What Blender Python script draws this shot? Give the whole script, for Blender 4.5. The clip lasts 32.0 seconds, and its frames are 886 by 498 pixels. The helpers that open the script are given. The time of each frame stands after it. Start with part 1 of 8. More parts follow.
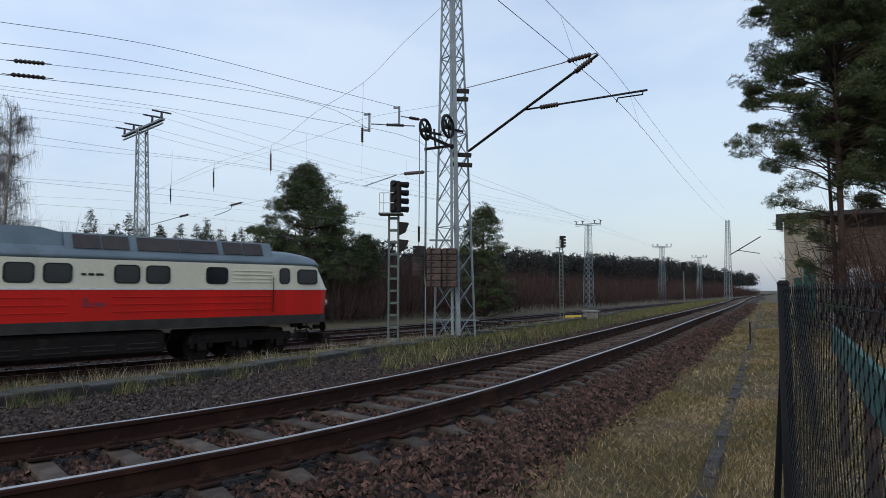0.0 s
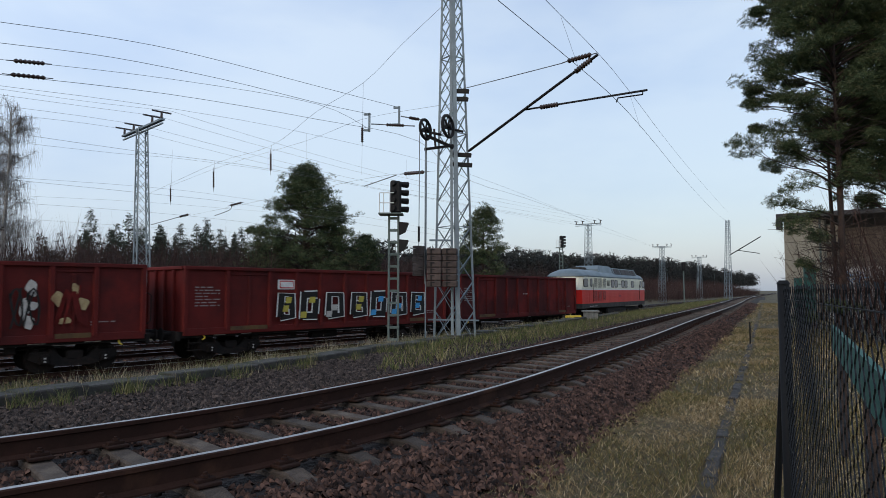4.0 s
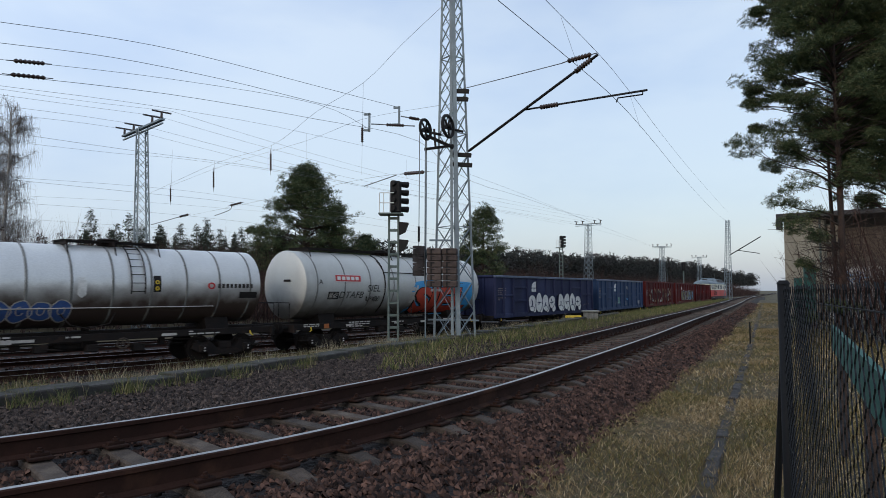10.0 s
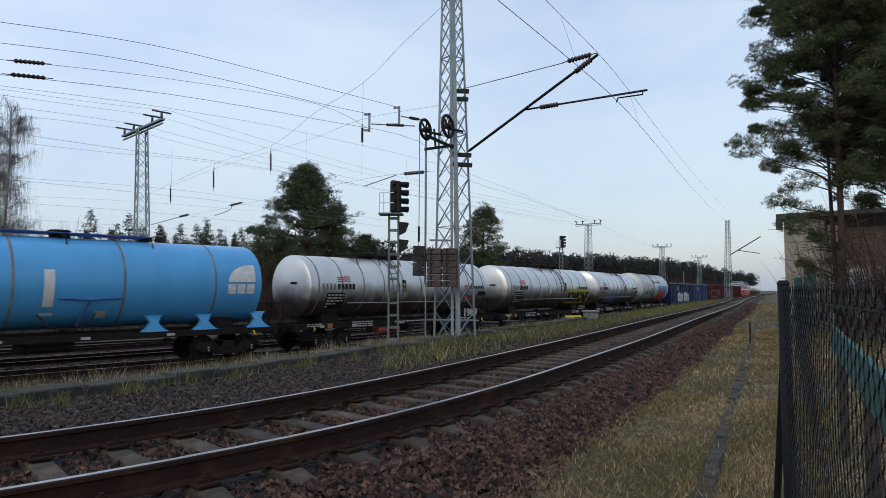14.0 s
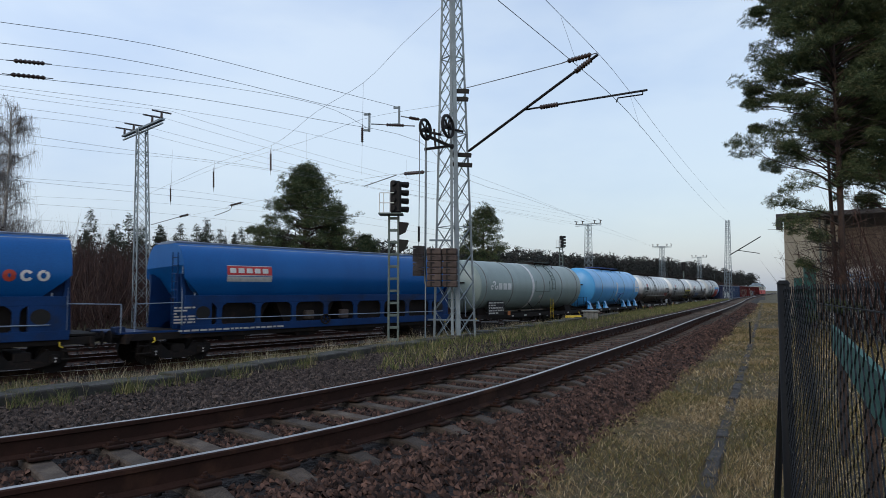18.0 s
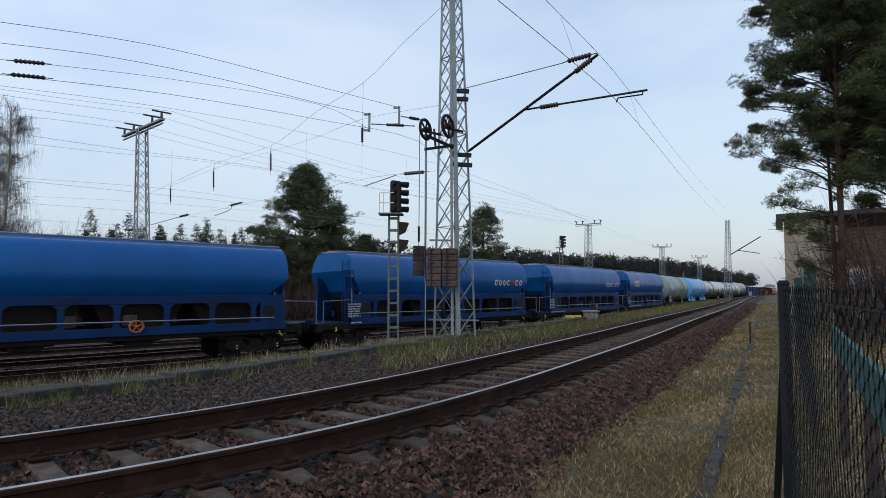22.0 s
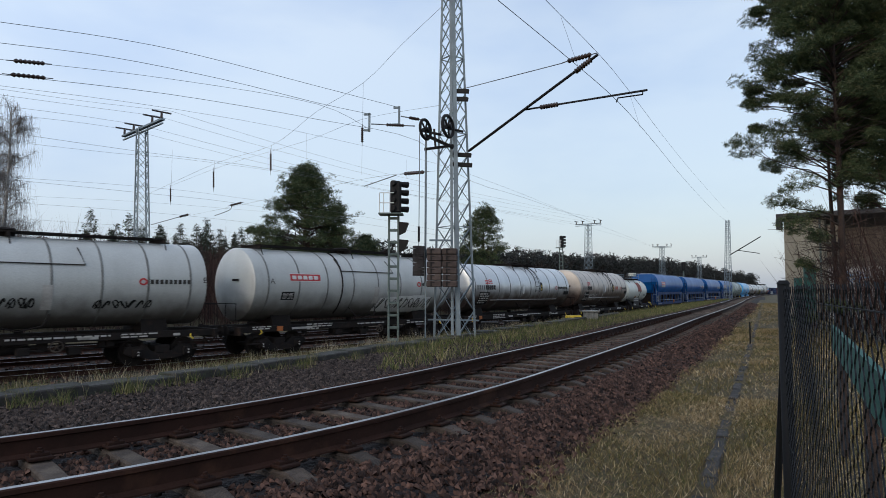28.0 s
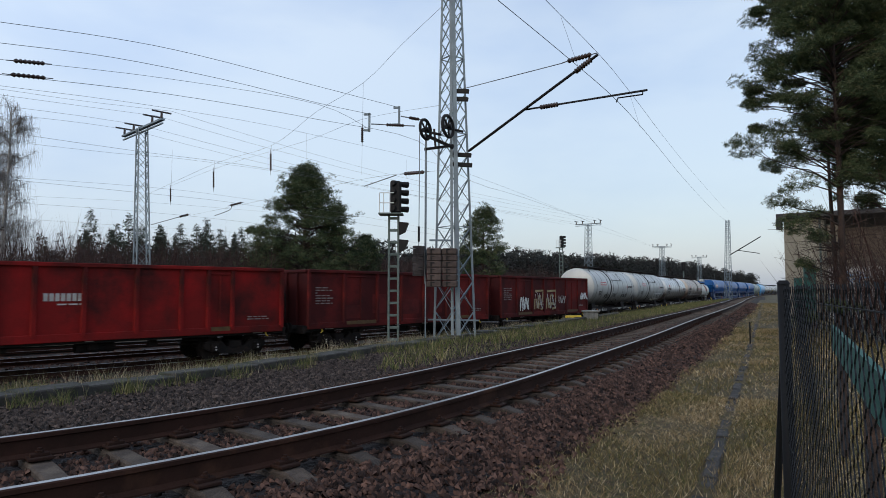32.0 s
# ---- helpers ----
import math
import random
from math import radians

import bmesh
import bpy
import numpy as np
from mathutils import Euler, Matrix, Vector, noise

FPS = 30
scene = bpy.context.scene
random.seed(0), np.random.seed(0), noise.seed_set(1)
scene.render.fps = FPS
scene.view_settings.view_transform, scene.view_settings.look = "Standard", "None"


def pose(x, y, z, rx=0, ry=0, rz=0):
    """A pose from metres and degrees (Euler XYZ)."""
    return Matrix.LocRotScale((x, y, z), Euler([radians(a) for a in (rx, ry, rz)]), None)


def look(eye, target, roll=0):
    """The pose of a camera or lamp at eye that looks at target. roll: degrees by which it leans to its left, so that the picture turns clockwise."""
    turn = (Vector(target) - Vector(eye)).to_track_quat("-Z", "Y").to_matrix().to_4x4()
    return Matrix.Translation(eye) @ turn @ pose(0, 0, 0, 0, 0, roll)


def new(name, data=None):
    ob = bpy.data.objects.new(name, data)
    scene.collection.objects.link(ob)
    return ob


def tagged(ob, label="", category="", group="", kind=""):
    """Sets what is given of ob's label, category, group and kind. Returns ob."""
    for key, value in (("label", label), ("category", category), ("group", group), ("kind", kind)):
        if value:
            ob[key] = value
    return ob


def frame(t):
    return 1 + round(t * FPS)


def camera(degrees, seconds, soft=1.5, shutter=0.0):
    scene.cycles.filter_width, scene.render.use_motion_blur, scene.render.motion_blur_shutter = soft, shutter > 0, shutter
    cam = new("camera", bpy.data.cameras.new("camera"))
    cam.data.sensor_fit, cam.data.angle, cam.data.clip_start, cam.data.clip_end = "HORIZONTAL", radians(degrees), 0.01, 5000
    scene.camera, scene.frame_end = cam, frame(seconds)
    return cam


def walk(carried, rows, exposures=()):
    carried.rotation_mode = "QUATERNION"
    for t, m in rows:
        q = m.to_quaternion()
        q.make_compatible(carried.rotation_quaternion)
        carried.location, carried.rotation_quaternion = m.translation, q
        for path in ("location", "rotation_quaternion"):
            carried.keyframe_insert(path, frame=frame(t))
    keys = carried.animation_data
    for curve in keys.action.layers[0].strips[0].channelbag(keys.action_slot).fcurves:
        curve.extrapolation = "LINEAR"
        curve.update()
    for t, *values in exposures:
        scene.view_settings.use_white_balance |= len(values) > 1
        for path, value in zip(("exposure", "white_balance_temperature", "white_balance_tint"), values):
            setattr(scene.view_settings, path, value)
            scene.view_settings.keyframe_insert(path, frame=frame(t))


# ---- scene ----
# One camera, standing still beside the line
cam = camera(68.56, 32.0, soft=0.5, shutter=0.15)
EYE = pose(0, 0, 2.628, 93.632, 0, 0)
walk(cam, [(0, EYE), (32, EYE)], [(0, 0.0, 6500, 10), (32, 0.0, 6500, 10)])

# ---- light: a bright overcast winter sky, faint sun behind the cloud ----
world = bpy.data.worlds.new("overcast_sky")
scene.world = world
world.use_nodes = True
wn, wl = world.node_tree.nodes, world.node_tree.links
wn.clear()
w_out = wn.new("ShaderNodeOutputWorld")
w_sky = wn.new("ShaderNodeTexSky")
w_sky.sky_type, w_sky.sun_disc = "NISHITA", False
w_sky.sun_elevation, w_sky.sun_rotation = radians(24), radians(215)
w_sky.air_density, w_sky.dust_density = 1.2, 2.0
w_bg1 = wn.new("ShaderNodeBackground")
w_bg1.inputs["Strength"].default_value = 0.06
wl.new(w_sky.outputs[0], w_bg1.inputs["Color"])
w_tc = wn.new("ShaderNodeTexCoord")
w_map = wn.new("ShaderNodeMapping")
w_map.inputs["Scale"].default_value = (1.0, 1.0, 2.6)
wl.new(w_tc.outputs["Generated"], w_map.inputs["Vector"])
w_n1 = wn.new("ShaderNodeTexNoise")
w_n1.inputs["Scale"].default_value, w_n1.inputs["Detail"].default_value, w_n1.inputs["Roughness"].default_value = 1.7, 5.0, 0.52
wl.new(w_map.outputs[0], w_n1.inputs["Vector"])
w_ramp = wn.new("ShaderNodeValToRGB")
w_ramp.color_ramp.elements[0].position, w_ramp.color_ramp.elements[0].color = 0.40, (0.52, 0.66, 0.93, 1)
w_ramp.color_ramp.elements[1].position, w_ramp.color_ramp.elements[1].color = 0.62, (0.75, 0.86, 1.01, 1)
wl.new(w_n1.outputs["Fac"], w_ramp.inputs["Fac"])
# the cloud is paler towards the horizon
w_sep = wn.new("ShaderNodeSeparateXYZ")
wl.new(w_tc.outputs["Generated"], w_sep.inputs[0])
w_hz = wn.new("ShaderNodeMapRange")
w_hz.inputs["From Min"].default_value, w_hz.inputs["From Max"].default_value = 0.0, 0.35
w_hz.inputs["To Min"].default_value, w_hz.inputs["To Max"].default_value = 0.75, 0.0
wl.new(w_sep.outputs["Z"], w_hz.inputs["Value"])
w_mix = wn.new("ShaderNodeMix")
w_mix.data_type = "RGBA"
w_mix.inputs["B"].default_value = (0.45, 0.515, 0.64, 1)
wl.new(w_hz.outputs[0], w_mix.inputs["Factor"])
wl.new(w_ramp.outputs["Color"], w_mix.inputs["A"])
w_bg2 = wn.new("ShaderNodeBackground")
# and brighter on the side where the veiled sun stands
w_side = wn.new("ShaderNodeMapRange")
w_side.inputs["From Min"].default_value, w_side.inputs["From Max"].default_value = 0.15, -0.65
w_side.inputs["To Min"].default_value, w_side.inputs["To Max"].default_value = 0.655, 0.84
wl.new(w_sep.outputs["X"], w_side.inputs["Value"])
wl.new(w_side.outputs[0], w_bg2.inputs["Strength"])
wl.new(w_mix.outputs["Result"], w_bg2.inputs["Color"])
w_add = wn.new("ShaderNodeAddShader")
wl.new(w_bg1.outputs[0], w_add.inputs[0])
wl.new(w_bg2.outputs[0], w_add.inputs[1])
wl.new(w_add.outputs[0], w_out.inputs["Surface"])
sun = new("sun", bpy.data.lights.new("sun", "SUN"))
sun.data.energy, sun.data.angle, sun.data.color = 0.5, radians(14), (1.0, 0.95, 0.88)
sun.matrix_world = look((-20, -30, 24), (0, 0, 0))


# ---- materials ----
def material(name, c1, c2=None, rough=0.7, metal=0.0, scale=3.0, fine=40.0, bump=0.3, depth=0.01, c3=None, spots=0.62, island=0.0, obj=0.0, streak=False, spec=0.5):
    """A surface with two scales of colour change, fine relief, and if asked patches of a third colour and a change from piece to piece."""
    m = bpy.data.materials.new(name)
    m.use_nodes = True
    n, l = m.node_tree.nodes, m.node_tree.links
    b = n["Principled BSDF"]
    c2 = c2 or tuple(v * 0.7 for v in c1)
    tc = n.new("ShaderNodeTexCoord")
    mp = n.new("ShaderNodeMapping")
    l.new(tc.outputs["Object"], mp.inputs["Vector"])
    if streak:
        mp.inputs["Scale"].default_value = (1.0, 1.0, 0.16)
    big = n.new("ShaderNodeTexNoise")
    big.inputs["Scale"].default_value, big.inputs["Detail"].default_value, big.inputs["Roughness"].default_value = scale, 5.0, 0.6
    l.new(mp.outputs[0], big.inputs["Vector"])
    small = n.new("ShaderNodeTexNoise")
    small.inputs["Scale"].default_value, small.inputs["Detail"].default_value = fine, 3.0
    l.new(tc.outputs["Object"], small.inputs["Vector"])
    r1 = n.new("ShaderNodeMapRange")
    r1.inputs["From Min"].default_value, r1.inputs["From Max"].default_value = 0.32, 0.68
    l.new(big.outputs["Fac"], r1.inputs["Value"])
    mx = n.new("ShaderNodeMix")
    mx.data_type = "RGBA"
    mx.inputs["A"].default_value, mx.inputs["B"].default_value = (*c1, 1), (*c2, 1)
    l.new(r1.outputs[0], mx.inputs["Factor"])
    colour = mx.outputs["Result"]
    if c3:
        sp = n.new("ShaderNodeTexNoise")
        sp.inputs["Scale"].default_value, sp.inputs["Detail"].default_value, sp.inputs["Roughness"].default_value = scale * 0.6, 8.0, 0.65
        off = n.new("ShaderNodeMapping")
        off.inputs["Location"].default_value = (7.3, 3.1, 5.7)
        l.new(mp.outputs[0], off.inputs["Vector"])
        l.new(off.outputs[0], sp.inputs["Vector"])
        r3 = n.new("ShaderNodeMapRange")
        r3.inputs["From Min"].default_value, r3.inputs["From Max"].default_value = spots - 0.08, spots + 0.08
        l.new(sp.outputs["Fac"], r3.inputs["Value"])
        m3 = n.new("ShaderNodeMix")
        m3.data_type = "RGBA"
        m3.inputs["B"].default_value = (*c3, 1)
        l.new(r3.outputs[0], m3.inputs["Factor"])
        l.new(colour, m3.inputs["A"])
        colour = m3.outputs["Result"]
    hv = n.new("ShaderNodeHueSaturation")
    l.new(colour, hv.inputs["Color"])
    mr = n.new("ShaderNodeMapRange")
    mr.inputs["To Min"].default_value, mr.inputs["To Max"].default_value = 0.78, 1.22
    l.new(small.outputs["Fac"], mr.inputs["Value"])
    value = mr.outputs[0]
    for amount, node, socket in ((island, "ShaderNodeNewGeometry", "Random Per Island"), (obj, "ShaderNodeObjectInfo", "Random")):
        if amount:
            g = n.new(node)
            q = n.new("ShaderNodeMapRange")
            q.inputs["To Min"].default_value, q.inputs["To Max"].default_value = 1 - amount, 1 + amount
            l.new(g.outputs[socket], q.inputs["Value"])
            k = n.new("ShaderNodeMath")
            k.operation = "MULTIPLY"
            l.new(value, k.inputs[0])
            l.new(q.outputs[0], k.inputs[1])
            value = k.outputs[0]
    l.new(value, hv.inputs["Value"])
    l.new(hv.outputs[0], b.inputs["Base Color"])
    rr = n.new("ShaderNodeMapRange")
    rr.inputs["To Min"].default_value, rr.inputs["To Max"].default_value = max(0.04, rough - 0.12), min(1.0, rough + 0.12)
    l.new(big.outputs["Fac"], rr.inputs["Value"])
    l.new(rr.outputs[0], b.inputs["Roughness"])
    b.inputs["Metallic"].default_value = metal
    b.inputs["Specular IOR Level"].default_value = spec
    if bump:
        bp = n.new("ShaderNodeBump")
        bp.inputs["Strength"].default_value, bp.inputs["Distance"].default_value = bump, depth
        l.new(small.outputs["Fac"], bp.inputs["Height"])
        l.new(bp.outputs[0], b.inputs["Normal"])
    return m


def leafy(name, ramp, rough=0.7):
    """Foliage and grass: every clump takes its own colour along the ramp."""
    m = bpy.data.materials.new(name)
    m.use_nodes = True
    n, l = m.node_tree.nodes, m.node_tree.links
    b = n["Principled BSDF"]
    g = n.new("ShaderNodeNewGeometry")
    r = n.new("ShaderNodeValToRGB")
    while len(r.color_ramp.elements) < len(ramp):
        r.color_ramp.elements.new(0.5)
    for e, (p, c) in zip(r.color_ramp.elements, ramp):
        e.position, e.color = p, (*c, 1)
    l.new(g.outputs["Random Per Island"], r.inputs["Fac"])
    l.new(r.outputs["Color"], b.inputs["Base Color"])
    b.inputs["Roughness"].default_value = rough
    b.inputs["Specular IOR Level"].default_value = 0.2
    return m


def tank_paint(name, top, low, grime, line=-0.35, rough=0.38, metal=0.0, obj=0.0):
    """Paint of a tank with soot run down from the rings; grime and painted-in shade darken its belly."""
    m = material(name, top, tuple(v * 0.86 for v in top), rough, metal, 0.9, 30, 0.08, 0.004, c3=grime, spots=0.68, streak=True)
    n, l = m.node_tree.nodes, m.node_tree.links
    b = n["Principled BSDF"]
    src = b.inputs["Base Color"].links[0].from_socket
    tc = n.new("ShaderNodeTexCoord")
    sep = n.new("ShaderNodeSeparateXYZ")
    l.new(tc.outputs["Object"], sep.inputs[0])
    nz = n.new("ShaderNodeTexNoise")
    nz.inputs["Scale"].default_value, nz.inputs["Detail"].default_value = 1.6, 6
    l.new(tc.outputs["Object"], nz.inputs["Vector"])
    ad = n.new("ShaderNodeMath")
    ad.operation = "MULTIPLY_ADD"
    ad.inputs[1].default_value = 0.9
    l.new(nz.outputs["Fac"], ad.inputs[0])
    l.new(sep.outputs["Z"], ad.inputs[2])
    # fade to the low colour by height: grime plus shade in the paint
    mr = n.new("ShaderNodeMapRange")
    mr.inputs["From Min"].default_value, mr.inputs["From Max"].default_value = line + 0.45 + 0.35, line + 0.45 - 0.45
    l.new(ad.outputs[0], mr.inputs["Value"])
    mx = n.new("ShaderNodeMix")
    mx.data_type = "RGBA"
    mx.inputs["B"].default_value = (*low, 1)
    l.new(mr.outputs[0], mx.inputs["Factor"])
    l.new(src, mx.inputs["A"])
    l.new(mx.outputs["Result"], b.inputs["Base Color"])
    return m


GALV = material("galvanised_steel", (0.22, 0.27, 0.30), (0.15, 0.185, 0.21), 0.55, 0.35, 2.0, 30, 0.15, 0.003)
GREYGREEN = material("greygreen_painted_steel", (0.12, 0.155, 0.145), (0.075, 0.10, 0.092), 0.6, 0.2, 3.0, 40, 0.15, 0.003)
BLACK = material("black_steel", (0.009, 0.009, 0.010), (0.016, 0.014, 0.013), 0.65, 0, 4.0, 40, 0.2, 0.004, spec=0.25)
GRIME = material("grimy_underframe", (0.010, 0.009, 0.009), (0.020, 0.015, 0.013), 0.85, 0.0, 3.0, 30, 0.3, 0.006, c3=(0.040, 0.024, 0.018), spots=0.66, spec=0.2)
WIRE = material("weathered_wire", (0.13, 0.14, 0.155), (0.19, 0.20, 0.21), 0.55, 0.4, 2.0, 10, 0)
INSUL = material("brown_glazed_insulator", (0.035, 0.020, 0.016), (0.05, 0.03, 0.022), 0.25, 0, 5, 20, 0)
RAILSIDE = material("rusty_rail", (0.040, 0.017, 0.012), (0.022, 0.011, 0.008), 0.85, 0.1, 2.0, 60, 0.4, 0.003, c3=(0.08, 0.038, 0.022), spots=0.65, spec=0.2)
RAILHEAD = material("polished_rail_head", (0.46, 0.46, 0.47), (0.28, 0.27, 0.27), 0.38, 0.9, 1.2, 60, 0.05, 0.001)
SLEEPER = material("weathered_concrete_sleeper", (0.066, 0.049, 0.037), (0.034, 0.024, 0.019), 0.92, 0, 4.0, 70, 0.9, 0.012, c3=(0.12, 0.095, 0.072), spots=0.60, obj=0.3)
# Bed nearly black: the shade in the gaps between stones is its colour.
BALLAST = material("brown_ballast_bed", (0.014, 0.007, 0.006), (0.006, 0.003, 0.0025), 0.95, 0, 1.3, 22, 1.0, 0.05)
STONE = material("ballast_stone", (0.112, 0.060, 0.043), (0.014, 0.007, 0.0055), 0.9, 0, 9, 60, 0, island=0.88, spec=0.25)
GREYSTONE = material("grey_ballast_stone", (0.082, 0.060, 0.050), (0.014, 0.010, 0.009), 0.9, 0, 9, 60, 0, island=0.85, spec=0.25)
# Gravel bed, also coloured as the shade between its stones.
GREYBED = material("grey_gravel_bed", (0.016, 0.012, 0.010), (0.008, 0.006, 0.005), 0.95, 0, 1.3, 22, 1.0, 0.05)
SOIL = material("winter_verge", (0.110, 0.080, 0.036), (0.030, 0.022, 0.011), 0.95, 0, 24.0, 130, 1.0, 0.03, c3=(0.075, 0.070, 0.026), spots=0.55)
CONCRETE = material("mossy_concrete", (0.060, 0.055, 0.051), (0.026, 0.024, 0.022), 0.92, 0, 5.0, 60, 0.9, 0.012, c3=(0.024, 0.026, 0.015), spots=0.52, obj=0.3)
PALECONCRETE = material("pale_concrete", (0.23, 0.23, 0.22), (0.15, 0.15, 0.14), 0.9, 0, 4, 50, 0.4, 0.006, c3=(0.2, 0.2, 0.18), spots=0.6)
DARKSTRIP = material("worn_edging_stone", (0.058, 0.052, 0.049), (0.022, 0.019, 0.017), 0.92, 0, 12, 70, 1.0, 0.012, c3=(0.020, 0.017, 0.013), spots=0.54, obj=0.3)
BLADES = leafy("grass_blades", [(0.0, (0.06, 0.045, 0.022)), (0.25, (0.20, 0.145, 0.065)), (0.5, (0.090, 0.082, 0.028)), (0.62, (0.050, 0.066, 0.018)), (0.85, (0.22, 0.165, 0.070)), (1.0, (0.52, 0.41, 0.24))])
STRAW = leafy("straw_blades", [(0.0, (0.09, 0.060, 0.032)), (0.3, (0.30, 0.215, 0.105)), (0.55, (0.15, 0.105, 0.050)), (0.8, (0.36, 0.27, 0.15)), (1.0, (0.60, 0.49, 0.31))])
GREENBLADES = leafy("green_tufts", [(0.0, (0.055, 0.075, 0.022)), (0.5, (0.10, 0.115, 0.035)), (0.75, (0.16, 0.135, 0.06)), (1.0, (0.30, 0.25, 0.14))])
STALKS = leafy("dry_stalks", [(0.0, (0.17, 0.14, 0.09)), (0.4, (0.36, 0.31, 0.22)), (0.7, (0.16, 0.14, 0.075)), (1.0, (0.55, 0.48, 0.36))])
NEEDLES = leafy("pine_needles", [(0.0, (0.026, 0.042, 0.022)), (0.5, (0.058, 0.084, 0.036)), (0.85, (0.092, 0.112, 0.050)), (1.0, (0.15, 0.145, 0.075))])
SPRUCE = leafy("spruce_needles", [(0.0, (0.020, 0.032, 0.022)), (0.6, (0.038, 0.052, 0.032)), (1.0, (0.055, 0.065, 0.045))])
BARK = material("pine_bark", (0.045, 0.029, 0.023), (0.024, 0.017, 0.015), 0.95, 0, 5, 30, 0.9, 0.02, c3=(0.095, 0.052, 0.035), spots=0.6)
TWIGS = leafy("bare_twigs", [(0.0, (0.026, 0.014, 0.013)), (0.5, (0.046, 0.026, 0.023)), (0.8, (0.060, 0.033, 0.029)), (1.0, (0.095, 0.066, 0.055))])
BIRCH = leafy("birch_twigs", [(0.0, (0.10, 0.085, 0.08)), (0.7, (0.17, 0.15, 0.14)), (1.0, (0.30, 0.28, 0.26))])
BIRCHBARK = material("birch_bark", (0.42, 0.40, 0.37), (0.12, 0.11, 0.10), 0.85, 0, 5, 30, 0.5, 0.01)
FARWOOD = leafy("distant_pinewood", [(0.0, (0.020, 0.025, 0.022)), (0.5, (0.030, 0.033, 0.030)), (1.0, (0.046, 0.040, 0.038))])
PLASTER = material("stained_plaster", (0.30, 0.275, 0.215), (0.21, 0.19, 0.15), 0.9, 0, 0.8, 30, 0.3, 0.006, c3=(0.18, 0.16, 0.13), spots=0.60)
BRICKS = material("weathered_brick", (0.150, 0.115, 0.083), (0.100, 0.075, 0.056), 0.9, 0, 3, 30, 0.4, 0.005, obj=0.25)
MORTAR = material("mortar", (0.17, 0.145, 0.115), (0.12, 0.10, 0.08), 0.95, 0, 3, 30, 0.4, 0.005)
ROOFING = material("dark_roof_edge", (0.035, 0.033, 0.034), (0.06, 0.052, 0.05), 0.8, 0, 2, 30, 0.2, 0.005)
GLASS = material("dark_window", (0.012, 0.014, 0.016), (0.02, 0.022, 0.024), 0.08, 0, 1, 10, 0)
FENCEPLASTIC = material("black_fence_coating", (0.006, 0.007, 0.009), (0.010, 0.011, 0.013), 0.75, 0, 8, 60, 0.2, 0.002, spec=0.2)
TEAL = material("teal_boards", (0.018, 0.105, 0.085), (0.014, 0.075, 0.062), 0.6, 0, 2, 30, 0.2, 0.004)
YELLOW = material("yellow_marker", (0.70, 0.50, 0.03), (0.5, 0.36, 0.03), 0.6, 0, 4, 30, 0.1, 0.003)
WHITE = material("white_paint", (0.72, 0.72, 0.70), (0.55, 0.55, 0.53), 0.6, 0, 4, 30, 0.05, 0.002)
ORANGE = material("orange_plate", (0.45, 0.14, 0.03), (0.30, 0.09, 0.025), 0.6, 0, 4, 30, 0)
SKYBLUE = material("blue_spray_paint", (0.05, 0.32, 0.62), (0.04, 0.24, 0.52), 0.6, 0, 3, 30, 0)
SPRAYRED = material("red_spray_paint", (0.48, 0.06, 0.03), (0.38, 0.045, 0.025), 0.6, 0, 3, 30, 0)
SPRAYYELLOW = material("yellow_spray_paint", (0.48, 0.40, 0.05), (0.36, 0.30, 0.05), 0.6, 0, 3, 30, 0)
SPRAYBLUE = material("dark_blue_spray_paint", (0.04, 0.08, 0.28), (0.05, 0.12, 0.32), 0.6, 0, 3, 30, 0)
SPRAYGREEN = material("green_spray_paint", (0.25, 0.45, 0.33), (0.18, 0.36, 0.3), 0.6, 0, 3, 30, 0)
LOGORED = material("red_plate", (0.50, 0.03, 0.035), (0.42, 0.03, 0.03), 0.5, 0, 4, 30, 0)
FADEDWHITE = material("faded_white_paint", (0.48, 0.46, 0.43), (0.34, 0.32, 0.30), 0.7, 0, 4, 30, 0)
PALEYELLOW = material("cream_spray_paint", (0.42, 0.34, 0.17), (0.20, 0.12, 0.06), 0.7, 0, 3, 30, 0)


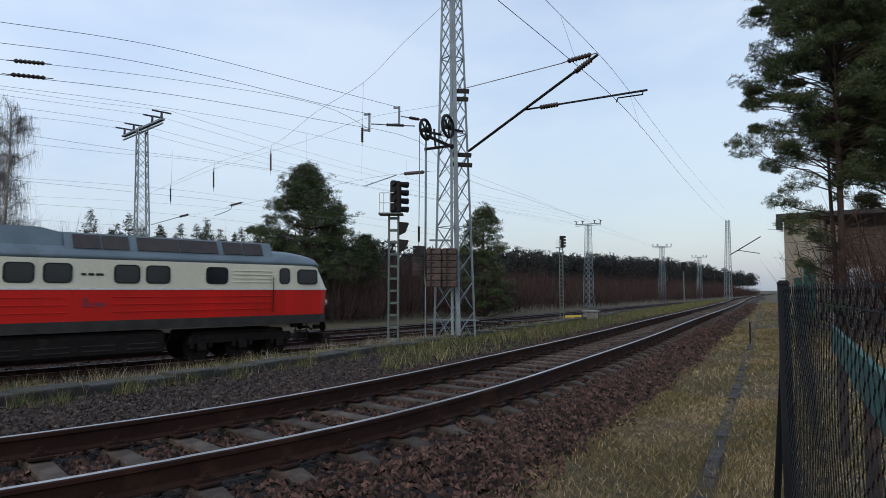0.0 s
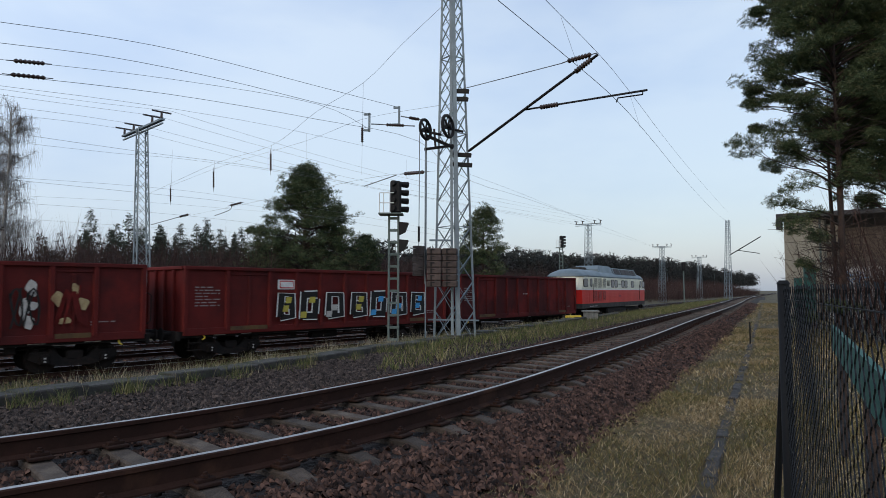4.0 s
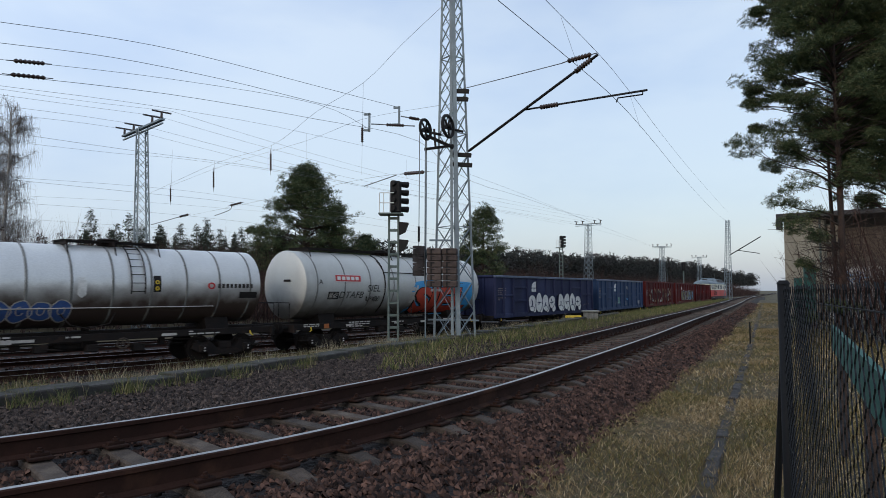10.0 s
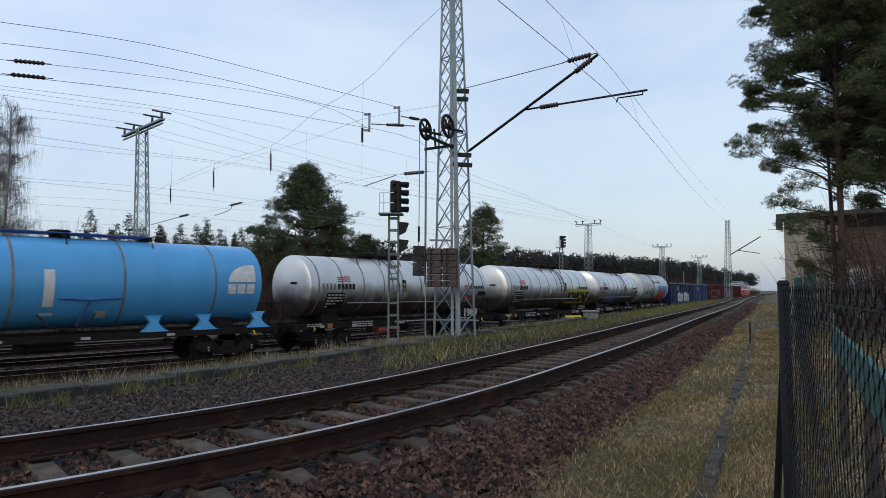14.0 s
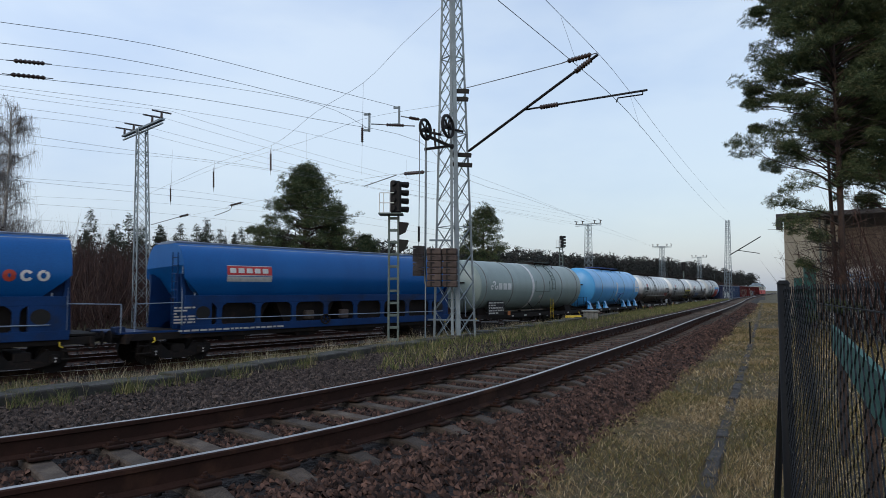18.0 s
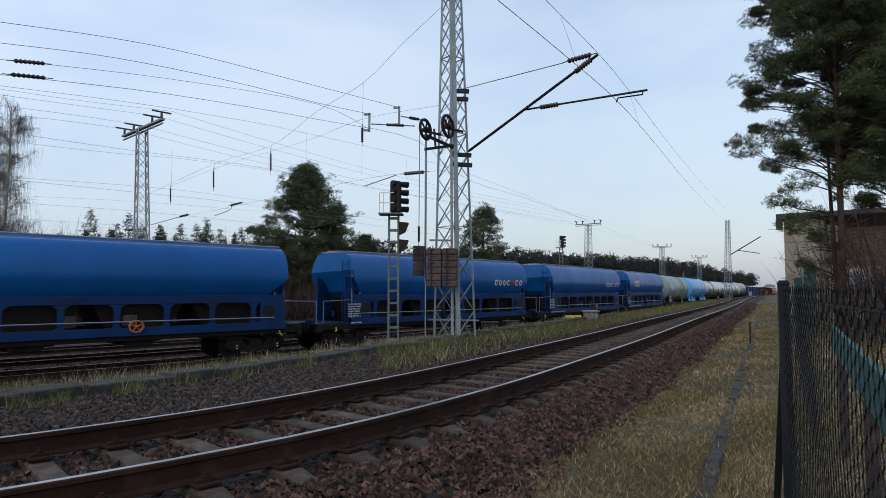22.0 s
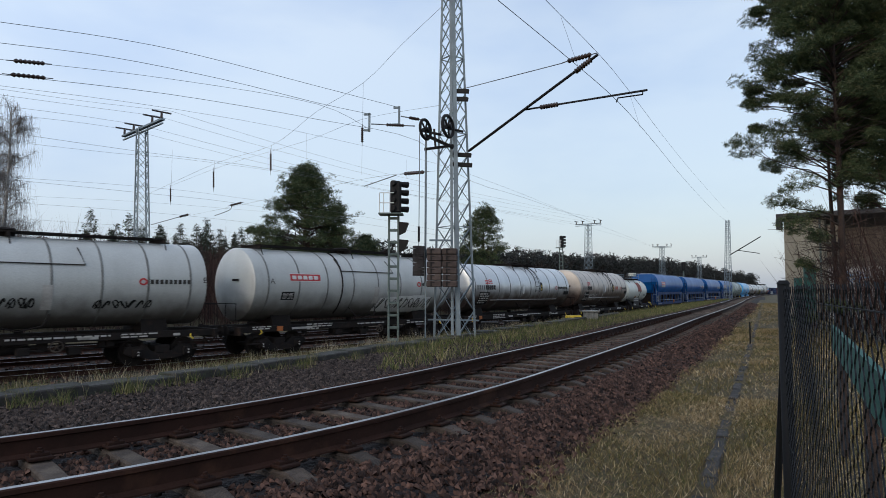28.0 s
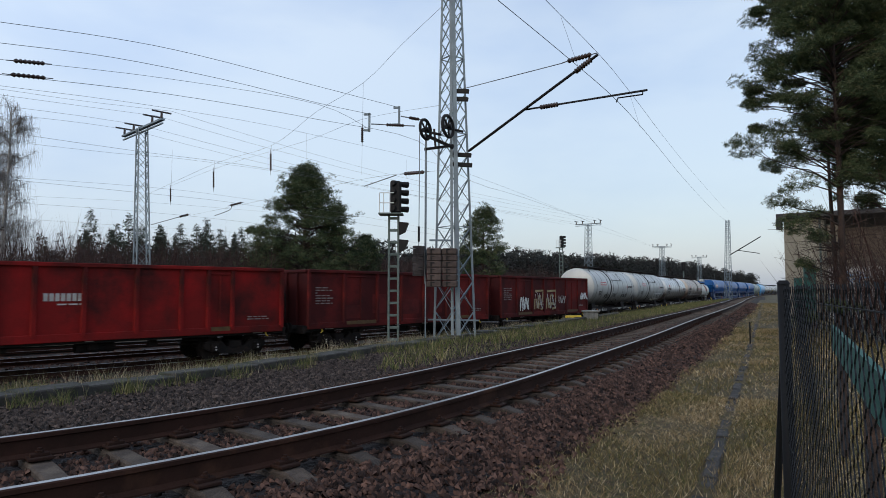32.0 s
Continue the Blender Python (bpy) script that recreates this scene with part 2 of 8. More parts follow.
# ---- mesh building ----
class Build:
    """Collects faces of one mesh."""

    def __init__(self):
        self.v, self.f = [], []

    def add(self, verts, faces):
        k = len(self.v)
        self.v.extend(tuple(p) for p in verts)
        self.f.extend(tuple(i + k for i in q) for q in faces)
        return self

    def box(self, c, s, m=None, bev=0.0):
        """A box with centre c and sizes s, its edges chamfered by bev, turned by m."""
        a = [x / 2 for x in s]
        b = min(bev, *(x * 0.45 for x in a))
        if b <= 0:
            vs = [(i * a[0], j * a[1], k * a[2]) for i in (-1, 1) for j in (-1, 1) for k in (-1, 1)]
            fs = [(0, 1, 3, 2), (4, 6, 7, 5), (0, 4, 5, 1), (2, 3, 7, 6), (0, 2, 6, 4), (1, 5, 7, 3)]
        else:
            vs, at = [], {}
            for i in (-1, 1):
                for j in (-1, 1):
                    for k in (-1, 1):
                        for ax in range(3):
                            at[i, j, k, ax] = len(vs)
                            g = [x - b for x in a]
                            g[ax] = a[ax]
                            vs.append((i * g[0], j * g[1], k * g[2]))
            fs = []
            for ax in range(3):
                o1, o2 = (ax + 1) % 3, (ax + 2) % 3
                for sg in (-1, 1):
                    q = []
                    for d1, d2 in ((-1, -1), (1, -1), (1, 1), (-1, 1)):
                        key = [0, 0, 0]
                        key[ax], key[o1], key[o2] = sg, d1, d2
                        q.append(at[(*key, ax)])
                    fs.append(tuple(q if sg > 0 else q[::-1]))
                for d1 in (-1, 1):
                    for d2 in (-1, 1):
                        k0, k1 = [0, 0, 0], [0, 0, 0]
                        k0[ax], k1[ax] = -1, 1
                        for kk in (k0, k1):
                            kk[o1], kk[o2] = d1, d2
                        fs.append((at[(*k0, o1)], at[(*k1, o1)], at[(*k1, o2)], at[(*k0, o2)]))
            for i in (-1, 1):
                for j in (-1, 1):
                    for k in (-1, 1):
                        fs.append((at[i, j, k, 0], at[i, j, k, 1], at[i, j, k, 2]))
        if m is not None:
            vs = [m @ Vector(p) for p in vs]
        return self.add([(p[0] + c[0], p[1] + c[1], p[2] + c[2]) for p in vs], fs)

    def rod(self, p0, p1, r0, r1=None, n=6, caps=True):
        """A round bar from p0 to p1."""
        p0, p1 = Vector(p0), Vector(p1)
        r1 = r0 if r1 is None else r1
        d = (p1 - p0).normalized()
        u = d.orthogonal().normalized()
        w = d.cross(u)
        vs = [p + (u * math.cos(2 * math.pi * i / n) + w * math.sin(2 * math.pi * i / n)) * r for p, r in ((p0, r0), (p1, r1)) for i in range(n)]
        fs = [(i, (i + 1) % n, n + (i + 1) % n, n + i) for i in range(n)]
        if caps:
            fs += [tuple(range(n))[::-1], tuple(range(n, 2 * n))]
        return self.add(vs, fs)

    def tube(self, pts, r, n=5):
        """A round bar along a chain of points; r is one radius or one for each."""
        pts = [Vector(p) for p in pts]
        rs = r if isinstance(r, (list, tuple)) else [r] * len(pts)
        vs, u = [], None
        for i, p in enumerate(pts):
            d = (pts[min(i + 1, len(pts) - 1)] - pts[max(i - 1, 0)]).normalized()
            u = d.orthogonal().normalized() if u is None else (u - d * u.dot(d)).normalized()
            w = d.cross(u)
            vs += [p + (u * math.cos(2 * math.pi * k / n) + w * math.sin(2 * math.pi * k / n)) * rs[i] for k in range(n)]
        fs = [(i * n + k, i * n + (k + 1) % n, (i + 1) * n + (k + 1) % n, (i + 1) * n + k) for i in range(len(pts) - 1) for k in range(n)]
        fs += [tuple(range(n))[::-1], tuple(range((len(pts) - 1) * n, len(pts) * n))]
        return self.add(vs, fs)

    def bar(self, p0, p1, wide, thick, up=(0, 0, 1)):
        """A flat bar from p0 to p1."""
        p0, p1 = Vector(p0), Vector(p1)
        d = (p1 - p0).normalized()
        u = Vector(up)
        s = d.cross(u)
        s = (s if s.length > 1e-4 else d.orthogonal()).normalized()
        t = s.cross(d).normalized()
        vs = [p + s * (i * wide / 2) + t * (j * thick / 2) for p in (p0, p1) for i, j in ((-1, -1), (1, -1), (1, 1), (-1, 1))]
        return self.add(vs, [(0, 1, 5, 4), (1, 2, 6, 5), (2, 3, 7, 6), (3, 0, 4, 7), (3, 2, 1, 0), (4, 5, 6, 7)])

    def loft(self, rings, closed=True, caps=True):
        """A skin over rings of equally many points."""
        n = len(rings[0])
        vs = [p for r in rings for p in r]
        m = n if closed else n - 1
        fs = [(i * n + k, i * n + (k + 1) % n, (i + 1) * n + (k + 1) % n, (i + 1) * n + k) for i in range(len(rings) - 1) for k in range(m)]
        if caps and closed:
            fs += [tuple(range(n))[::-1], tuple(range((len(rings) - 1) * n, len(rings) * n))]
        return self.add(vs, fs)

    def mesh(self, name, mat, smooth=False):
        me = bpy.data.meshes.new(name)
        me.from_pydata(self.v, [], self.f)
        me.materials.append(mat)
        if smooth:
            me.shade_smooth()
        me.update()
        return me


def part(name, bm, mat, parent, label="", smooth=False):
    """Links a mesh as one part under a thing or under a part."""
    ob = new(name, bm if isinstance(bm, bpy.types.Mesh) else bm.mesh(name, mat, smooth))
    ob.parent = parent
    return tagged(ob, label)


def thing(name, label, category, m=None, group="", kind=""):
    """An empty at the base of a thing that carries its parts."""
    ob = new(name)
    ob.empty_display_size = 0.2
    if m is not None:
        ob.matrix_basis = m
    return tagged(ob, label, category, group, kind)


def solid(name, bm, mat, label, category, group="", kind="", smooth=False):
    """A thing that is one mesh."""
    return tagged(new(name, bm if isinstance(bm, bpy.types.Mesh) else bm.mesh(name, mat, smooth)), label, category, group, kind)


def arrays(name, v, f, mat, smooth=False):
    """A mesh from arrays of corners and of faces with equally many corners."""
    me = bpy.data.meshes.new(name)
    v, f = np.asarray(v, np.float32), np.asarray(f, np.int32)
    k = f.shape[1]
    me.vertices.add(len(v))
    me.vertices.foreach_set("co", v.ravel())
    me.loops.add(f.size)
    me.loops.foreach_set("vertex_index", f.ravel())
    me.polygons.add(len(f))
    me.polygons.foreach_set("loop_start", np.arange(0, f.size, k, dtype=np.int32))
    me.polygons.foreach_set("loop_total", np.full(len(f), k, np.int32))
    me.materials.append(mat)
    me.update(calc_edges=True)
    me.validate()
    if smooth:
        me.shade_smooth()
    return me


# ---- lines of the tracks, as headings along their length ----
def line_of(x0, y0, at, degrees, lo, hi, step):
    """Points and headings of a track that passes (x0, y0) at 0 m."""
    s = np.arange(lo, hi, step)
    h = np.radians(np.interp(s, at, degrees))
    x = np.concatenate([[0], np.cumsum(np.cos(h[:-1]) * step)])
    y = np.concatenate([[0], np.cumsum(np.sin(h[:-1]) * step)])
    i = np.argmin(abs(s))
    return s, x - x[i] + x0, y - y[i] + y0, h


def aside(line, d):
    """The line d metres to the left of a line."""
    s, x, y, h = line
    return s, x - np.sin(h) * d, y + np.cos(h) * d, h


MAIN = line_of(-11.54, 23.09, [-12, 0, 12, 24, 40, 70, 110, 160, 250, 520], [42.2, 46.5, 50.3, 53.2, 59.6, 60.4, 59.7, 59.4, 59.0, 58.6], -380, 640, 0.5)
SECOND = aside(MAIN, 4.4)
THIRD = aside(MAIN, 9.0)
NEAR = line_of(-2.938, 4.179, [-5.7, 0.0, 3.0, 6.1, 10.3, 16.6, 31.2, 73.2, 167.4], [28.3, 40.9, 56.2, 61.7, 62.0, 63.5, 62.6, 64.0, 61.3], -60, 420, 0.1)
NEAR_Z = 1.541


def line_through(pts):
    """A line with headings through a few plan points."""
    p = np.array(pts, float)
    k = np.concatenate([[0], np.cumsum(np.hypot(*np.diff(p, axis=0).T))])
    s = np.arange(0, k[-1], 0.25)
    x, y = np.interp(s, k, p[:, 0]), np.interp(s, k, p[:, 1])
    return s, x, y, np.arctan2(np.gradient(y), np.gradient(x))


# where the broken stone ends in the grass, and the row of edging stones
GRAVEL_EDGE = line_through([(-8.15, -4.61), (-2.9, 0.0), (-1.09, 2.3), (0.49, 4.98), (1.18, 6.42), (3.05, 9.78), (5.37, 14.37), (9.51, 22.26), (27.36, 57.91), (72.48, 142.58)])
EDGING = line_through([(0.32, 1.75), (1.99, 4.98), (2.89, 6.8), (4.59, 10.21), (7.91, 16.86), (16.85, 34.88)])


def at_line(line, s):
    return float(np.interp(s, line[0], line[1])), float(np.interp(s, line[0], line[2])), float(np.interp(s, line[0], line[3]))


def lateral(line, x, y):
    """Signed distance from a line (left of it is positive) of many points."""
    st = max(1, int(1.0 / (line[0][1] - line[0][0])))
    lx, ly, lh = line[1][::st], line[2][::st], line[3][::st]
    out = np.empty(len(x))
    for a in range(0, len(x), 4000):
        dx, dy = x[a:a + 4000, None] - lx[None], y[a:a + 4000, None] - ly[None]
        k = np.argmin(dx * dx + dy * dy, 1)
        i = np.arange(len(k))
        out[a:a + 4000] = -np.sin(lh[k]) * dx[i, k] + np.cos(lh[k]) * dy[i, k]
    return out


def ground_z(x, y):
    """Height of the ground: verge, the raised near track, kerb, and the lower main line."""
    x, y = np.atleast_1d(np.asarray(x, float)), np.atleast_1d(np.asarray(y, float))
    dn, dm = lateral(NEAR, x, y), lateral(MAIN, x, y)
    up = np.interp(dn, [-40, -4.0, -2.6, -1.5, 1.5, 2.8, 5.0, 6.0], [1.206, 1.187, 1.187, 1.224, 1.224, 1.079, 1.006, 0.916])
    low = -0.22 + 0.0 * dm
    w = np.clip((dn - 5.6) / np.maximum(0.6, (dn - 5.6) + np.maximum(-dm - 2.6, 0.0)), 0, 1)
    w = np.where(dm > -2.6, 1.0, w)
    w = w * w * (3 - 2 * w)
    z = up * (1 - w) + low * w
    z = z + np.where(dm > 14, np.minimum((dm - 14) * 0.02, 0.5), 0)
    return z


def waver(x, y, k):
    """A smooth uneven field between about -0.6 and 0.6, quick for many places."""
    return 0.2 * (np.sin(1.9 * x + 3.1 * np.sin(0.7 * y + k)) + np.sin(2.3 * y + 2.7 * np.sin(0.9 * x + 2 * k)) + np.sin(4.1 * x - 3.3 * y + 3 * k) + 0.7 * np.sin(7.3 * y + 5.9 * x + 4 * np.sin(2.1 * x + k)))


def gz(x, y):
    return float(ground_z(x, y)[0])

# ---- ground ----
def build_ground():
    ang = np.radians(np.concatenate([np.arange(28, 152, 0.7), np.arange(152, 388, 5.0)]))
    rad = np.concatenate([[0.25], 0.6 * 1.046 ** np.arange(0, 190)])
    a, r = np.meshgrid(ang, rad)
    x, y = (r * np.cos(a)).ravel(), (r * np.sin(a)).ravel()
    z = ground_z(x, y)
    rough = np.array([noise.noise((u * 0.9, v * 0.9, 0)) for u, v in zip(x, y)])
    dn, dm = lateral(NEAR, x, y), lateral(MAIN, x, y)
    bed = (abs(dn) < 2.2) | ((dm > -3.2) & (dm < 12))
    z = z + np.where(bed, 0.0, rough * 0.008)
    n, k = len(rad), len(ang)
    v = np.stack([x, y, z], 1)
    i, j = np.meshgrid(np.arange(n - 1), np.arange(k), indexing="ij")
    j2 = (j + 1) % k
    f = np.stack([i * k + j, i * k + j2, (i + 1) * k + j2, (i + 1) * k + j], -1).reshape(-1, 4)[:, ::-1]
    v = np.concatenate([v, [[0, 0, float(z[0])]]])
    me = arrays("ground", v, f, SOIL, True)
    edge = lateral(GRAVEL_EDGE, x, y) + 0.25 * rough
    # both sheets carry the stones' gap shade in their colour
    for name, mask, mat, label in (("gravel_bed", (edge > 0) & (dn < 1.9), BALLAST, "dark brown broken stone beside the near track, with gap shade in its colour"), ("gravel_bed", (dn > 1.7) & (dn < 5.9 + 0.3 * rough), GREYBED, "grey gravel between near track and kerb, with gap shade in its colour")):
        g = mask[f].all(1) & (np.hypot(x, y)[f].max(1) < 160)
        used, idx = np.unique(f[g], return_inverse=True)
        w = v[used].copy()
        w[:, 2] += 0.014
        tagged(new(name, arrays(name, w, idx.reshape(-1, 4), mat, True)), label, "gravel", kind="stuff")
    core = Build().add([(q[0], q[1], q[2]) for q in v[:k]] + [(0, 0, float(z[0]))], [(j, (j + 1) % k, k) for j in range(k)])
    solid("ground_patch", core, SOIL, "trodden earth under the camera", "ground", kind="structure")
    tagged(new("ground", me), "patchy winter verge of yellowed grass and earth", "ground", kind="structure")


def strip(name, line, d0, d1, s0, s1, zf, mat, label, step=0.4, cols=14, amp=0.02):
    """A bed of ballast along a line, from d0 to d1 metres left of it."""
    ss = np.arange(s0, s1, step)
    dd = np.linspace(d0, d1, cols)
    v = []
    for s in ss:
        x, y, h = at_line(line, s)
        for d in dd:
            px, py = x - math.sin(h) * d, y + math.cos(h) * d
            v.append((px, py, zf(d) + amp * noise.noise((px * 3, py * 3, 1))))
    n, k = len(ss), cols
    i, j = np.meshgrid(np.arange(n - 1), np.arange(k - 1), indexing="ij")
    f = np.stack([i * k + j, (i + 1) * k + j, (i + 1) * k + j + 1, i * k + j + 1], -1).reshape(-1, 4)[:, ::-1]
    tagged(new(name, arrays(name, v, f, mat, True)), label, "ballast", kind="stuff")


def pebbles(name, pts, size, mat, label, seed):
    """Many broken stones, each a small uneven wedge, joined."""
    rg = np.random.default_rng(seed)
    n = len(pts)
    base = np.array([(-0.9, -0.6, -0.5), (0.9, -0.6, -0.5), (0.9, 0.6, -0.5), (-0.9, 0.6, -0.5), (-0.45, 0.0, 0.55), (0.5, 0.05, 0.5)], float)
    tri = np.array([(0, 1, 5), (0, 5, 4), (2, 3, 4), (2, 4, 5), (1, 2, 5), (3, 0, 4)])
    v = base[None] * rg.uniform(0.7, 1.3, (n, 6, 1)) + rg.normal(0, 0.17, (n, 6, 3))
    a, tx, ty = rg.uniform(0, 2 * math.pi, n), rg.normal(0, 0.35, n), rg.normal(0, 0.35, n)
    v[:, :, 2] += v[:, :, 0] * tx[:, None] + v[:, :, 1] * ty[:, None]
    c, sn = np.cos(a)[:, None], np.sin(a)[:, None]
    v = np.stack([v[:, :, 0] * c - v[:, :, 1] * sn, v[:, :, 0] * sn + v[:, :, 1] * c, v[:, :, 2]], 2)
    v = v * np.asarray(size)[:, None, None] + np.asarray(pts)[:, None]
    f = (tri[None] + (np.arange(n) * 6)[:, None, None]).reshape(-1, 3)
    tagged(new(name, arrays(name, v.reshape(-1, 3), f, mat)), label, "stones", kind="stuff")


def along(line, s, d):
    """World places from distances along and left of a line."""
    x, y, h = (np.interp(s, line[0], c) for c in line[1:])
    return x - np.sin(h) * d, y + np.cos(h) * d


def near_bed(d):
    return float(np.interp(d, [-2.7, -2.1, -1.45, -1.3, 1.3, 1.45, 2.6, 5.0], [1.033, 1.187, 1.355, 1.296, 1.29, 1.355, 1.124, 1.033]))


def build_ballast():
    strip("ballast_bed", NEAR, -2.5, 2.9, -5, 120, near_bed, BALLAST, "bed of brown broken stone under the near track, coloured as shaded gaps", 0.3, 22)
    strip("ballast_bed", MAIN, -2.6, 13.0, -60, 500, lambda d: -0.19, BALLAST, "dark brown broken stone under the main tracks, with gap shade in its colour", 1.5, 20, 0.03)
    rg = np.random.default_rng(5)
    # thickest close by
    s = np.concatenate([rg.uniform(-2, 8, 40000), rg.uniform(7, 24, 20000), rg.uniform(22, 70, 7000)])
    d = rg.uniform(-1, 1, len(s))
    d = np.where(d < 0, d * 2.75, d * 2.2)
    on_sleeper = (abs((s + 4.7 + 0.2875) % 0.575 - 0.2875) < 0.085 + 0.03 * rg.uniform(0, 1, len(s))) & (abs(d) < 0.98)
    keep = (abs(abs(d) - 0.753) > 0.10) & (~on_sleeper | (rg.uniform(0, 1, len(s)) < 0.10))
    s, d = s[keep], d[keep]
    x, y = along(NEAR, s, d)
    z = np.array([near_bed(q) for q in d]) + rg.uniform(-0.020, 0.026, len(s))
    pebbles("ballast_stones", np.stack([x, y, z], 1), rg.uniform(0.016, 0.032, len(s)) * (1 + np.clip(s, 0, 60) * 0.03), STONE, "brown angular ballast stones", 6)
    s = np.concatenate([rg.uniform(-1, 9, 62000), rg.uniform(6, 26, 30000), rg.uniform(22, 60, 6000)])
    d = -1.2 - rg.uniform(0, 1, len(s)) * 4.6
    x, y = along(NEAR, s, d)
    keep = (lateral(GRAVEL_EDGE, x, y) > np.abs(rg.normal(0, 0.22, len(s))) - 0.35) & (np.hypot(x, y) > 1.5)
    x, y, s, d = x[keep], y[keep], s[keep], d[keep]
    z = np.maximum(ground_z(x, y), np.array([near_bed(q) if q > -2.5 else 0 for q in d])) + rg.uniform(-0.020, 0.028, len(s))
    pebbles("ballast_stones", np.stack([x, y, z], 1), rg.uniform(0.016, 0.032, len(s)) * (1 + np.clip(s, 0, 60) * 0.03), STONE, "brown angular stones spread down the shoulder", 9)
    s = np.concatenate([rg.uniform(-2, 12, 30000), rg.uniform(10, 40, 13000)])
    d = rg.uniform(1.35, 5.7, len(s))
    x, y = along(NEAR, s, d)
    z = np.maximum(ground_z(x, y), np.interp(d, [1.3, 1.45, 2.6, 5.0], [1.34, 1.355, 1.124, 1.033])) + rg.uniform(-0.01, 0.02, len(s))
    pebbles("grey_stones", np.stack([x, y, z], 1), rg.uniform(0.018, 0.036, len(s)) * (1 + np.clip(s, 0, 60) * 0.03), GREYSTONE, "loose grey stones beside the near track", 7)
    s = rg.uniform(-20, 70, 16000)
    d = rg.uniform(-2.6, 7.5, len(s))
    x, y = along(MAIN, s, d)
    pebbles("ballast_stones", np.stack([x, y, -0.18 + rg.uniform(-0.02, 0.03, len(s))], 1), rg.uniform(0.04, 0.075, len(s)), STONE, "dark broken stones of the main line", 8)


def rail_mesh(line, d, s0, s1, step, z, head):
    """One rail along a line: foot, web and head; or the bright running face of its head."""
    prof = [(-0.062, -0.172), (0.062, -0.172), (0.062, -0.160), (0.010, -0.140), (0.010, -0.045), (0.036, -0.032), (0.036, -0.006), (0.028, 0.0), (-0.028, 0.0), (-0.036, -0.006), (-0.036, -0.032), (-0.010, -0.045), (-0.010, -0.140), (-0.062, -0.160)]
    if head:
        prof = [(-0.023, -0.004), (0.023, -0.004), (0.023, 0.002), (0.0, 0.004), (-0.023, 0.002)]
    b = Build()
    rings = []
    for s in np.arange(s0, s1, step):
        x, y, h = at_line(line, s)
        rings.append([(x - math.sin(h) * (d + u), y + math.cos(h) * (d + u), z + w) for u, w in prof])
    return b.loft(rings)


def sleeper_mesh():
    b = Build()
    rings = []
    for x, w, t in ((-1.22, 0.10, 0.13), (-0.98, 0.105, 0.195), (-0.45, 0.10, 0.185), (0.0, 0.095, 0.17), (0.45, 0.10, 0.185), (0.98, 0.105, 0.195), (1.22, 0.10, 0.13)):
        rings.append([(-w, x, -0.2), (w, x, -0.2), (w * 0.86, x, t - 0.215), (w * 0.7, x, t - 0.2), (-w * 0.7, x, t - 0.2), (-w * 0.86, x, t - 0.215)])
    return b.loft(rings)


def clip_mesh():
    b = Build()
    b.box((0, 0, 0.012), (0.17, 0.36, 0.024), bev=0.006)
    for sg in (-1, 1):
        b.box((0, sg * 0.105, 0.035), (0.13, 0.055, 0.03), bev=0.006)
        b.rod((0, sg * 0.105, 0.03), (0, sg * 0.105, 0.085), 0.016, n=6)
        b.rod((0, sg * 0.105, 0.052), (0, sg * 0.105, 0.068), 0.030, n=6)
    return b


def build_track(line, z, s0, s1, spacing, label, near):
    t = thing("railway_track", label, "track")
    step = 0.45 if near else 2.5
    for d in (-0.753, 0.753):
        r = part("rail", rail_mesh(line, d, s0, s1, step, z, False), RAILSIDE, t, "rusty brown steel rail")
        part("running_surface", rail_mesh(line, d, s0, s1, step, z, True), RAILHEAD, r, "bright worn running surface")
    sm = sleeper_mesh().mesh("sleeper", SLEEPER)
    cm = clip_mesh().mesh("rail_fastening", RAILSIDE)
    single = 70 if near else 0
    n = 0
    for s in np.arange(s0 + 0.3, min(s1, 150), spacing):
        x, y, h = at_line(line, s)
        turn = pose(x, y, z - 0.180, 0, 0, math.degrees(h) + random.uniform(-0.8, 0.8))
        if n < single:
            o = part("sleeper", sm, SLEEPER, t)
            o.matrix_basis = turn
            for d in (-0.753, 0.753):
                c = part("rail_fastening", cm, RAILSIDE, o)
                c.matrix_basis = pose(0, d, 0.002)
        else:
            if n == single:
                rest = Build()
            rest.add([turn @ Vector(p) for p in sm_v], sm_f) if n > single else None
            if n == single:
                sm_v = [tuple(v.co) for v in sm.vertices]
                sm_f = [tuple(p.vertices) for p in sm.polygons]
                rest.add([turn @ Vector(p) for p in sm_v], sm_f)
        n += 1
    if n > single:
        tagged(part("sleepers", rest, SLEEPER, t), kind="stuff")
    return t


